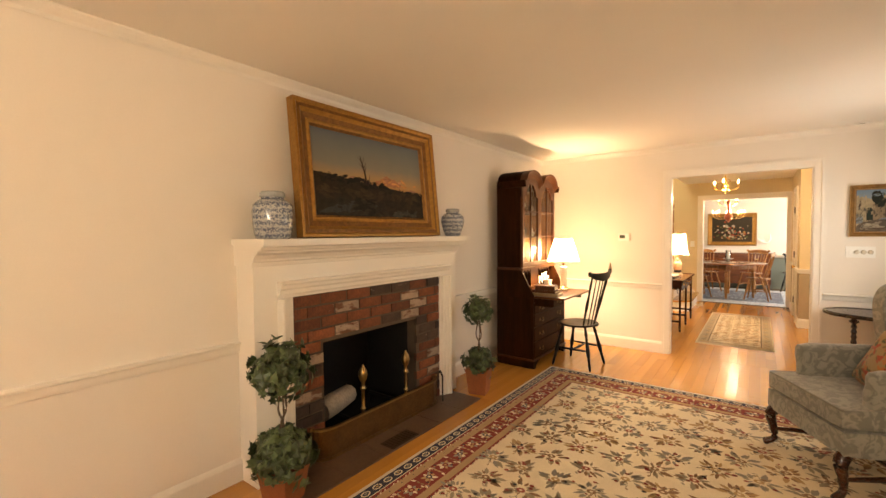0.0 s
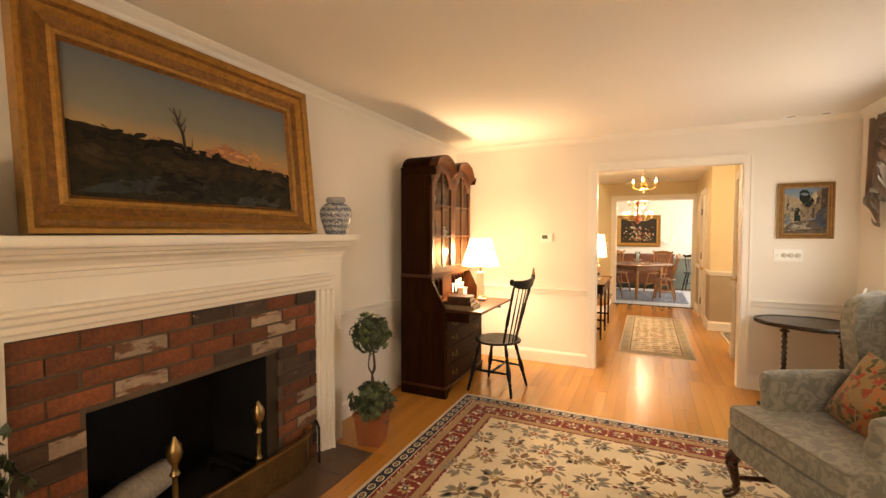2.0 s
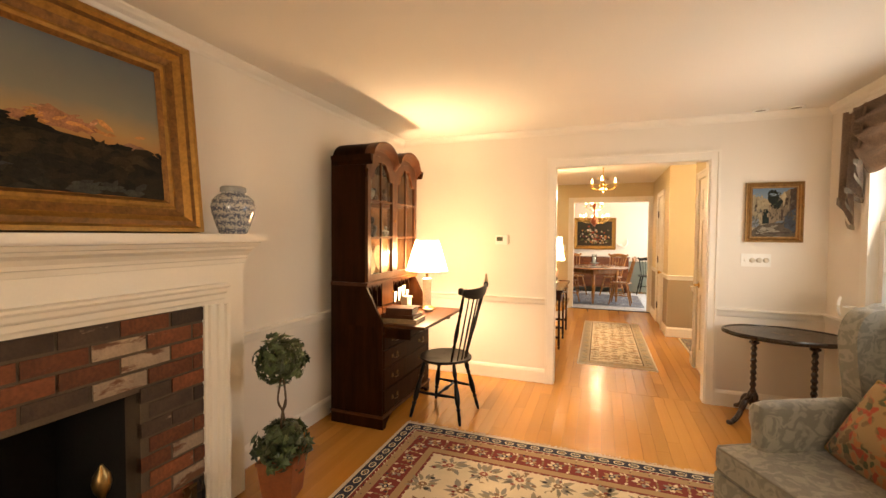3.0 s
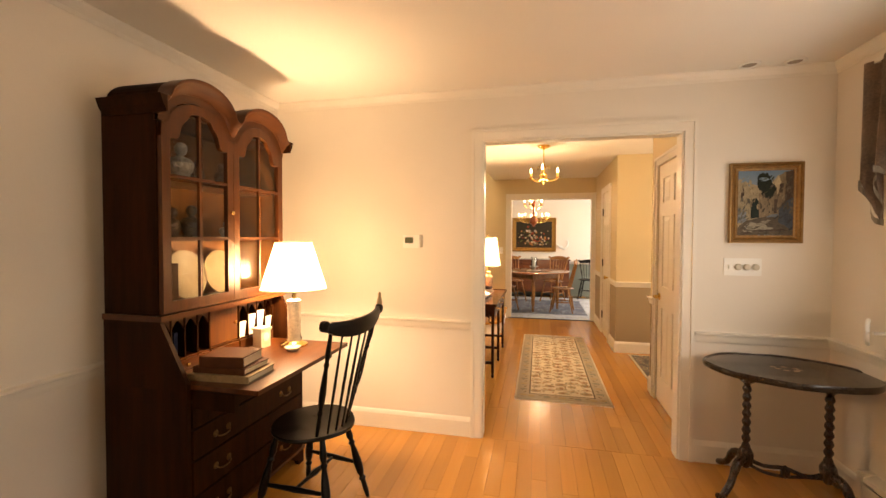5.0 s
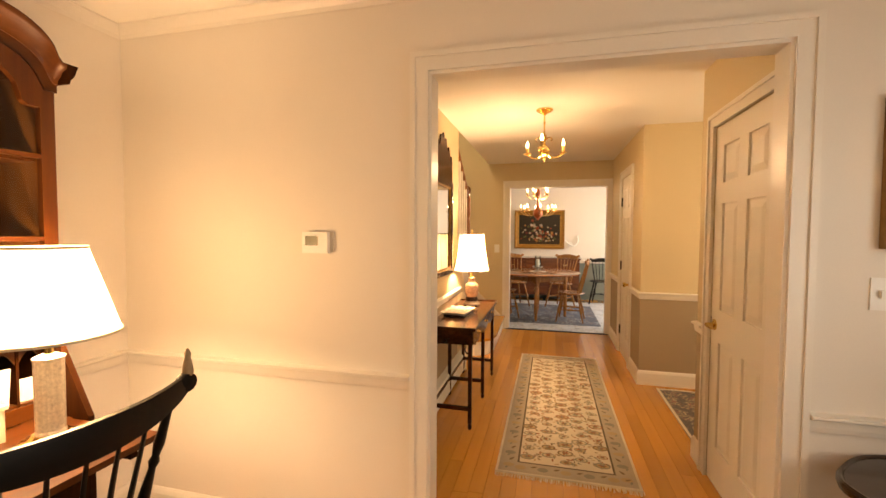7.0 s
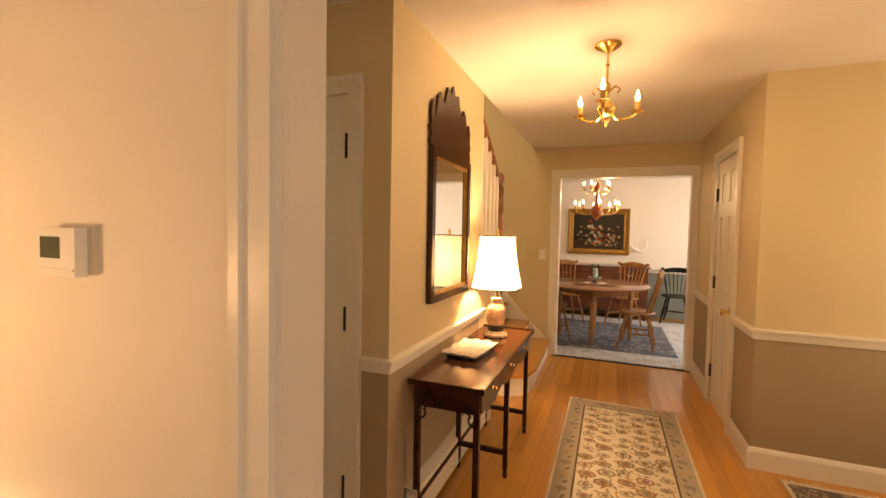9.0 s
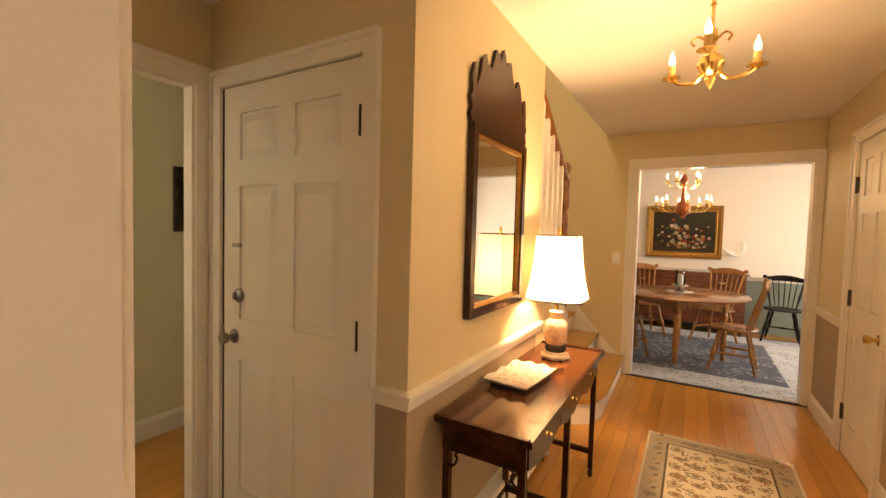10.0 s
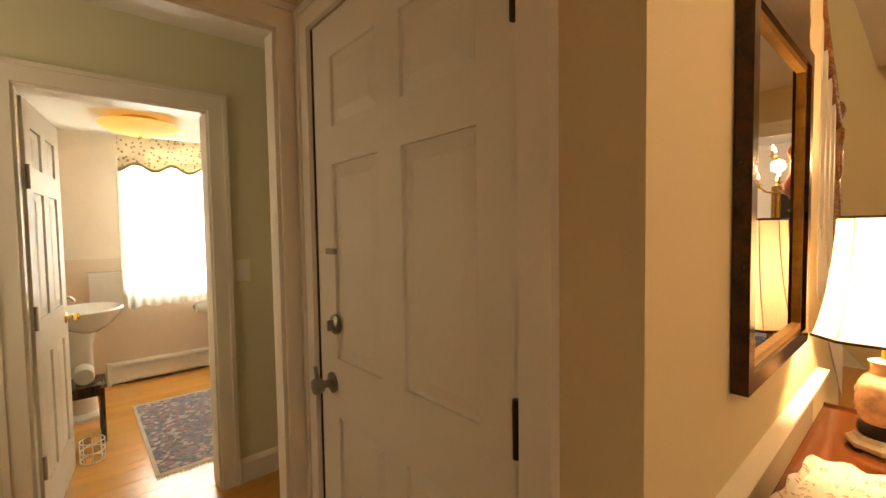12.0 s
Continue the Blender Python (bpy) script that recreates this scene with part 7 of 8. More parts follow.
for b in ((0.02, 0.035, 0.03, L - 0.03), (0.02, Dp - 0.02, 0.02, 0.035), (0.02, Dp - 0.02, L - 0.035, L - 0.02)):
    part("apron", nbox(*b, HT - 0.125, HT - 0.018), CONS, ct)
for i in range(3):
    y0, y1 = 0.04 + i * 0.388, 0.04 + (i + 1) * 0.388 - 0.008
    dr = part("drawer", nbox(Dp - 0.034, Dp - 0.016, y0, y1, HT - 0.12, HT - 0.022), CONS, ct, bevel=0.003)
    bm = bmesh.new()
    n = 12
    poly = [(y0, HT - 0.12)] + [(y0 + (y1 - y0) * k / n, HT - 0.125 - 0.03 * math.sin(math.pi * k / n) * (1 + 0.3 * math.cos(6 * math.pi * k / n))) for k in range(1, n)] + [(y1, HT - 0.12)]
    prism(bm, poly, "x", Dp - 0.030, Dp - 0.020)
    part("carved_skirt", bm, CONS, ct)
    part("pull", lathe(bmesh.new(), [(0.012, Dp - 0.016), (0.006, Dp - 0.010), (0.010, Dp), (0.003, Dp + 0.006)], (0, (y0 + y1) / 2, HT - 0.07), 10, "x"), BRASS, dr, smooth=True)
for y in (0.035, L / 2, L - 0.035):
    for x in (0.035, Dp - 0.035):
        bm = bmesh.new()
        lathe(bm, [(0.008, 0), (0.014, 0.012), (0.015, 0.03), (0.009, 0.04), (0.013, 0.05)], (x, y, 0), 10)
        box(bm, x - 0.013, x + 0.013, y - 0.013, y + 0.013, 0.05, HT - 0.12)
        part("leg", bm, CONS, ct)
for y in (0.035, L / 2, L - 0.035):
    part("stretcher", nbox(0.048, Dp - 0.048, y - 0.010, y + 0.010, 0.135, 0.162), CONS, ct)
part("stretcher", nbox(0.024, 0.046, 0.048, L - 0.048, 0.14, 0.158), CONS, ct)
for y in (0.035, L - 0.035):
    for x, s in ((0.035, 1), (Dp - 0.035, -1)):
        bm = bmesh.new()
        tube(bm, curve_pts([(x + s * 0.013, y, HT - 0.19), (x + s * 0.03, y, HT - 0.18), (x + s * 0.04, y, HT - 0.155), (x + s * 0.03, y, HT - 0.145), (x + s * 0.045, y, HT - 0.13), (x + s * 0.065, y, HT - 0.125)], 4), 0.005, 6)
        part("fretwork_bracket", bm, CONS, ct)

# tray and lamp on the console
CHINA = motif_mat("floral_china", (0.70, 0.66, 0.56), ((0.40, 0.18, 0.10), (0.62, 0.50, 0.36), (0.30, 0.30, 0.18)), 26, 0.32, 0.4, rough=0.15)
bm = bmesh.new()
n = 48
rings = []
for k, z in ((0.80, 0.002), (0.85, 0.002), (0.96, 0.016), (1.0, 0.021), (0.965, 0.022), (0.85, 0.010), (0.4, 0.008)):
    ring = []
    for i in range(n):
        a = 2 * math.pi * i / n
        u, v = math.cos(a), math.sin(a)
        sq = 1 / max(abs(u), abs(v)) ** 0.92
        sc = 1 + (0.035 * math.cos(10 * a) if k > 0.9 else 0)
        ring.append(bm.verts.new((0.105 * k * u * sq * sc, 0.175 * k * v * sq * sc, z + (0.004 * math.cos(10 * a) if k > 0.9 else 0))))
    rings.append(ring)
for a, b in zip(rings, rings[1:]):
    for i in range(n):
        bm.faces.new((a[i], a[(i + 1) % n], b[(i + 1) % n], b[i]))
bm.faces.new(rings[0][::-1])
bm.faces.new(rings[-1])
solid("china_tray", bm, CHINA, (-0.715, 7.39, 0.738), -5, "white scalloped china tray with faded flowers on a black slab", "tray", smooth=True)
# thin glossy black slab under the tray
solid("tray_slab", nbox(-0.082, 0.082, -0.138, 0.138, 0, 0.014), mat("gloss_black", (0.006, 0.005, 0.005), 0.2, vary=0.2, coat=0.3), (-0.715, 7.39, 0.726), -5, "low black slab under the china tray", "stand", bevel=0.004)

hl = thing("table_lamp", (-0.685, 7.82, 0.726), 0, "lit carved pink quartz jar lamp with a white bell shade", "lamp")
PINKJAR = mat("pink_quartz", (0.78, 0.47, 0.31), 0.2, vary=0.4, scale=22, grain=60, coat=0.4)
part("foot", lathe(bmesh.new(), [(0.062, 0), (0.078, 0.008), (0.08, 0.02), (0.066, 0.028), (0.06, 0.04)], n=8), mat("pale_stone_base", (0.50, 0.44, 0.34), 0.4, vary=0.1), hl, "pale octagonal stone base", bevel=0.002)
for i in range(4):
    a = math.pi / 4 + i * math.pi / 2
    part("toe", lathe(bmesh.new(), [(0.010, -0.001), (0.014, 0.006), (0.010, 0.012)], (0.062 * math.cos(a), 0.062 * math.sin(a), 0), 8), DARK_METAL, hl)
part("carved_ring", lathe(bmesh.new(), [(0.052, 0.04), (0.056, 0.05), (0.054, 0.07), (0.05, 0.078)], n=20), mat("dark_carved_wood", (0.018, 0.010, 0.007), 0.5, vary=0.4, scale=40, relief=0.6), hl, smooth=True)
bm = bmesh.new()
lathe(bm, [(0.048, 0.078), (0.054, 0.09), (0.058, 0.105), (0.060, 0.12), (0.061, 0.135), (0.061, 0.15), (0.060, 0.165), (0.058, 0.18), (0.054, 0.192), (0.045, 0.205), (0.034, 0.215), (0.032, 0.232), (0.034, 0.245), (0.038, 0.25), (0.02, 0.256)], n=40)
for v in bm.verts:
    if 0.085 < v.co.z < 0.2:
        a = math.atan2(v.co.y, v.co.x)
        k = 1 + 0.055 * math.sin(5 * a + 60 * v.co.z) * math.sin(90 * v.co.z + 2 * a) + 0.03 * math.sin(11 * a - 130 * v.co.z)
        v.co.x, v.co.y = v.co.x * k, v.co.y * k
part("jar", bm, PINKJAR, hl, "carved pink quartz jar", smooth=True)
part("stem", lathe(bmesh.new(), [(0.010, 0.256), (0.010, 0.36), (0.018, 0.37), (0.018, 0.42), (0.006, 0.44), (0.006, 0.66), (0.009, 0.665), (0.003, 0.68)], n=10), BRASS, hl, smooth=True)
EDGING = mat("dark_shade_braid", (0.05, 0.03, 0.02), 0.8)
SEAM = mat("cream_seam_braid", (0.50, 0.40, 0.26), 0.8, vary=0.1)
CORNERS = [radians(90 * k + e) for k in range(4) for e in (31, 59)]


def bell(u, r0=0.120, r1=0.171):
    """Radius of the bell shade at a share of its height from the top."""
    return r0 + (r1 - r0) * (0.35 * u + 0.65 * u ** 2.6)


SHH = 0.336
bm = bmesh.new()
rings = [[bm.verts.new((bell(k / 12) * math.cos(a), bell(k / 12) * math.sin(a), SHH * (1 - k / 12))) for a in CORNERS] for k in range(13)]
for a, b in zip(rings, rings[1:]):
    for i in range(8):
        bm.faces.new((a[i], a[(i + 1) % 8], b[(i + 1) % 8], b[i]))
sh2 = part("shade", bm, SHADE_H, hl, "lit white bell shade with cut corners")
sh2.location = (0, 0, 0.317)
for a in CORNERS:
    part("seam", tube(bmesh.new(), [((bell(k / 8) + 0.001) * math.cos(a), (bell(k / 8) + 0.001) * math.sin(a), SHH * (1 - k / 8)) for k in range(9)], 0.0016, 5), SEAM, sh2)
for z, rad in ((SHH, bell(0)), (0.0, bell(1))):
    bm = bmesh.new()
    tube(bm, [((rad + 0.001) * math.cos(a), (rad + 0.001) * math.sin(a), z) for a in CORNERS + CORNERS[:1]], 0.0042, 6)
    part("braid", bm, EDGING, sh2, "dark braid edging")
part("finial", lathe(bmesh.new(), [(0.010, 0.652), (0.012, 0.660), (0.006, 0.667), (0.010, 0.680), (0.003, 0.697)], n=10), BRASS, hl, smooth=True)

# ---- mirror ----
mr = thing("wall_mirror", (-0.865, 7.385, 1.035), 0, "mahogany framed mirror with a carved scroll crest", "mirror")
MW, MH, FW = 0.60, 0.79, 0.038
hw = MW / 2
for a, b, z0, z1 in ((-hw, -hw + FW, 0, MH), (hw - FW, hw, 0, MH), (-hw + FW, hw - FW, 0, FW), (-hw + FW, hw - FW, MH - FW, MH)):
    part("frame_side", nbox(0.002, 0.032, a, b, z0, z1), CONS, mr, bevel=0.006)
for a, b, z0, z1 in ((-hw + FW, -hw + FW + 0.016, FW, MH - FW), (hw - FW - 0.016, hw - FW, FW, MH - FW), (-hw + FW + 0.016, hw - FW - 0.016, FW, FW + 0.016), (-hw + FW + 0.016, hw - FW - 0.016, MH - FW - 0.016, MH - FW)):
    part("gilt_slip", nbox(0.006, 0.022, a, b, z0, z1), GILT, mr)
MIRROR = mat("silver_mirror", (0.90, 0.90, 0.88), 0.02, 1.0, vary=0.0, relief=0.0)
for n_ in MIRROR.node_tree.nodes:
    if n_.type == "MAP_RANGE":
        n_.inputs[3].default_value = n_.inputs[4].default_value = 0.012
part("glass", nbox(0.004, 0.012, -hw + FW, hw - FW, FW, MH - FW), MIRROR, mr, "silvered mirror glass")
half = [(0.30, 0.0), (0.315, 0.03), (0.30, 0.06), (0.318, 0.10), (0.30, 0.115), (0.305, 0.18), (0.285, 0.235), (0.265, 0.19), (0.27, 0.14), (0.235, 0.20), (0.215, 0.275), (0.185, 0.30), (0.165, 0.265), (0.13, 0.255), (0.105, 0.30), (0.085, 0.355), (0.05, 0.345), (0.03, 0.32), (0.018, 0.36), (0.0, 0.385)]
outline = half + [(-y, z) for y, z in half[-2::-1]]
bm = bmesh.new()
prism(bm, [(y, MH + z) for y, z in outline], "x", 0.004, 0.020)
part("crest", bm, CONS, mr, "carved fretwork crest", bevel=0.002)

# ---- stairs ----
stz = thing("staircase", (0, 0, 0), 0, "wooden stairs with white risers and a brown handrail", "stairs")
tagged(stz, kind="structure")
RISE = 0.19
bm = bmesh.new()
prism(bm, [(-0.98, 10.10), (-0.98, 8.72), (-0.80, 8.66), (-0.66, 8.76), (-0.62, 8.95), (-0.64, 10.10)], "z", 0, RISE - 0.028)
part("riser", bm, TRIM, stz)
bm = bmesh.new()
prism(bm, [(-0.98, 10.10), (-0.98, 8.70), (-0.80, 8.63), (-0.635, 8.74), (-0.59, 8.95), (-0.61, 10.10)], "z", RISE - 0.028, RISE)
part("tread", bm, OAK, stz, "rounded honey oak bottom tread", bevel=0.006)
for k in (1, 2):
    x1 = -0.64 - 0.25 * k
    part("riser", nbox(-1.88, x1, 8.80, 10.10, RISE * k, RISE * (k + 1) - 0.028), TRIM, stz)
    part("tread", nbox(-1.88, x1 + 0.03, 8.80, 10.10, RISE * (k + 1) - 0.028, RISE * (k + 1)), OAK, stz, bevel=0.006)
for k in range(3, 12):
    y1 = 8.80 - 0.25 * (k - 3)
    if y1 - 0.25 < 6.9:
        break
    part("riser", nbox(-1.88, -0.985, y1 - 0.25, y1, RISE * 2.2, RISE * (k + 1) - 0.028), TRIM, stz)
    part("tread", nbox(-1.88, -0.985, y1 - 0.25, y1 + 0.025, RISE * (k + 1) - 0.028, RISE * (k + 1)), OAK, stz, bevel=0.006)
bm = bmesh.new()
prism(bm, [(-0.60, 0.0), (-0.60, 0.12), (-0.70, 0.22), (-0.85, 0.36), (-1.0, 0.52), (-1.15, 0.70), (-1.3, 0.78), (-1.88, 0.78), (-1.88, 0.0)], "y", 10.095, 10.118)
part("skirt_board", bm, TRIM, stz, "white curved skirt board")
ORANGE_WOOD = wood("varnished_brown_rail", (0.16, 0.058, 0.016), (0.30, 0.115, 0.034), 0.25, "y", 0.05, 0.4)
NX, NY = -0.905, 8.74
bm = bmesh.new()
box(bm, NX - 0.03, NX + 0.03, NY - 0.03, NY + 0.03, 0.19, 1.0)
lathe(bm, [(0.03, 1.0), (0.034, 1.02), (0.022, 1.04), (0.03, 1.10), (0.034, 1.30), (0.028, 1.50), (0.02, 1.56), (0.033, 1.58), (0.03, 1.70), (0.034, 1.78), (0.022, 1.80), (0.018, 1.815), (0.032, 1.84), (0.036, 1.87), (0.028, 1.90), (0.006, 1.918)], (NX, NY, 0), 14)
part("newel_post", bm, ORANGE_WOOD, stz, "varnished turned newel post", smooth=True)
part("knee_wall", prism(bmesh.new(), [(8.042, 0), (8.70, 0), (8.70, 0.62), (8.042, 1.138)], "x", -0.983, -0.866), TAN, stz, "tan plaster wall under the stringer")
R0, R1 = Vector((NX, NY - 0.02, 1.80)), Vector((NX, 7.92, 2.36))
part("handrail", tube(bmesh.new(), [R0, R0.lerp(R1, 0.5), R1], 0.028, 10), ORANGE_WOOD, stz, "varnished brown handrail", smooth=True)
bm = bmesh.new()
prism(bm, [(8.042, 1.14), (8.78, 0.56), (8.78, 0.78), (8.042, 1.36)], "x", -0.97, -0.862)
part("stringer", bm, TRIM, stz, "white sloping stringer")
for i in range(5):
    y = 8.60 - i * 0.118
    zt = R0.z + (R1.z - R0.z) * (R0.y - y) / (R0.y - R1.y)
    zb = 0.78 + (8.78 - y) * 0.78 - 0.01
    bm = bmesh.new()
    box(bm, NX - 0.016, NX + 0.016, y - 0.016, y + 0.016, zb, zt - 0.015)
    part("baluster", bm, TRIM, stz, "white square baluster", bevel=0.002)

# ---- runner, entry mat ----
RUN_GROUND = wool("cream_runner_wool", (0.62, 0.54, 0.42))
RUN_BORD = wool("grey_tan_runner_wool", (0.40, 0.335, 0.255))
rn = rug("hall_runner", -0.285, 0.515, 6.42, 8.87, [(0.015, EDGE), (0.105, RUN_BORD), (0.012, wool("brown_line", (0.12, 0.09, 0.06)))], RUN_GROUND, "faded cream and tan floral hall runner", 0.007, "ns")
RUNC = [wool("runner_" + n, c) for n, c in (("brown", (0.20, 0.14, 0.08)), ("rust", (0.30, 0.13, 0.07)), ("tan", (0.42, 0.31, 0.18)), ("grey", (0.25, 0.23, 0.18)), ("pale", (0.56, 0.47, 0.33)))]
bm = bmesh.new()
random.seed(21)
for i in range(20):
    for j in range(-2, 3):
        cx, cy = j * 0.108 + random.uniform(-0.012, 0.012), -1.03 + i * 0.108 + (0.054 if j % 2 else 0) + random.uniform(-0.01, 0.01)
        if cy > 1.05:
            continue
        q = random.uniform(1.0, 1.6)
        flat_oval(bm, cx, cy, 0.034 * q, 0.024 * q, random.choice((0, 1, 3, 3)), 0.0074)
        flat_oval(bm, cx, cy, 0.026 * q, 0.017 * q, (2, 4)[(i + j) % 2], 0.0077)
        for e in range(6):
            flat_leaf(bm, cx, cy, e * 1.047 + i, 0.019 * q, random.choice((0, 1, 3)), 0.0080, 0.5)
        for k in range(9):
            a_ = random.uniform(0, 6.28)
            d_ = random.uniform(0.04, 0.065)
            px, py = cx + d_ * math.cos(a_), cy + d_ * 0.8 * math.sin(a_)
            if abs(px) < 0.255 and abs(py) < 1.08:
                flat_leaf(bm, px, py, random.uniform(0, 6.28), random.uniform(0.022, 0.042), random.randrange(4), 0.0074)
for i in range(17):
    for s_ in (-1, 1):
        cy = -1.14 + i * 0.1425
        flat_oval(bm, s_ * 0.33, cy, 0.034, 0.022, (2, 3)[i % 2], 0.0074)
        flat_leaf(bm, s_ * 0.33, cy + 0.05, 1.57 + 0.6 * s_, 0.05, 0, 0.0074)
        flat_leaf(bm, s_ * 0.345, cy - 0.045, 1.2, 0.04, 3, 0.0074)
for i in range(5):
    for s_ in (-1, 1):
        flat_oval(bm, -0.26 + i * 0.13, s_ * 1.157, 0.032, 0.024, (2, 3)[i % 2], 0.0074)
        flat_leaf(bm, -0.20 + i * 0.13, s_ * 1.15, 0.5, 0.045, 0, 0.0074)
tagged(part("woven_pattern", bm, RUNC, rn, "woven flowers in brown and rust"), kind="stuff")
MAT_F = motif_mat("dark_mat_field", (0.07, 0.055, 0.045), ((0.40, 0.32, 0.20), (0.25, 0.08, 0.05), (0.32, 0.26, 0.16)), 12, 0.5, 0.42)
rug("entry_mat", 0.95, 1.95, 6.95, 8.08, [(0.02, EDGE), (0.09, MAT_F)], MAT_F, "dark patterned entry mat with a pale edge", 0.008, "n")

# ---- hall chandelier ----
CANDLE = mat("ivory_candle_sleeve", (0.66, 0.42, 0.16), 0.5, vary=0.1)
FLAME = glow("lit_candle_bulb", (1.0, 0.72, 0.36), 22.0)


def candle_arm(parent, cx, cy, cz, ang, reach, lift, base_z, r=0.008, metal=BRASS, drop=0.05):
    ca, sa = math.cos(ang), math.sin(ang)
    pts = curve_pts([(cx + ca * 0.02, cy + sa * 0.02, cz), (cx + ca * reach * 0.35, cy + sa * reach * 0.35, cz - drop), (cx + ca * reach * 0.75, cy + sa * reach * 0.75, cz - drop * 0.8), (cx + ca * reach, cy + sa * reach, base_z)], 5)
    arm = part("arm", tube(bmesh.new(), pts, r, 8), metal, parent, "curved brass arm", smooth=True)
    at = (cx + ca * reach, cy + sa * reach, 0)
    part("drip_pan", lathe(bmesh.new(), [(0.006, base_z - 0.012), (0.014, base_z - 0.004), (0.036, base_z + 0.004), (0.034, base_z + 0.007), (0.01, base_z + 0.004)], at, 14), metal, arm, smooth=True)
    part("candle_sleeve", lathe(bmesh.new(), [(0.013, base_z + 0.004), (0.013, base_z + lift)], at, 12), CANDLE, arm)
    part("bulb", lathe(bmesh.new(), [(0.006, base_z + lift), (0.012, base_z + lift + 0.014), (0.011, base_z + lift + 0.026), (0.005, base_z + lift + 0.046), (0.001, base_z + lift + 0.06)], at, 10), FLAME, arm, "lit flame-shaped bulb", smooth=True)


hc = thing("hall_chandelier", (-0.05, 7.50, 2.375), 0, "small polished brass three-arm candle chandelier", "chandelier")
part("canopy", lathe(bmesh.new(), [(0.065, 0), (0.066, -0.008), (0.05, -0.02), (0.02, -0.034), (0.008, -0.045)], n=24), BRASS, hc, smooth=True)
part("rod", lathe(bmesh.new(), [(0.006, -0.04), (0.007, -0.10), (0.012, -0.105), (0.006, -0.112), (0.006, -0.20)], n=10), BRASS, hc, smooth=True)
part("hub", lathe(bmesh.new(), [(0.006, -0.19), (0.016, -0.20), (0.022, -0.23), (0.01, -0.26), (0.014, -0.28), (0.04, -0.305), (0.046, -0.33), (0.034, -0.355), (0.014, -0.37), (0.02, -0.385), (0.012, -0.40), (0.004, -0.418)], n=18), BRASS, hc, smooth=True)
for a in (25, 145, 265):
    candle_arm(hc, 0, 0, -0.325, radians(a), 0.165, 0.055, -0.335)
for a in (85, 205, 325):
    ca, sa = math.cos(radians(a)), math.sin(radians(a))
    part("scroll", tube(bmesh.new(), curve_pts([(ca * 0.02, sa * 0.02, -0.24), (ca * 0.05, sa * 0.05, -0.225), (ca * 0.075, sa * 0.075, -0.245), (ca * 0.06, sa * 0.06, -0.26)], 4), 0.004, 6), BRASS, hc, smooth=True)

# ---- small wall plates ----
def plate(name, at, rz, label):
    p = thing(name, at, rz, label, "switch")
    part("plate", nbox(0, 0.005, -0.036, 0.036, -0.058, 0.058), WHITE_PLASTIC, p, bevel=0.002)
    part("toggle", nbox(0.005, 0.016, -0.005, 0.005, -0.010, 0.012), WHITE_PLASTIC, p, bevel=0.001)


plate("light_switch", (-0.735, 10.12, 1.16), -90, "white wall switch beside the dining opening")
plate("light_switch", (-3.05, 6.81, 1.16), 0, "white wall switch on the sage wall")
heater("baseboard_heater", (-0.865, 6.88, 0), 0, 1.3, "white baseboard heater behind the console table")

# ---- dining room ----
MAPLE = wood("honey_maple", (0.26, 0.10, 0.026), (0.44, 0.19, 0.055), 0.25, "z", 0.08, 0.4)
MAPLE_T = wood("honey_maple_top", (0.22, 0.068, 0.016), (0.34, 0.118, 0.03), 0.2, "x", 0.05, 0.6)
dt = thing("dining_table", (-0.19, 11.20, 0), 45, "oval honey maple dining table with turned legs", "table")
bm = bmesh.new()
n = 56
rings = [[bm.verts.new((0.70 * k * math.cos(2 * math.pi * i / n), 0.68 * k * math.sin(2 * math.pi * i / n), z)) for i in range(n)] for k, z in ((0.97, 0.715), (1.0, 0.722), (1.0, 0.735), (0.985, 0.742))]
for a, b in zip(rings, rings[1:]):
    for i in range(n):
        bm.faces.new((a[i], a[(i + 1) % n], b[(i + 1) % n], b[i]))
bm.faces.new(rings[0][::-1])
bm.faces.new(rings[-1])
part("tabletop", bm, MAPLE_T, dt, "polished oval top", smooth=True)
for b in ((-0.34, 0.34, -0.34, -0.32), (-0.34, 0.34, 0.32, 0.34), (-0.34, -0.32, -0.32, 0.32), (0.32, 0.34, -0.32, 0.32)):
    part("apron", nbox(*b, 0.61, 0.715), MAPLE, dt)
for x in (-0.32, 0.32):
    for y in (-0.32, 0.32):
        bm = bmesh.new()
        box(bm, x - 0.033, x + 0.033, y - 0.033, y + 0.033, 0.595, 0.714)
        lathe(bm, [(0.014, 0), (0.02, 0.02), (0.024, 0.08), (0.018, 0.10), (0.028, 0.12), (0.032, 0.20), (0.026, 0.45), (0.036, 0.52), (0.022, 0.55), (0.034, 0.57), (0.03, 0.60)], (x, y, 0), 12)
        part("leg", bm, MAPLE, dt, "turned maple leg", smooth=True)
for x, y, rz, lb in ((0.34, 10.92, 172, "honey maple windsor chair drawn up to the table"), (-0.72, 10.98, 22, "honey maple windsor chair beside the table"), (0.22, 12.16, 60, "honey maple windsor chair behind the table"), (-0.62, 12.14, 115, "honey maple windsor chair behind the table")):
    windsor("dining_chair", (x, y, 0.008), rz + 180 if y < 11.5 else rz, MAPLE, lb, "dining chairs", height=0.95)
bc = windsor("side_chair", (1.0, 12.76, 0), 80, BLACK, "black painted chair with a gold band against the wall", height=0.86)
sb = thing("sideboard", (-0.20, 12.93, 0), 0, "long mahogany sideboard against the dining room wall", "sideboard")
SB = wood("red_mahogany", (0.075, 0.020, 0.009), (0.20, 0.06, 0.022), 0.2, "x", 0.05, 0.5)
part("body", nbox(-0.78, 0.78, -0.24, 0.25, 0.14, 0.86), SB, sb, bevel=0.004)
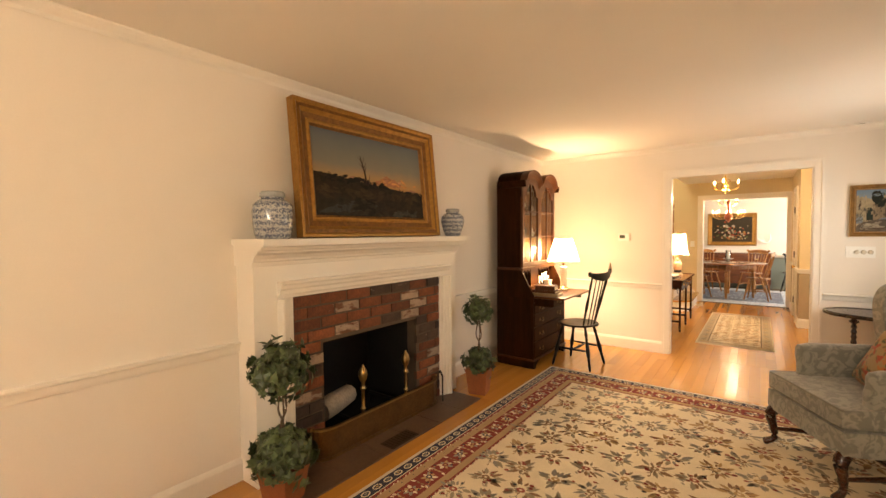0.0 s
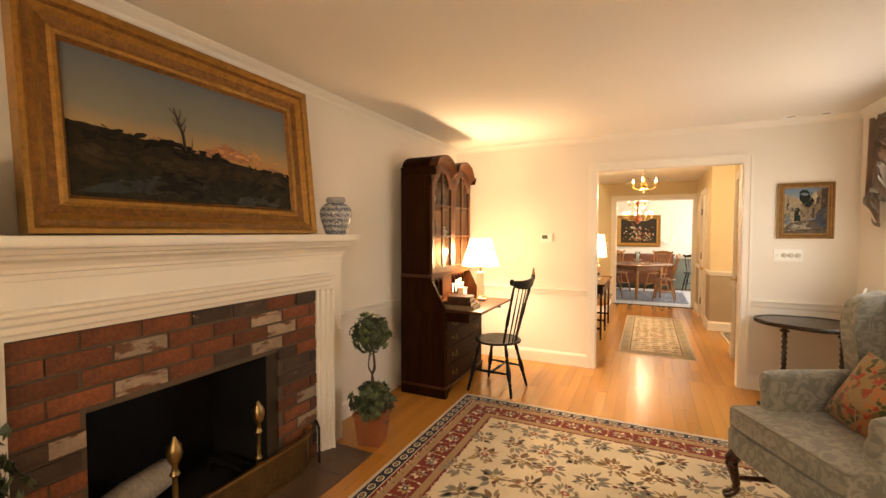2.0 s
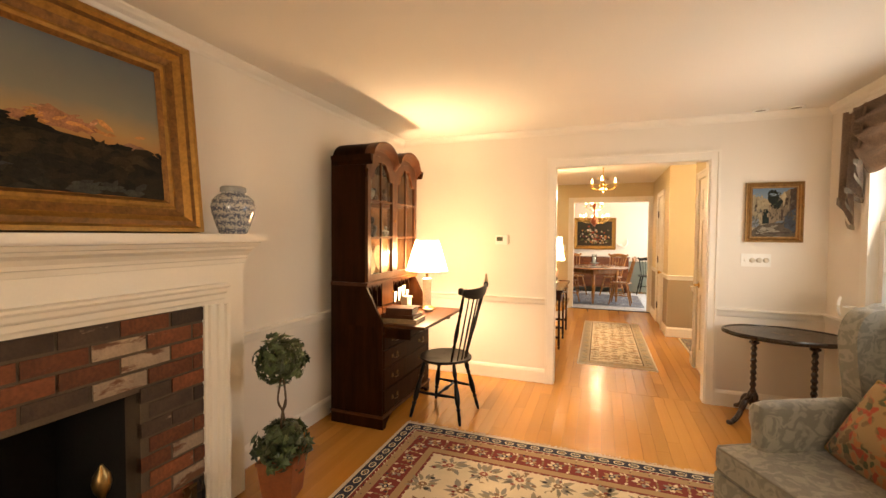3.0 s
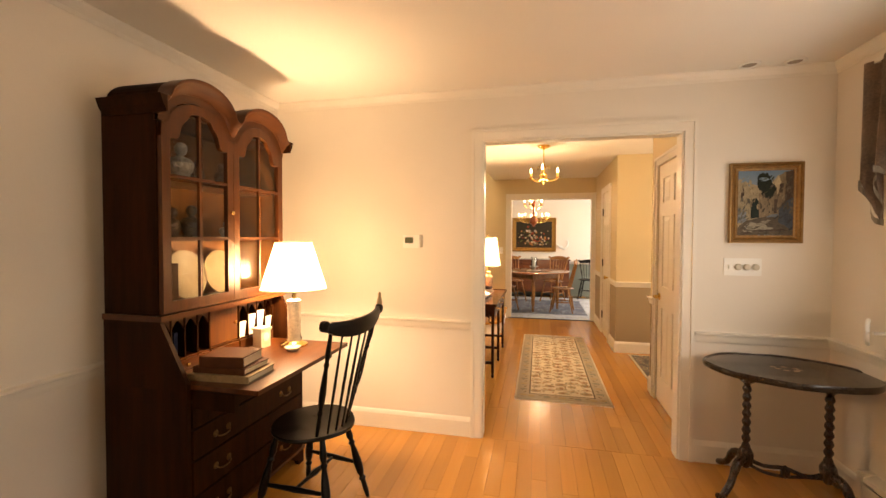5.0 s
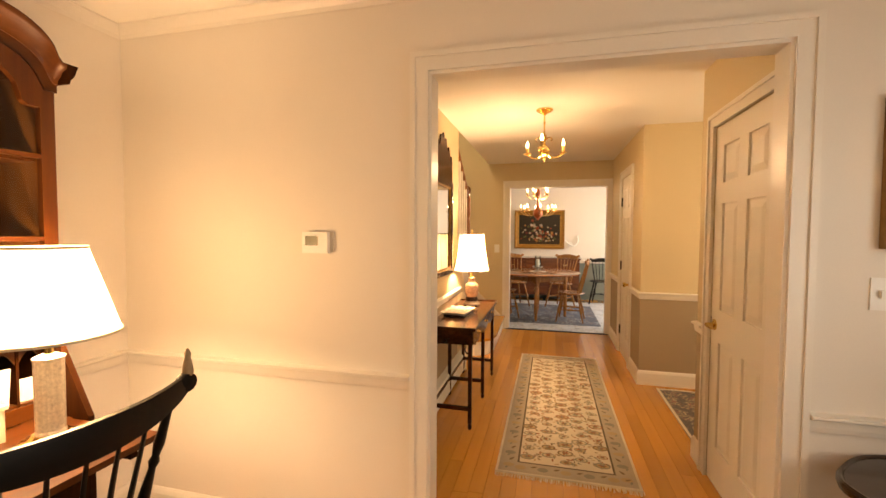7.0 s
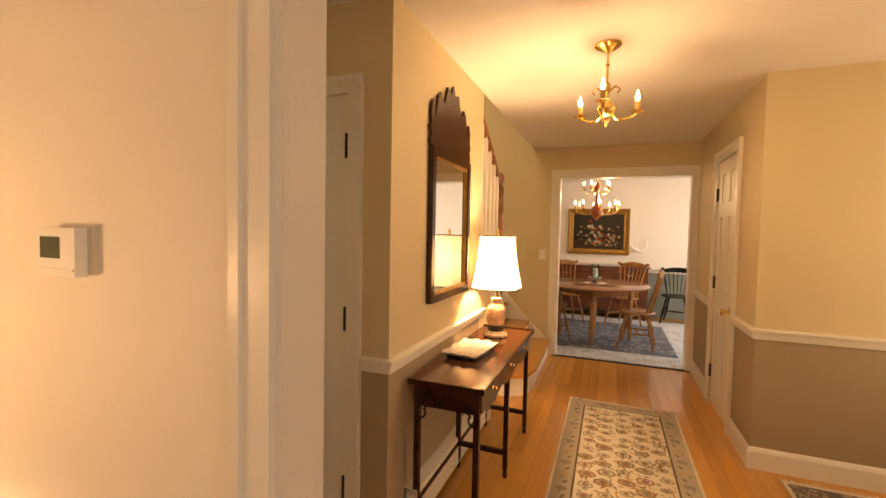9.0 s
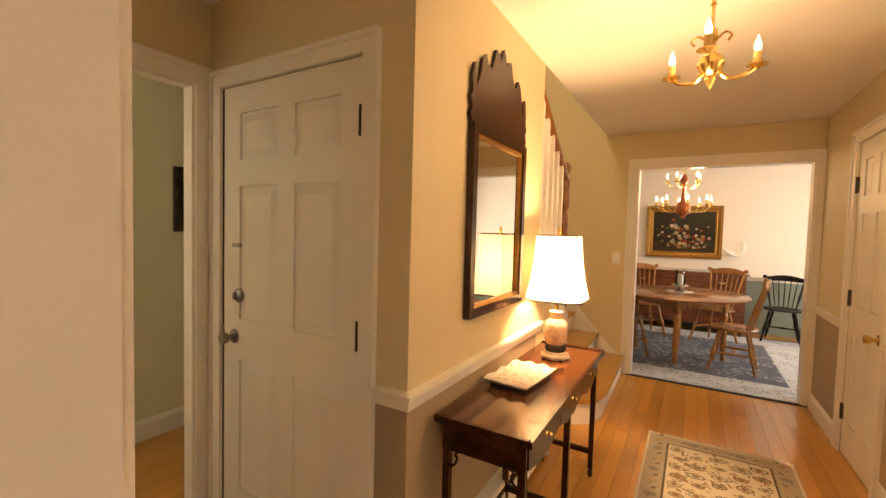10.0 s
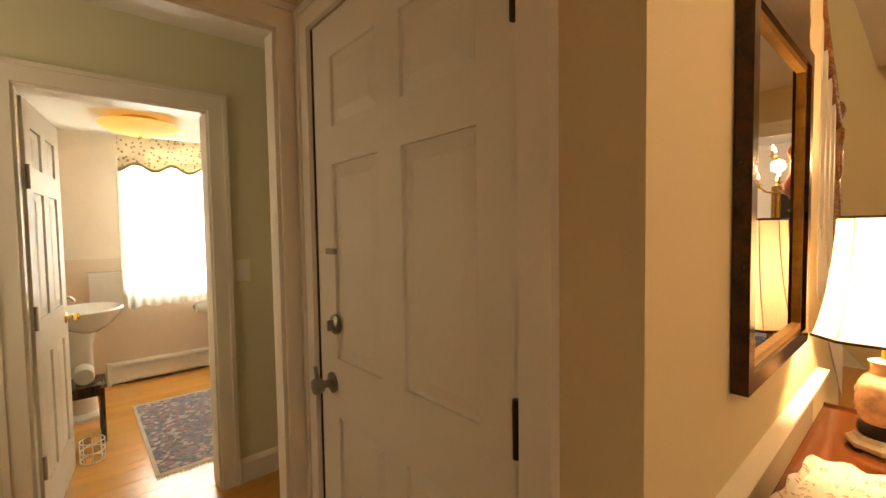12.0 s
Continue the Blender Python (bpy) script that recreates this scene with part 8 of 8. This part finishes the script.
part("top", nbox(-0.81, 0.81, -0.27, 0.25, 0.86, 0.885), SB, sb, bevel=0.005)
for i in range(3):
    d = part("drawer", nbox(-0.75 + i * 0.505, -0.265 + i * 0.505, -0.252, -0.24, 0.66, 0.83), SB, sb, bevel=0.003)
    part("handle", tube(bmesh.new(), [(-0.55 + i * 0.505, -0.255, 0.75), (-0.507 + i * 0.505, -0.272, 0.735), (-0.465 + i * 0.505, -0.255, 0.75)], 0.005, 6), BRASS, d)
    dd = part("cupboard_door", nbox(-0.75 + i * 0.505, -0.265 + i * 0.505, -0.252, -0.24, 0.18, 0.63), SB, sb, bevel=0.003)
for x in (-0.74, 0.74):
    for y in (-0.20, 0.21):
        part("leg", lathe(bmesh.new(), [(0.018, 0), (0.03, 0.05), (0.026, 0.10), (0.035, 0.14)], (x, y, 0), 10), SB, sb, smooth=True)
RUG_B = motif_mat("pale_blue_border", (0.46, 0.48, 0.52), ((0.20, 0.23, 0.30), (0.44, 0.42, 0.38), (0.26, 0.22, 0.20)), 7, 0.5, 0.4)
RUG_F = motif_mat("navy_dining_field", (0.035, 0.045, 0.085), ((0.30, 0.32, 0.34), (0.16, 0.09, 0.07), (0.22, 0.24, 0.28)), 5, 0.5, 0.36)
rug("dining_rug", -1.75, 1.22, 10.10, 12.80, [(0.04, mat("navy_binding", (0.03, 0.03, 0.04), 0.95)), (0.42, RUG_B)], RUG_F, "pale blue and navy wool rug under the dining table", 0.009)
cp = thing("candle_centerpiece", (-0.185, 11.24, 0.742), 0, "glass hurricane candle on a pewter stand and lace mat", "centerpiece")
part("mat", lathe(bmesh.new(), [(0.14, 0), (0.14, 0.003), (0.02, 0.003)], n=24), mat("lace", (0.60, 0.58, 0.54), 0.9, vary=0.2, scale=60), cp)
part("stand", lathe(bmesh.new(), [(0.07, 0.003), (0.06, 0.012), (0.02, 0.03), (0.025, 0.05), (0.09, 0.075), (0.085, 0.085), (0.03, 0.07)], n=20), STEEL, cp, smooth=True)
part("candle", lathe(bmesh.new(), [(0.03, 0.07), (0.032, 0.20), (0.004, 0.205)], n=16), PAPER, cp)
hg = part("hurricane", lathe(bmesh.new(), [(0.045, 0.08), (0.055, 0.14), (0.045, 0.22), (0.05, 0.26), (0.048, 0.26), (0.042, 0.22), (0.05, 0.14), (0.04, 0.085)], n=20), glass("clear_hurricane_glass"), cp, "clear glass hurricane shade", smooth=True)
hg.visible_shadow = False
dc = thing("dining_chandelier", (-0.20, 11.45, 2.42), 0, "two-tier candle chandelier with a red turned column, lit", "chandelier")
RED_COL = mat("red_turned_wood", (0.32, 0.07, 0.02), 0.3, vary=0.15, coat=0.3)
part("canopy", lathe(bmesh.new(), [(0.06, 0), (0.06, -0.01), (0.02, -0.035), (0.006, -0.04)], n=18), BRASS, dc, smooth=True)
part("rod", lathe(bmesh.new(), [(0.006, -0.035), (0.006, -0.30)], n=8), BRASS, dc)
part("column", lathe(bmesh.new(), [(0.01, -0.28), (0.03, -0.31), (0.045, -0.36), (0.03, -0.40), (0.018, -0.44), (0.022, -0.56), (0.04, -0.60), (0.075, -0.66), (0.085, -0.71), (0.06, -0.76), (0.02, -0.79), (0.03, -0.80), (0.006, -0.82)], n=20), RED_COL, dc, "red turned wooden column", smooth=True)
for i in range(8):
    candle_arm(dc, 0, 0, -0.68, radians(i * 45 + 10), 0.29, 0.06, -0.665, 0.006, drop=0.06)
for i in range(5):
    candle_arm(dc, 0, 0, -0.40, radians(i * 72 + 30), 0.18, 0.06, -0.39, 0.006, drop=0.05)
ws = thing("wall_sconce", (0.42, 13.195, 1.15), 0, "white swan-neck wall sconce beside the painting", "sconce")
part("arm", tube(bmesh.new(), curve_pts([(0.14, -0.02, 0.18), (0.15, -0.06, 0.06), (0.08, -0.09, -0.03), (-0.02, -0.07, 0.0), (-0.10, -0.02, 0.08)], 5), 0.014, 8), WHITE_PLASTIC, ws, smooth=True)
part("back_plate", lathe(bmesh.new(), [(0.05, 0), (0.05, -0.012), (0.02, -0.02)], (0, 0, 0), 16, "y"), WHITE_PLASTIC, ws, smooth=True)

# ---- passage and bathroom ----
framed("framed_picture", (-3.048, 7.29, 1.335), 0, 0.34, 0.36, 0.035, 0.025, "fruit", DARKWOOD, DARKWOOD, "dark picture in a brown wooden frame on the sage wall")
bd = panel_door("bathroom_door", (-3.16, 5.88, 0), 90, 0.695, 1.965, "white six-panel bathroom door standing open")
bd.matrix_world = pose(-3.178, 5.985, 0, 0, 0, 82)
for z in (1.62, 1.0, 0.33):
    hinge(bd, 0.0, z, STEEL)
knob_set(bd, 0.635, 0.90, BRASS, r=0.022)
CERAMIC = mat("white_ceramic", (0.80, 0.79, 0.76), 0.1, vary=0.02, relief=0.0, coat=0.5)
sk = thing("pedestal_sink", (-4.75, 5.92, 0), 0, "white ceramic pedestal sink", "sink")
part("pedestal", lathe(bmesh.new(), [(0.13, 0), (0.13, 0.02), (0.10, 0.05), (0.085, 0.2), (0.085, 0.55), (0.12, 0.68)], (0, 0.20, 0), 20), CERAMIC, sk, smooth=True)
bm = bmesh.new()
lathe(bm, [(0.10, 0.64), (0.20, 0.70), (0.27, 0.78), (0.285, 0.81), (0.27, 0.82), (0.24, 0.81), (0.18, 0.74), (0.05, 0.71)], (0, 0.25, 0), 28, squash=0.82)
part("basin", bm, CERAMIC, sk, smooth=True)
part("back_ledge", nbox(-0.26, 0.26, -0.018, 0.12, 0.74, 0.83), CERAMIC, sk, bevel=0.015)
part("tap", tube(bmesh.new(), curve_pts([(0, 0.08, 0.83), (0, 0.09, 0.90), (0, 0.16, 0.91), (0, 0.19, 0.88)], 4), 0.01, 8), STEEL, sk, smooth=True)
tb = thing("towel_box", (-5.33, 6.32, 0.72), 0, "white storage box on the bathroom wall", "box")
part("body", nbox(-0.115, 0.05, -0.115, 0.115, 0, 0.30), CERAMIC, tb, bevel=0.012)
part("lid", nbox(-0.115, 0.055, -0.12, 0.12, 0.30, 0.318), CERAMIC, tb, bevel=0.006)
tl = thing("toilet", (-5.05, 7.32, 0), 0, "white ceramic toilet with a closed lid", "toilet")
part("foot", lathe(bmesh.new(), [(0.13, 0), (0.125, 0.03), (0.09, 0.10), (0.10, 0.22), (0.16, 0.33), (0.19, 0.39)], (0, 0, 0), 20, squash=1.15), CERAMIC, tl, smooth=True)
part("lid", lathe(bmesh.new(), [(0.19, 0.39), (0.20, 0.40), (0.20, 0.425), (0.185, 0.435), (0.02, 0.44)], (0, 0, 0), 24, squash=1.2), CERAMIC, tl, "closed white lid", smooth=True)
part("tank", nbox(-0.22, 0.22, 0.28, 0.46, 0.38, 0.74), CERAMIC, tl, bevel=0.02)
part("tank_neck", nbox(-0.12, 0.12, 0.16, 0.30, 0.1, 0.385), CERAMIC, tl, bevel=0.02)
tp_ = thing("toilet_paper_holder", (-5.45, 7.06, 0.63), 0, "white toilet roll on a wall holder", "holder")
part("roll", lathe(bmesh.new(), [(0.018, -0.05), (0.055, -0.05), (0.055, 0.05), (0.018, 0.05)], (0.075, 0, 0), 20, "y"), PAPER, tp_, smooth=True)
part("bracket", nbox(0, 0.075, -0.062, -0.054, -0.02, 0.02), CERAMIC, tp_)
part("bracket", nbox(0, 0.075, 0.054, 0.062, -0.02, 0.02), CERAMIC, tp_)
heater("baseboard_heater", (-5.45, 6.30, 0), 0, 1.75, "white baseboard heater under the bathroom window")
B_F = motif_mat("faded_blue_rug", (0.20, 0.18, 0.19), ((0.035, 0.045, 0.085), (0.26, 0.10, 0.09), (0.05, 0.045, 0.06), (0.46, 0.40, 0.34), (0.10, 0.10, 0.15)), 9, 0.85, 0.6)
rug("bathroom_rug", -4.70, -3.42, 6.42, 7.10, [(0.02, EDGE), (0.06, B_F)], B_F, "faded blue and rose fringed bath rug", 0.008, "ew")
window("window_2", True, -5.45, 6.52, 7.50, 0.85, 2.0, 1, "white bathroom window behind sheer curtains", 2)
SHEER = bpy.data.materials.new("sheer_white_curtain")
SHEER.use_nodes = True
ns, lk = SHEER.node_tree.nodes, SHEER.node_tree.links
ns.remove(ns["Principled BSDF"])
tl_, df_, mx_ = ns.new("ShaderNodeBsdfTranslucent"), ns.new("ShaderNodeBsdfDiffuse"), ns.new("ShaderNodeMixShader")
wv_ = noise_tex(ns, lk, coords(ns, lk, (1, 90, 2)), 3.0, 3)
rr_ = ramp(ns, [(0.3, (0.80, 0.78, 0.74)), (0.7, (0.92, 0.90, 0.87))])
lk.new(wv_, rr_.inputs[0])
lk.new(rr_.outputs[0], tl_.inputs[0])
lk.new(rr_.outputs[0], df_.inputs[0])
mx_.inputs[0].default_value = 0.45
lk.new(tl_.outputs[0], mx_.inputs[1])
lk.new(df_.outputs[0], mx_.inputs[2])
lk.new(mx_.outputs[0], ns["Material Output"].inputs[0])
sc_ = thing("sheer_curtain", (-5.45, 0, 0), 0, "white sheer curtain glowing with daylight", "curtain")
bm = bmesh.new()
cloth(bm, lambda u, v: (0.10 + 0.018 * math.sin(u * 90) * (0.4 + 0.6 * v), 6.47 + 1.08 * u, 2.02 - 1.32 * v - 0.012 * math.sin(u * 40) * v), 120, 10)
part("panel", bm, SHEER, sc_, smooth=True)
VAL = motif_mat("dotted_valance", (0.70, 0.59, 0.42), ((0.22, 0.19, 0.17), (0.30, 0.18, 0.12)), 21, 0.19, 0.7, upright=True)
vl = thing("window_valance", (-5.45, 0, 0), 0, "cream dotted valance with a scalloped braid edge", "valance")
bm = bmesh.new()
cloth(bm, lambda u, v: (0.15 + 0.02 * math.sin(u * 26) * v, 6.44 + 1.14 * u, 2.24 - v * (0.29 + 0.03 * math.cos(u * 26))), 80, 8)
bmesh.ops.solidify(bm, geom=bm.faces[:], thickness=0.005)
part("fabric", bm, VAL, vl, smooth=True)
bm = bmesh.new()
cloth(bm, lambda u, v: (0.155 + 0.02 * math.sin(u * 26), 6.44 + 1.14 * u, 2.24 - (0.29 + 0.03 * math.cos(u * 26)) + 0.03 * v), 80, 1)
bmesh.ops.solidify(bm, geom=bm.faces[:], thickness=0.008)
part("braid", bm, mat("olive_braid", (0.28, 0.23, 0.14), 0.8, vary=0.2), vl, smooth=True)
cl = thing("ceiling_light", (-4.65, 6.55, 2.26), 0, "lit alabaster bowl ceiling light", "ceiling light")
part("bowl", lathe(bmesh.new(), [(0.26, -0.05), (0.265, -0.06), (0.21, -0.10), (0.10, -0.13), (0.02, -0.14)], n=32), glow("lit_alabaster", (1.0, 0.58, 0.13), 0.6, (0.75, 0.5, 0.2)), cl, "lit alabaster glass bowl", smooth=True)
part("finial", lathe(bmesh.new(), [(0.012, -0.137), (0.014, -0.15), (0.003, -0.16)], n=10), BRASS, cl, smooth=True)
part("pan", lathe(bmesh.new(), [(0.12, 0), (0.12, -0.02), (0.02, -0.022), (0.01, -0.14)], n=24), BRASS, cl, smooth=True)
stl = thing("stool", (-4.28, 6.13, 0), 0, "small dark wooden stool beside the sink", "stool")
part("seat", nbox(-0.14, 0.14, -0.10, 0.12, 0.36, 0.385), DARKWOOD, stl, bevel=0.004)
part("apron", nbox(-0.12, 0.12, -0.08, 0.10, 0.31, 0.36), DARKWOOD, stl)
for x in (-0.115, 0.115):
    for y in (-0.075, 0.095):
        part("leg", nbox(x - 0.014, x + 0.014, y - 0.014, y + 0.014, 0, 0.36), DARKWOOD, stl)
tw = solid("towel_roll", lathe(bmesh.new(), [(0.05, -0.08), (0.055, -0.07), (0.055, 0.07), (0.05, 0.08)], (0, 0, 0.055), 16, "x"), PAPER, (-4.28, 6.14, 0.384), 0, "rolled white towel on the stool", "towel", smooth=True)
bk = thing("wire_basket", (-3.92, 6.16, 0), 0, "white wire basket standing on the floor", "basket")
for z in (0.004, 0.06, 0.12):
    part("ring", tube(bmesh.new(), [(0.07 * math.cos(a), 0.06 * math.sin(a), z) for a in [i * math.pi / 8 for i in range(17)]], 0.004, 6), WHITE_PLASTIC, bk)
for i in range(8):
    a = i * math.pi / 4
    part("wire", tube(bmesh.new(), [(0.07 * math.cos(a), 0.06 * math.sin(a), 0.0), (0.07 * math.cos(a), 0.06 * math.sin(a), 0.12)], 0.003, 5), WHITE_PLASTIC, bk)
# ---- oak floor boards: near ones as parts, the rest joined ----
random.seed(7)
floor_ob = bpy.data.objects["floor"]
rest = bmesh.new()
near_boards = {}
count = 0
BW = 0.083
for region in ((-2.03, 1.56, -1.8, 5.64), (-1.98, 2.2, 5.64, 10.24), (-5.45, -1.98, 5.1, 8.1), (-2.28, 2.58, 10.24, 13.2)):
    x = region[0]
    while x < region[1] - 0.01:
        w = min(BW, region[1] - x)
        y = region[2] - random.uniform(0, 1.2)
        while y < region[3]:
            ln = random.choice((0.9, 1.3, 1.7, 2.1))
            s, e = max(region[2], y), min(region[3], y + ln)
            y += ln
            if e - s < 0.02:
                continue
            drop = random.uniform(0, 0.0006)
            close = -0.7 < x < 0.95 and e > 3.2 and s < 10.0 and count < 290
            if close:
                key = round(e - s, 3), round(w, 3)
                if key not in near_boards:
                    near_boards[key] = finish(nbox(0.0006, w - 0.0006, 0.0008, e - s - 0.0008, -0.012, 0), "board", OAK, 0)
                ob = new("board", near_boards[key])
                ob.location = (x, s, -drop)
                ob.parent = floor_ob
                count += 1
            else:
                box(rest, x + 0.0006, x + w - 0.0006, s + 0.0008, e - 0.0008, -0.012, -drop)
        x += w
OAK_JOINED = wood("honey_oak_floor_joined", (0.515, 0.230, 0.048), (0.57, 0.262, 0.059), 0.24, "y", 0.12, 0.35, fine=0.6, along=0.35, calm=0.25)
for n in OAK_JOINED.node_tree.nodes:
    if n.type == "OBJECT_INFO":
        geo = OAK_JOINED.node_tree.nodes.new("ShaderNodeNewGeometry")
        for link in list(n.outputs["Random"].links):
            OAK_JOINED.node_tree.links.new(geo.outputs["Random Per Island"], link.to_socket)
boards = part("boards", rest, OAK_JOINED, floor_ob, "honey-coloured oak strip boards")
tagged(boards, kind="stuff")
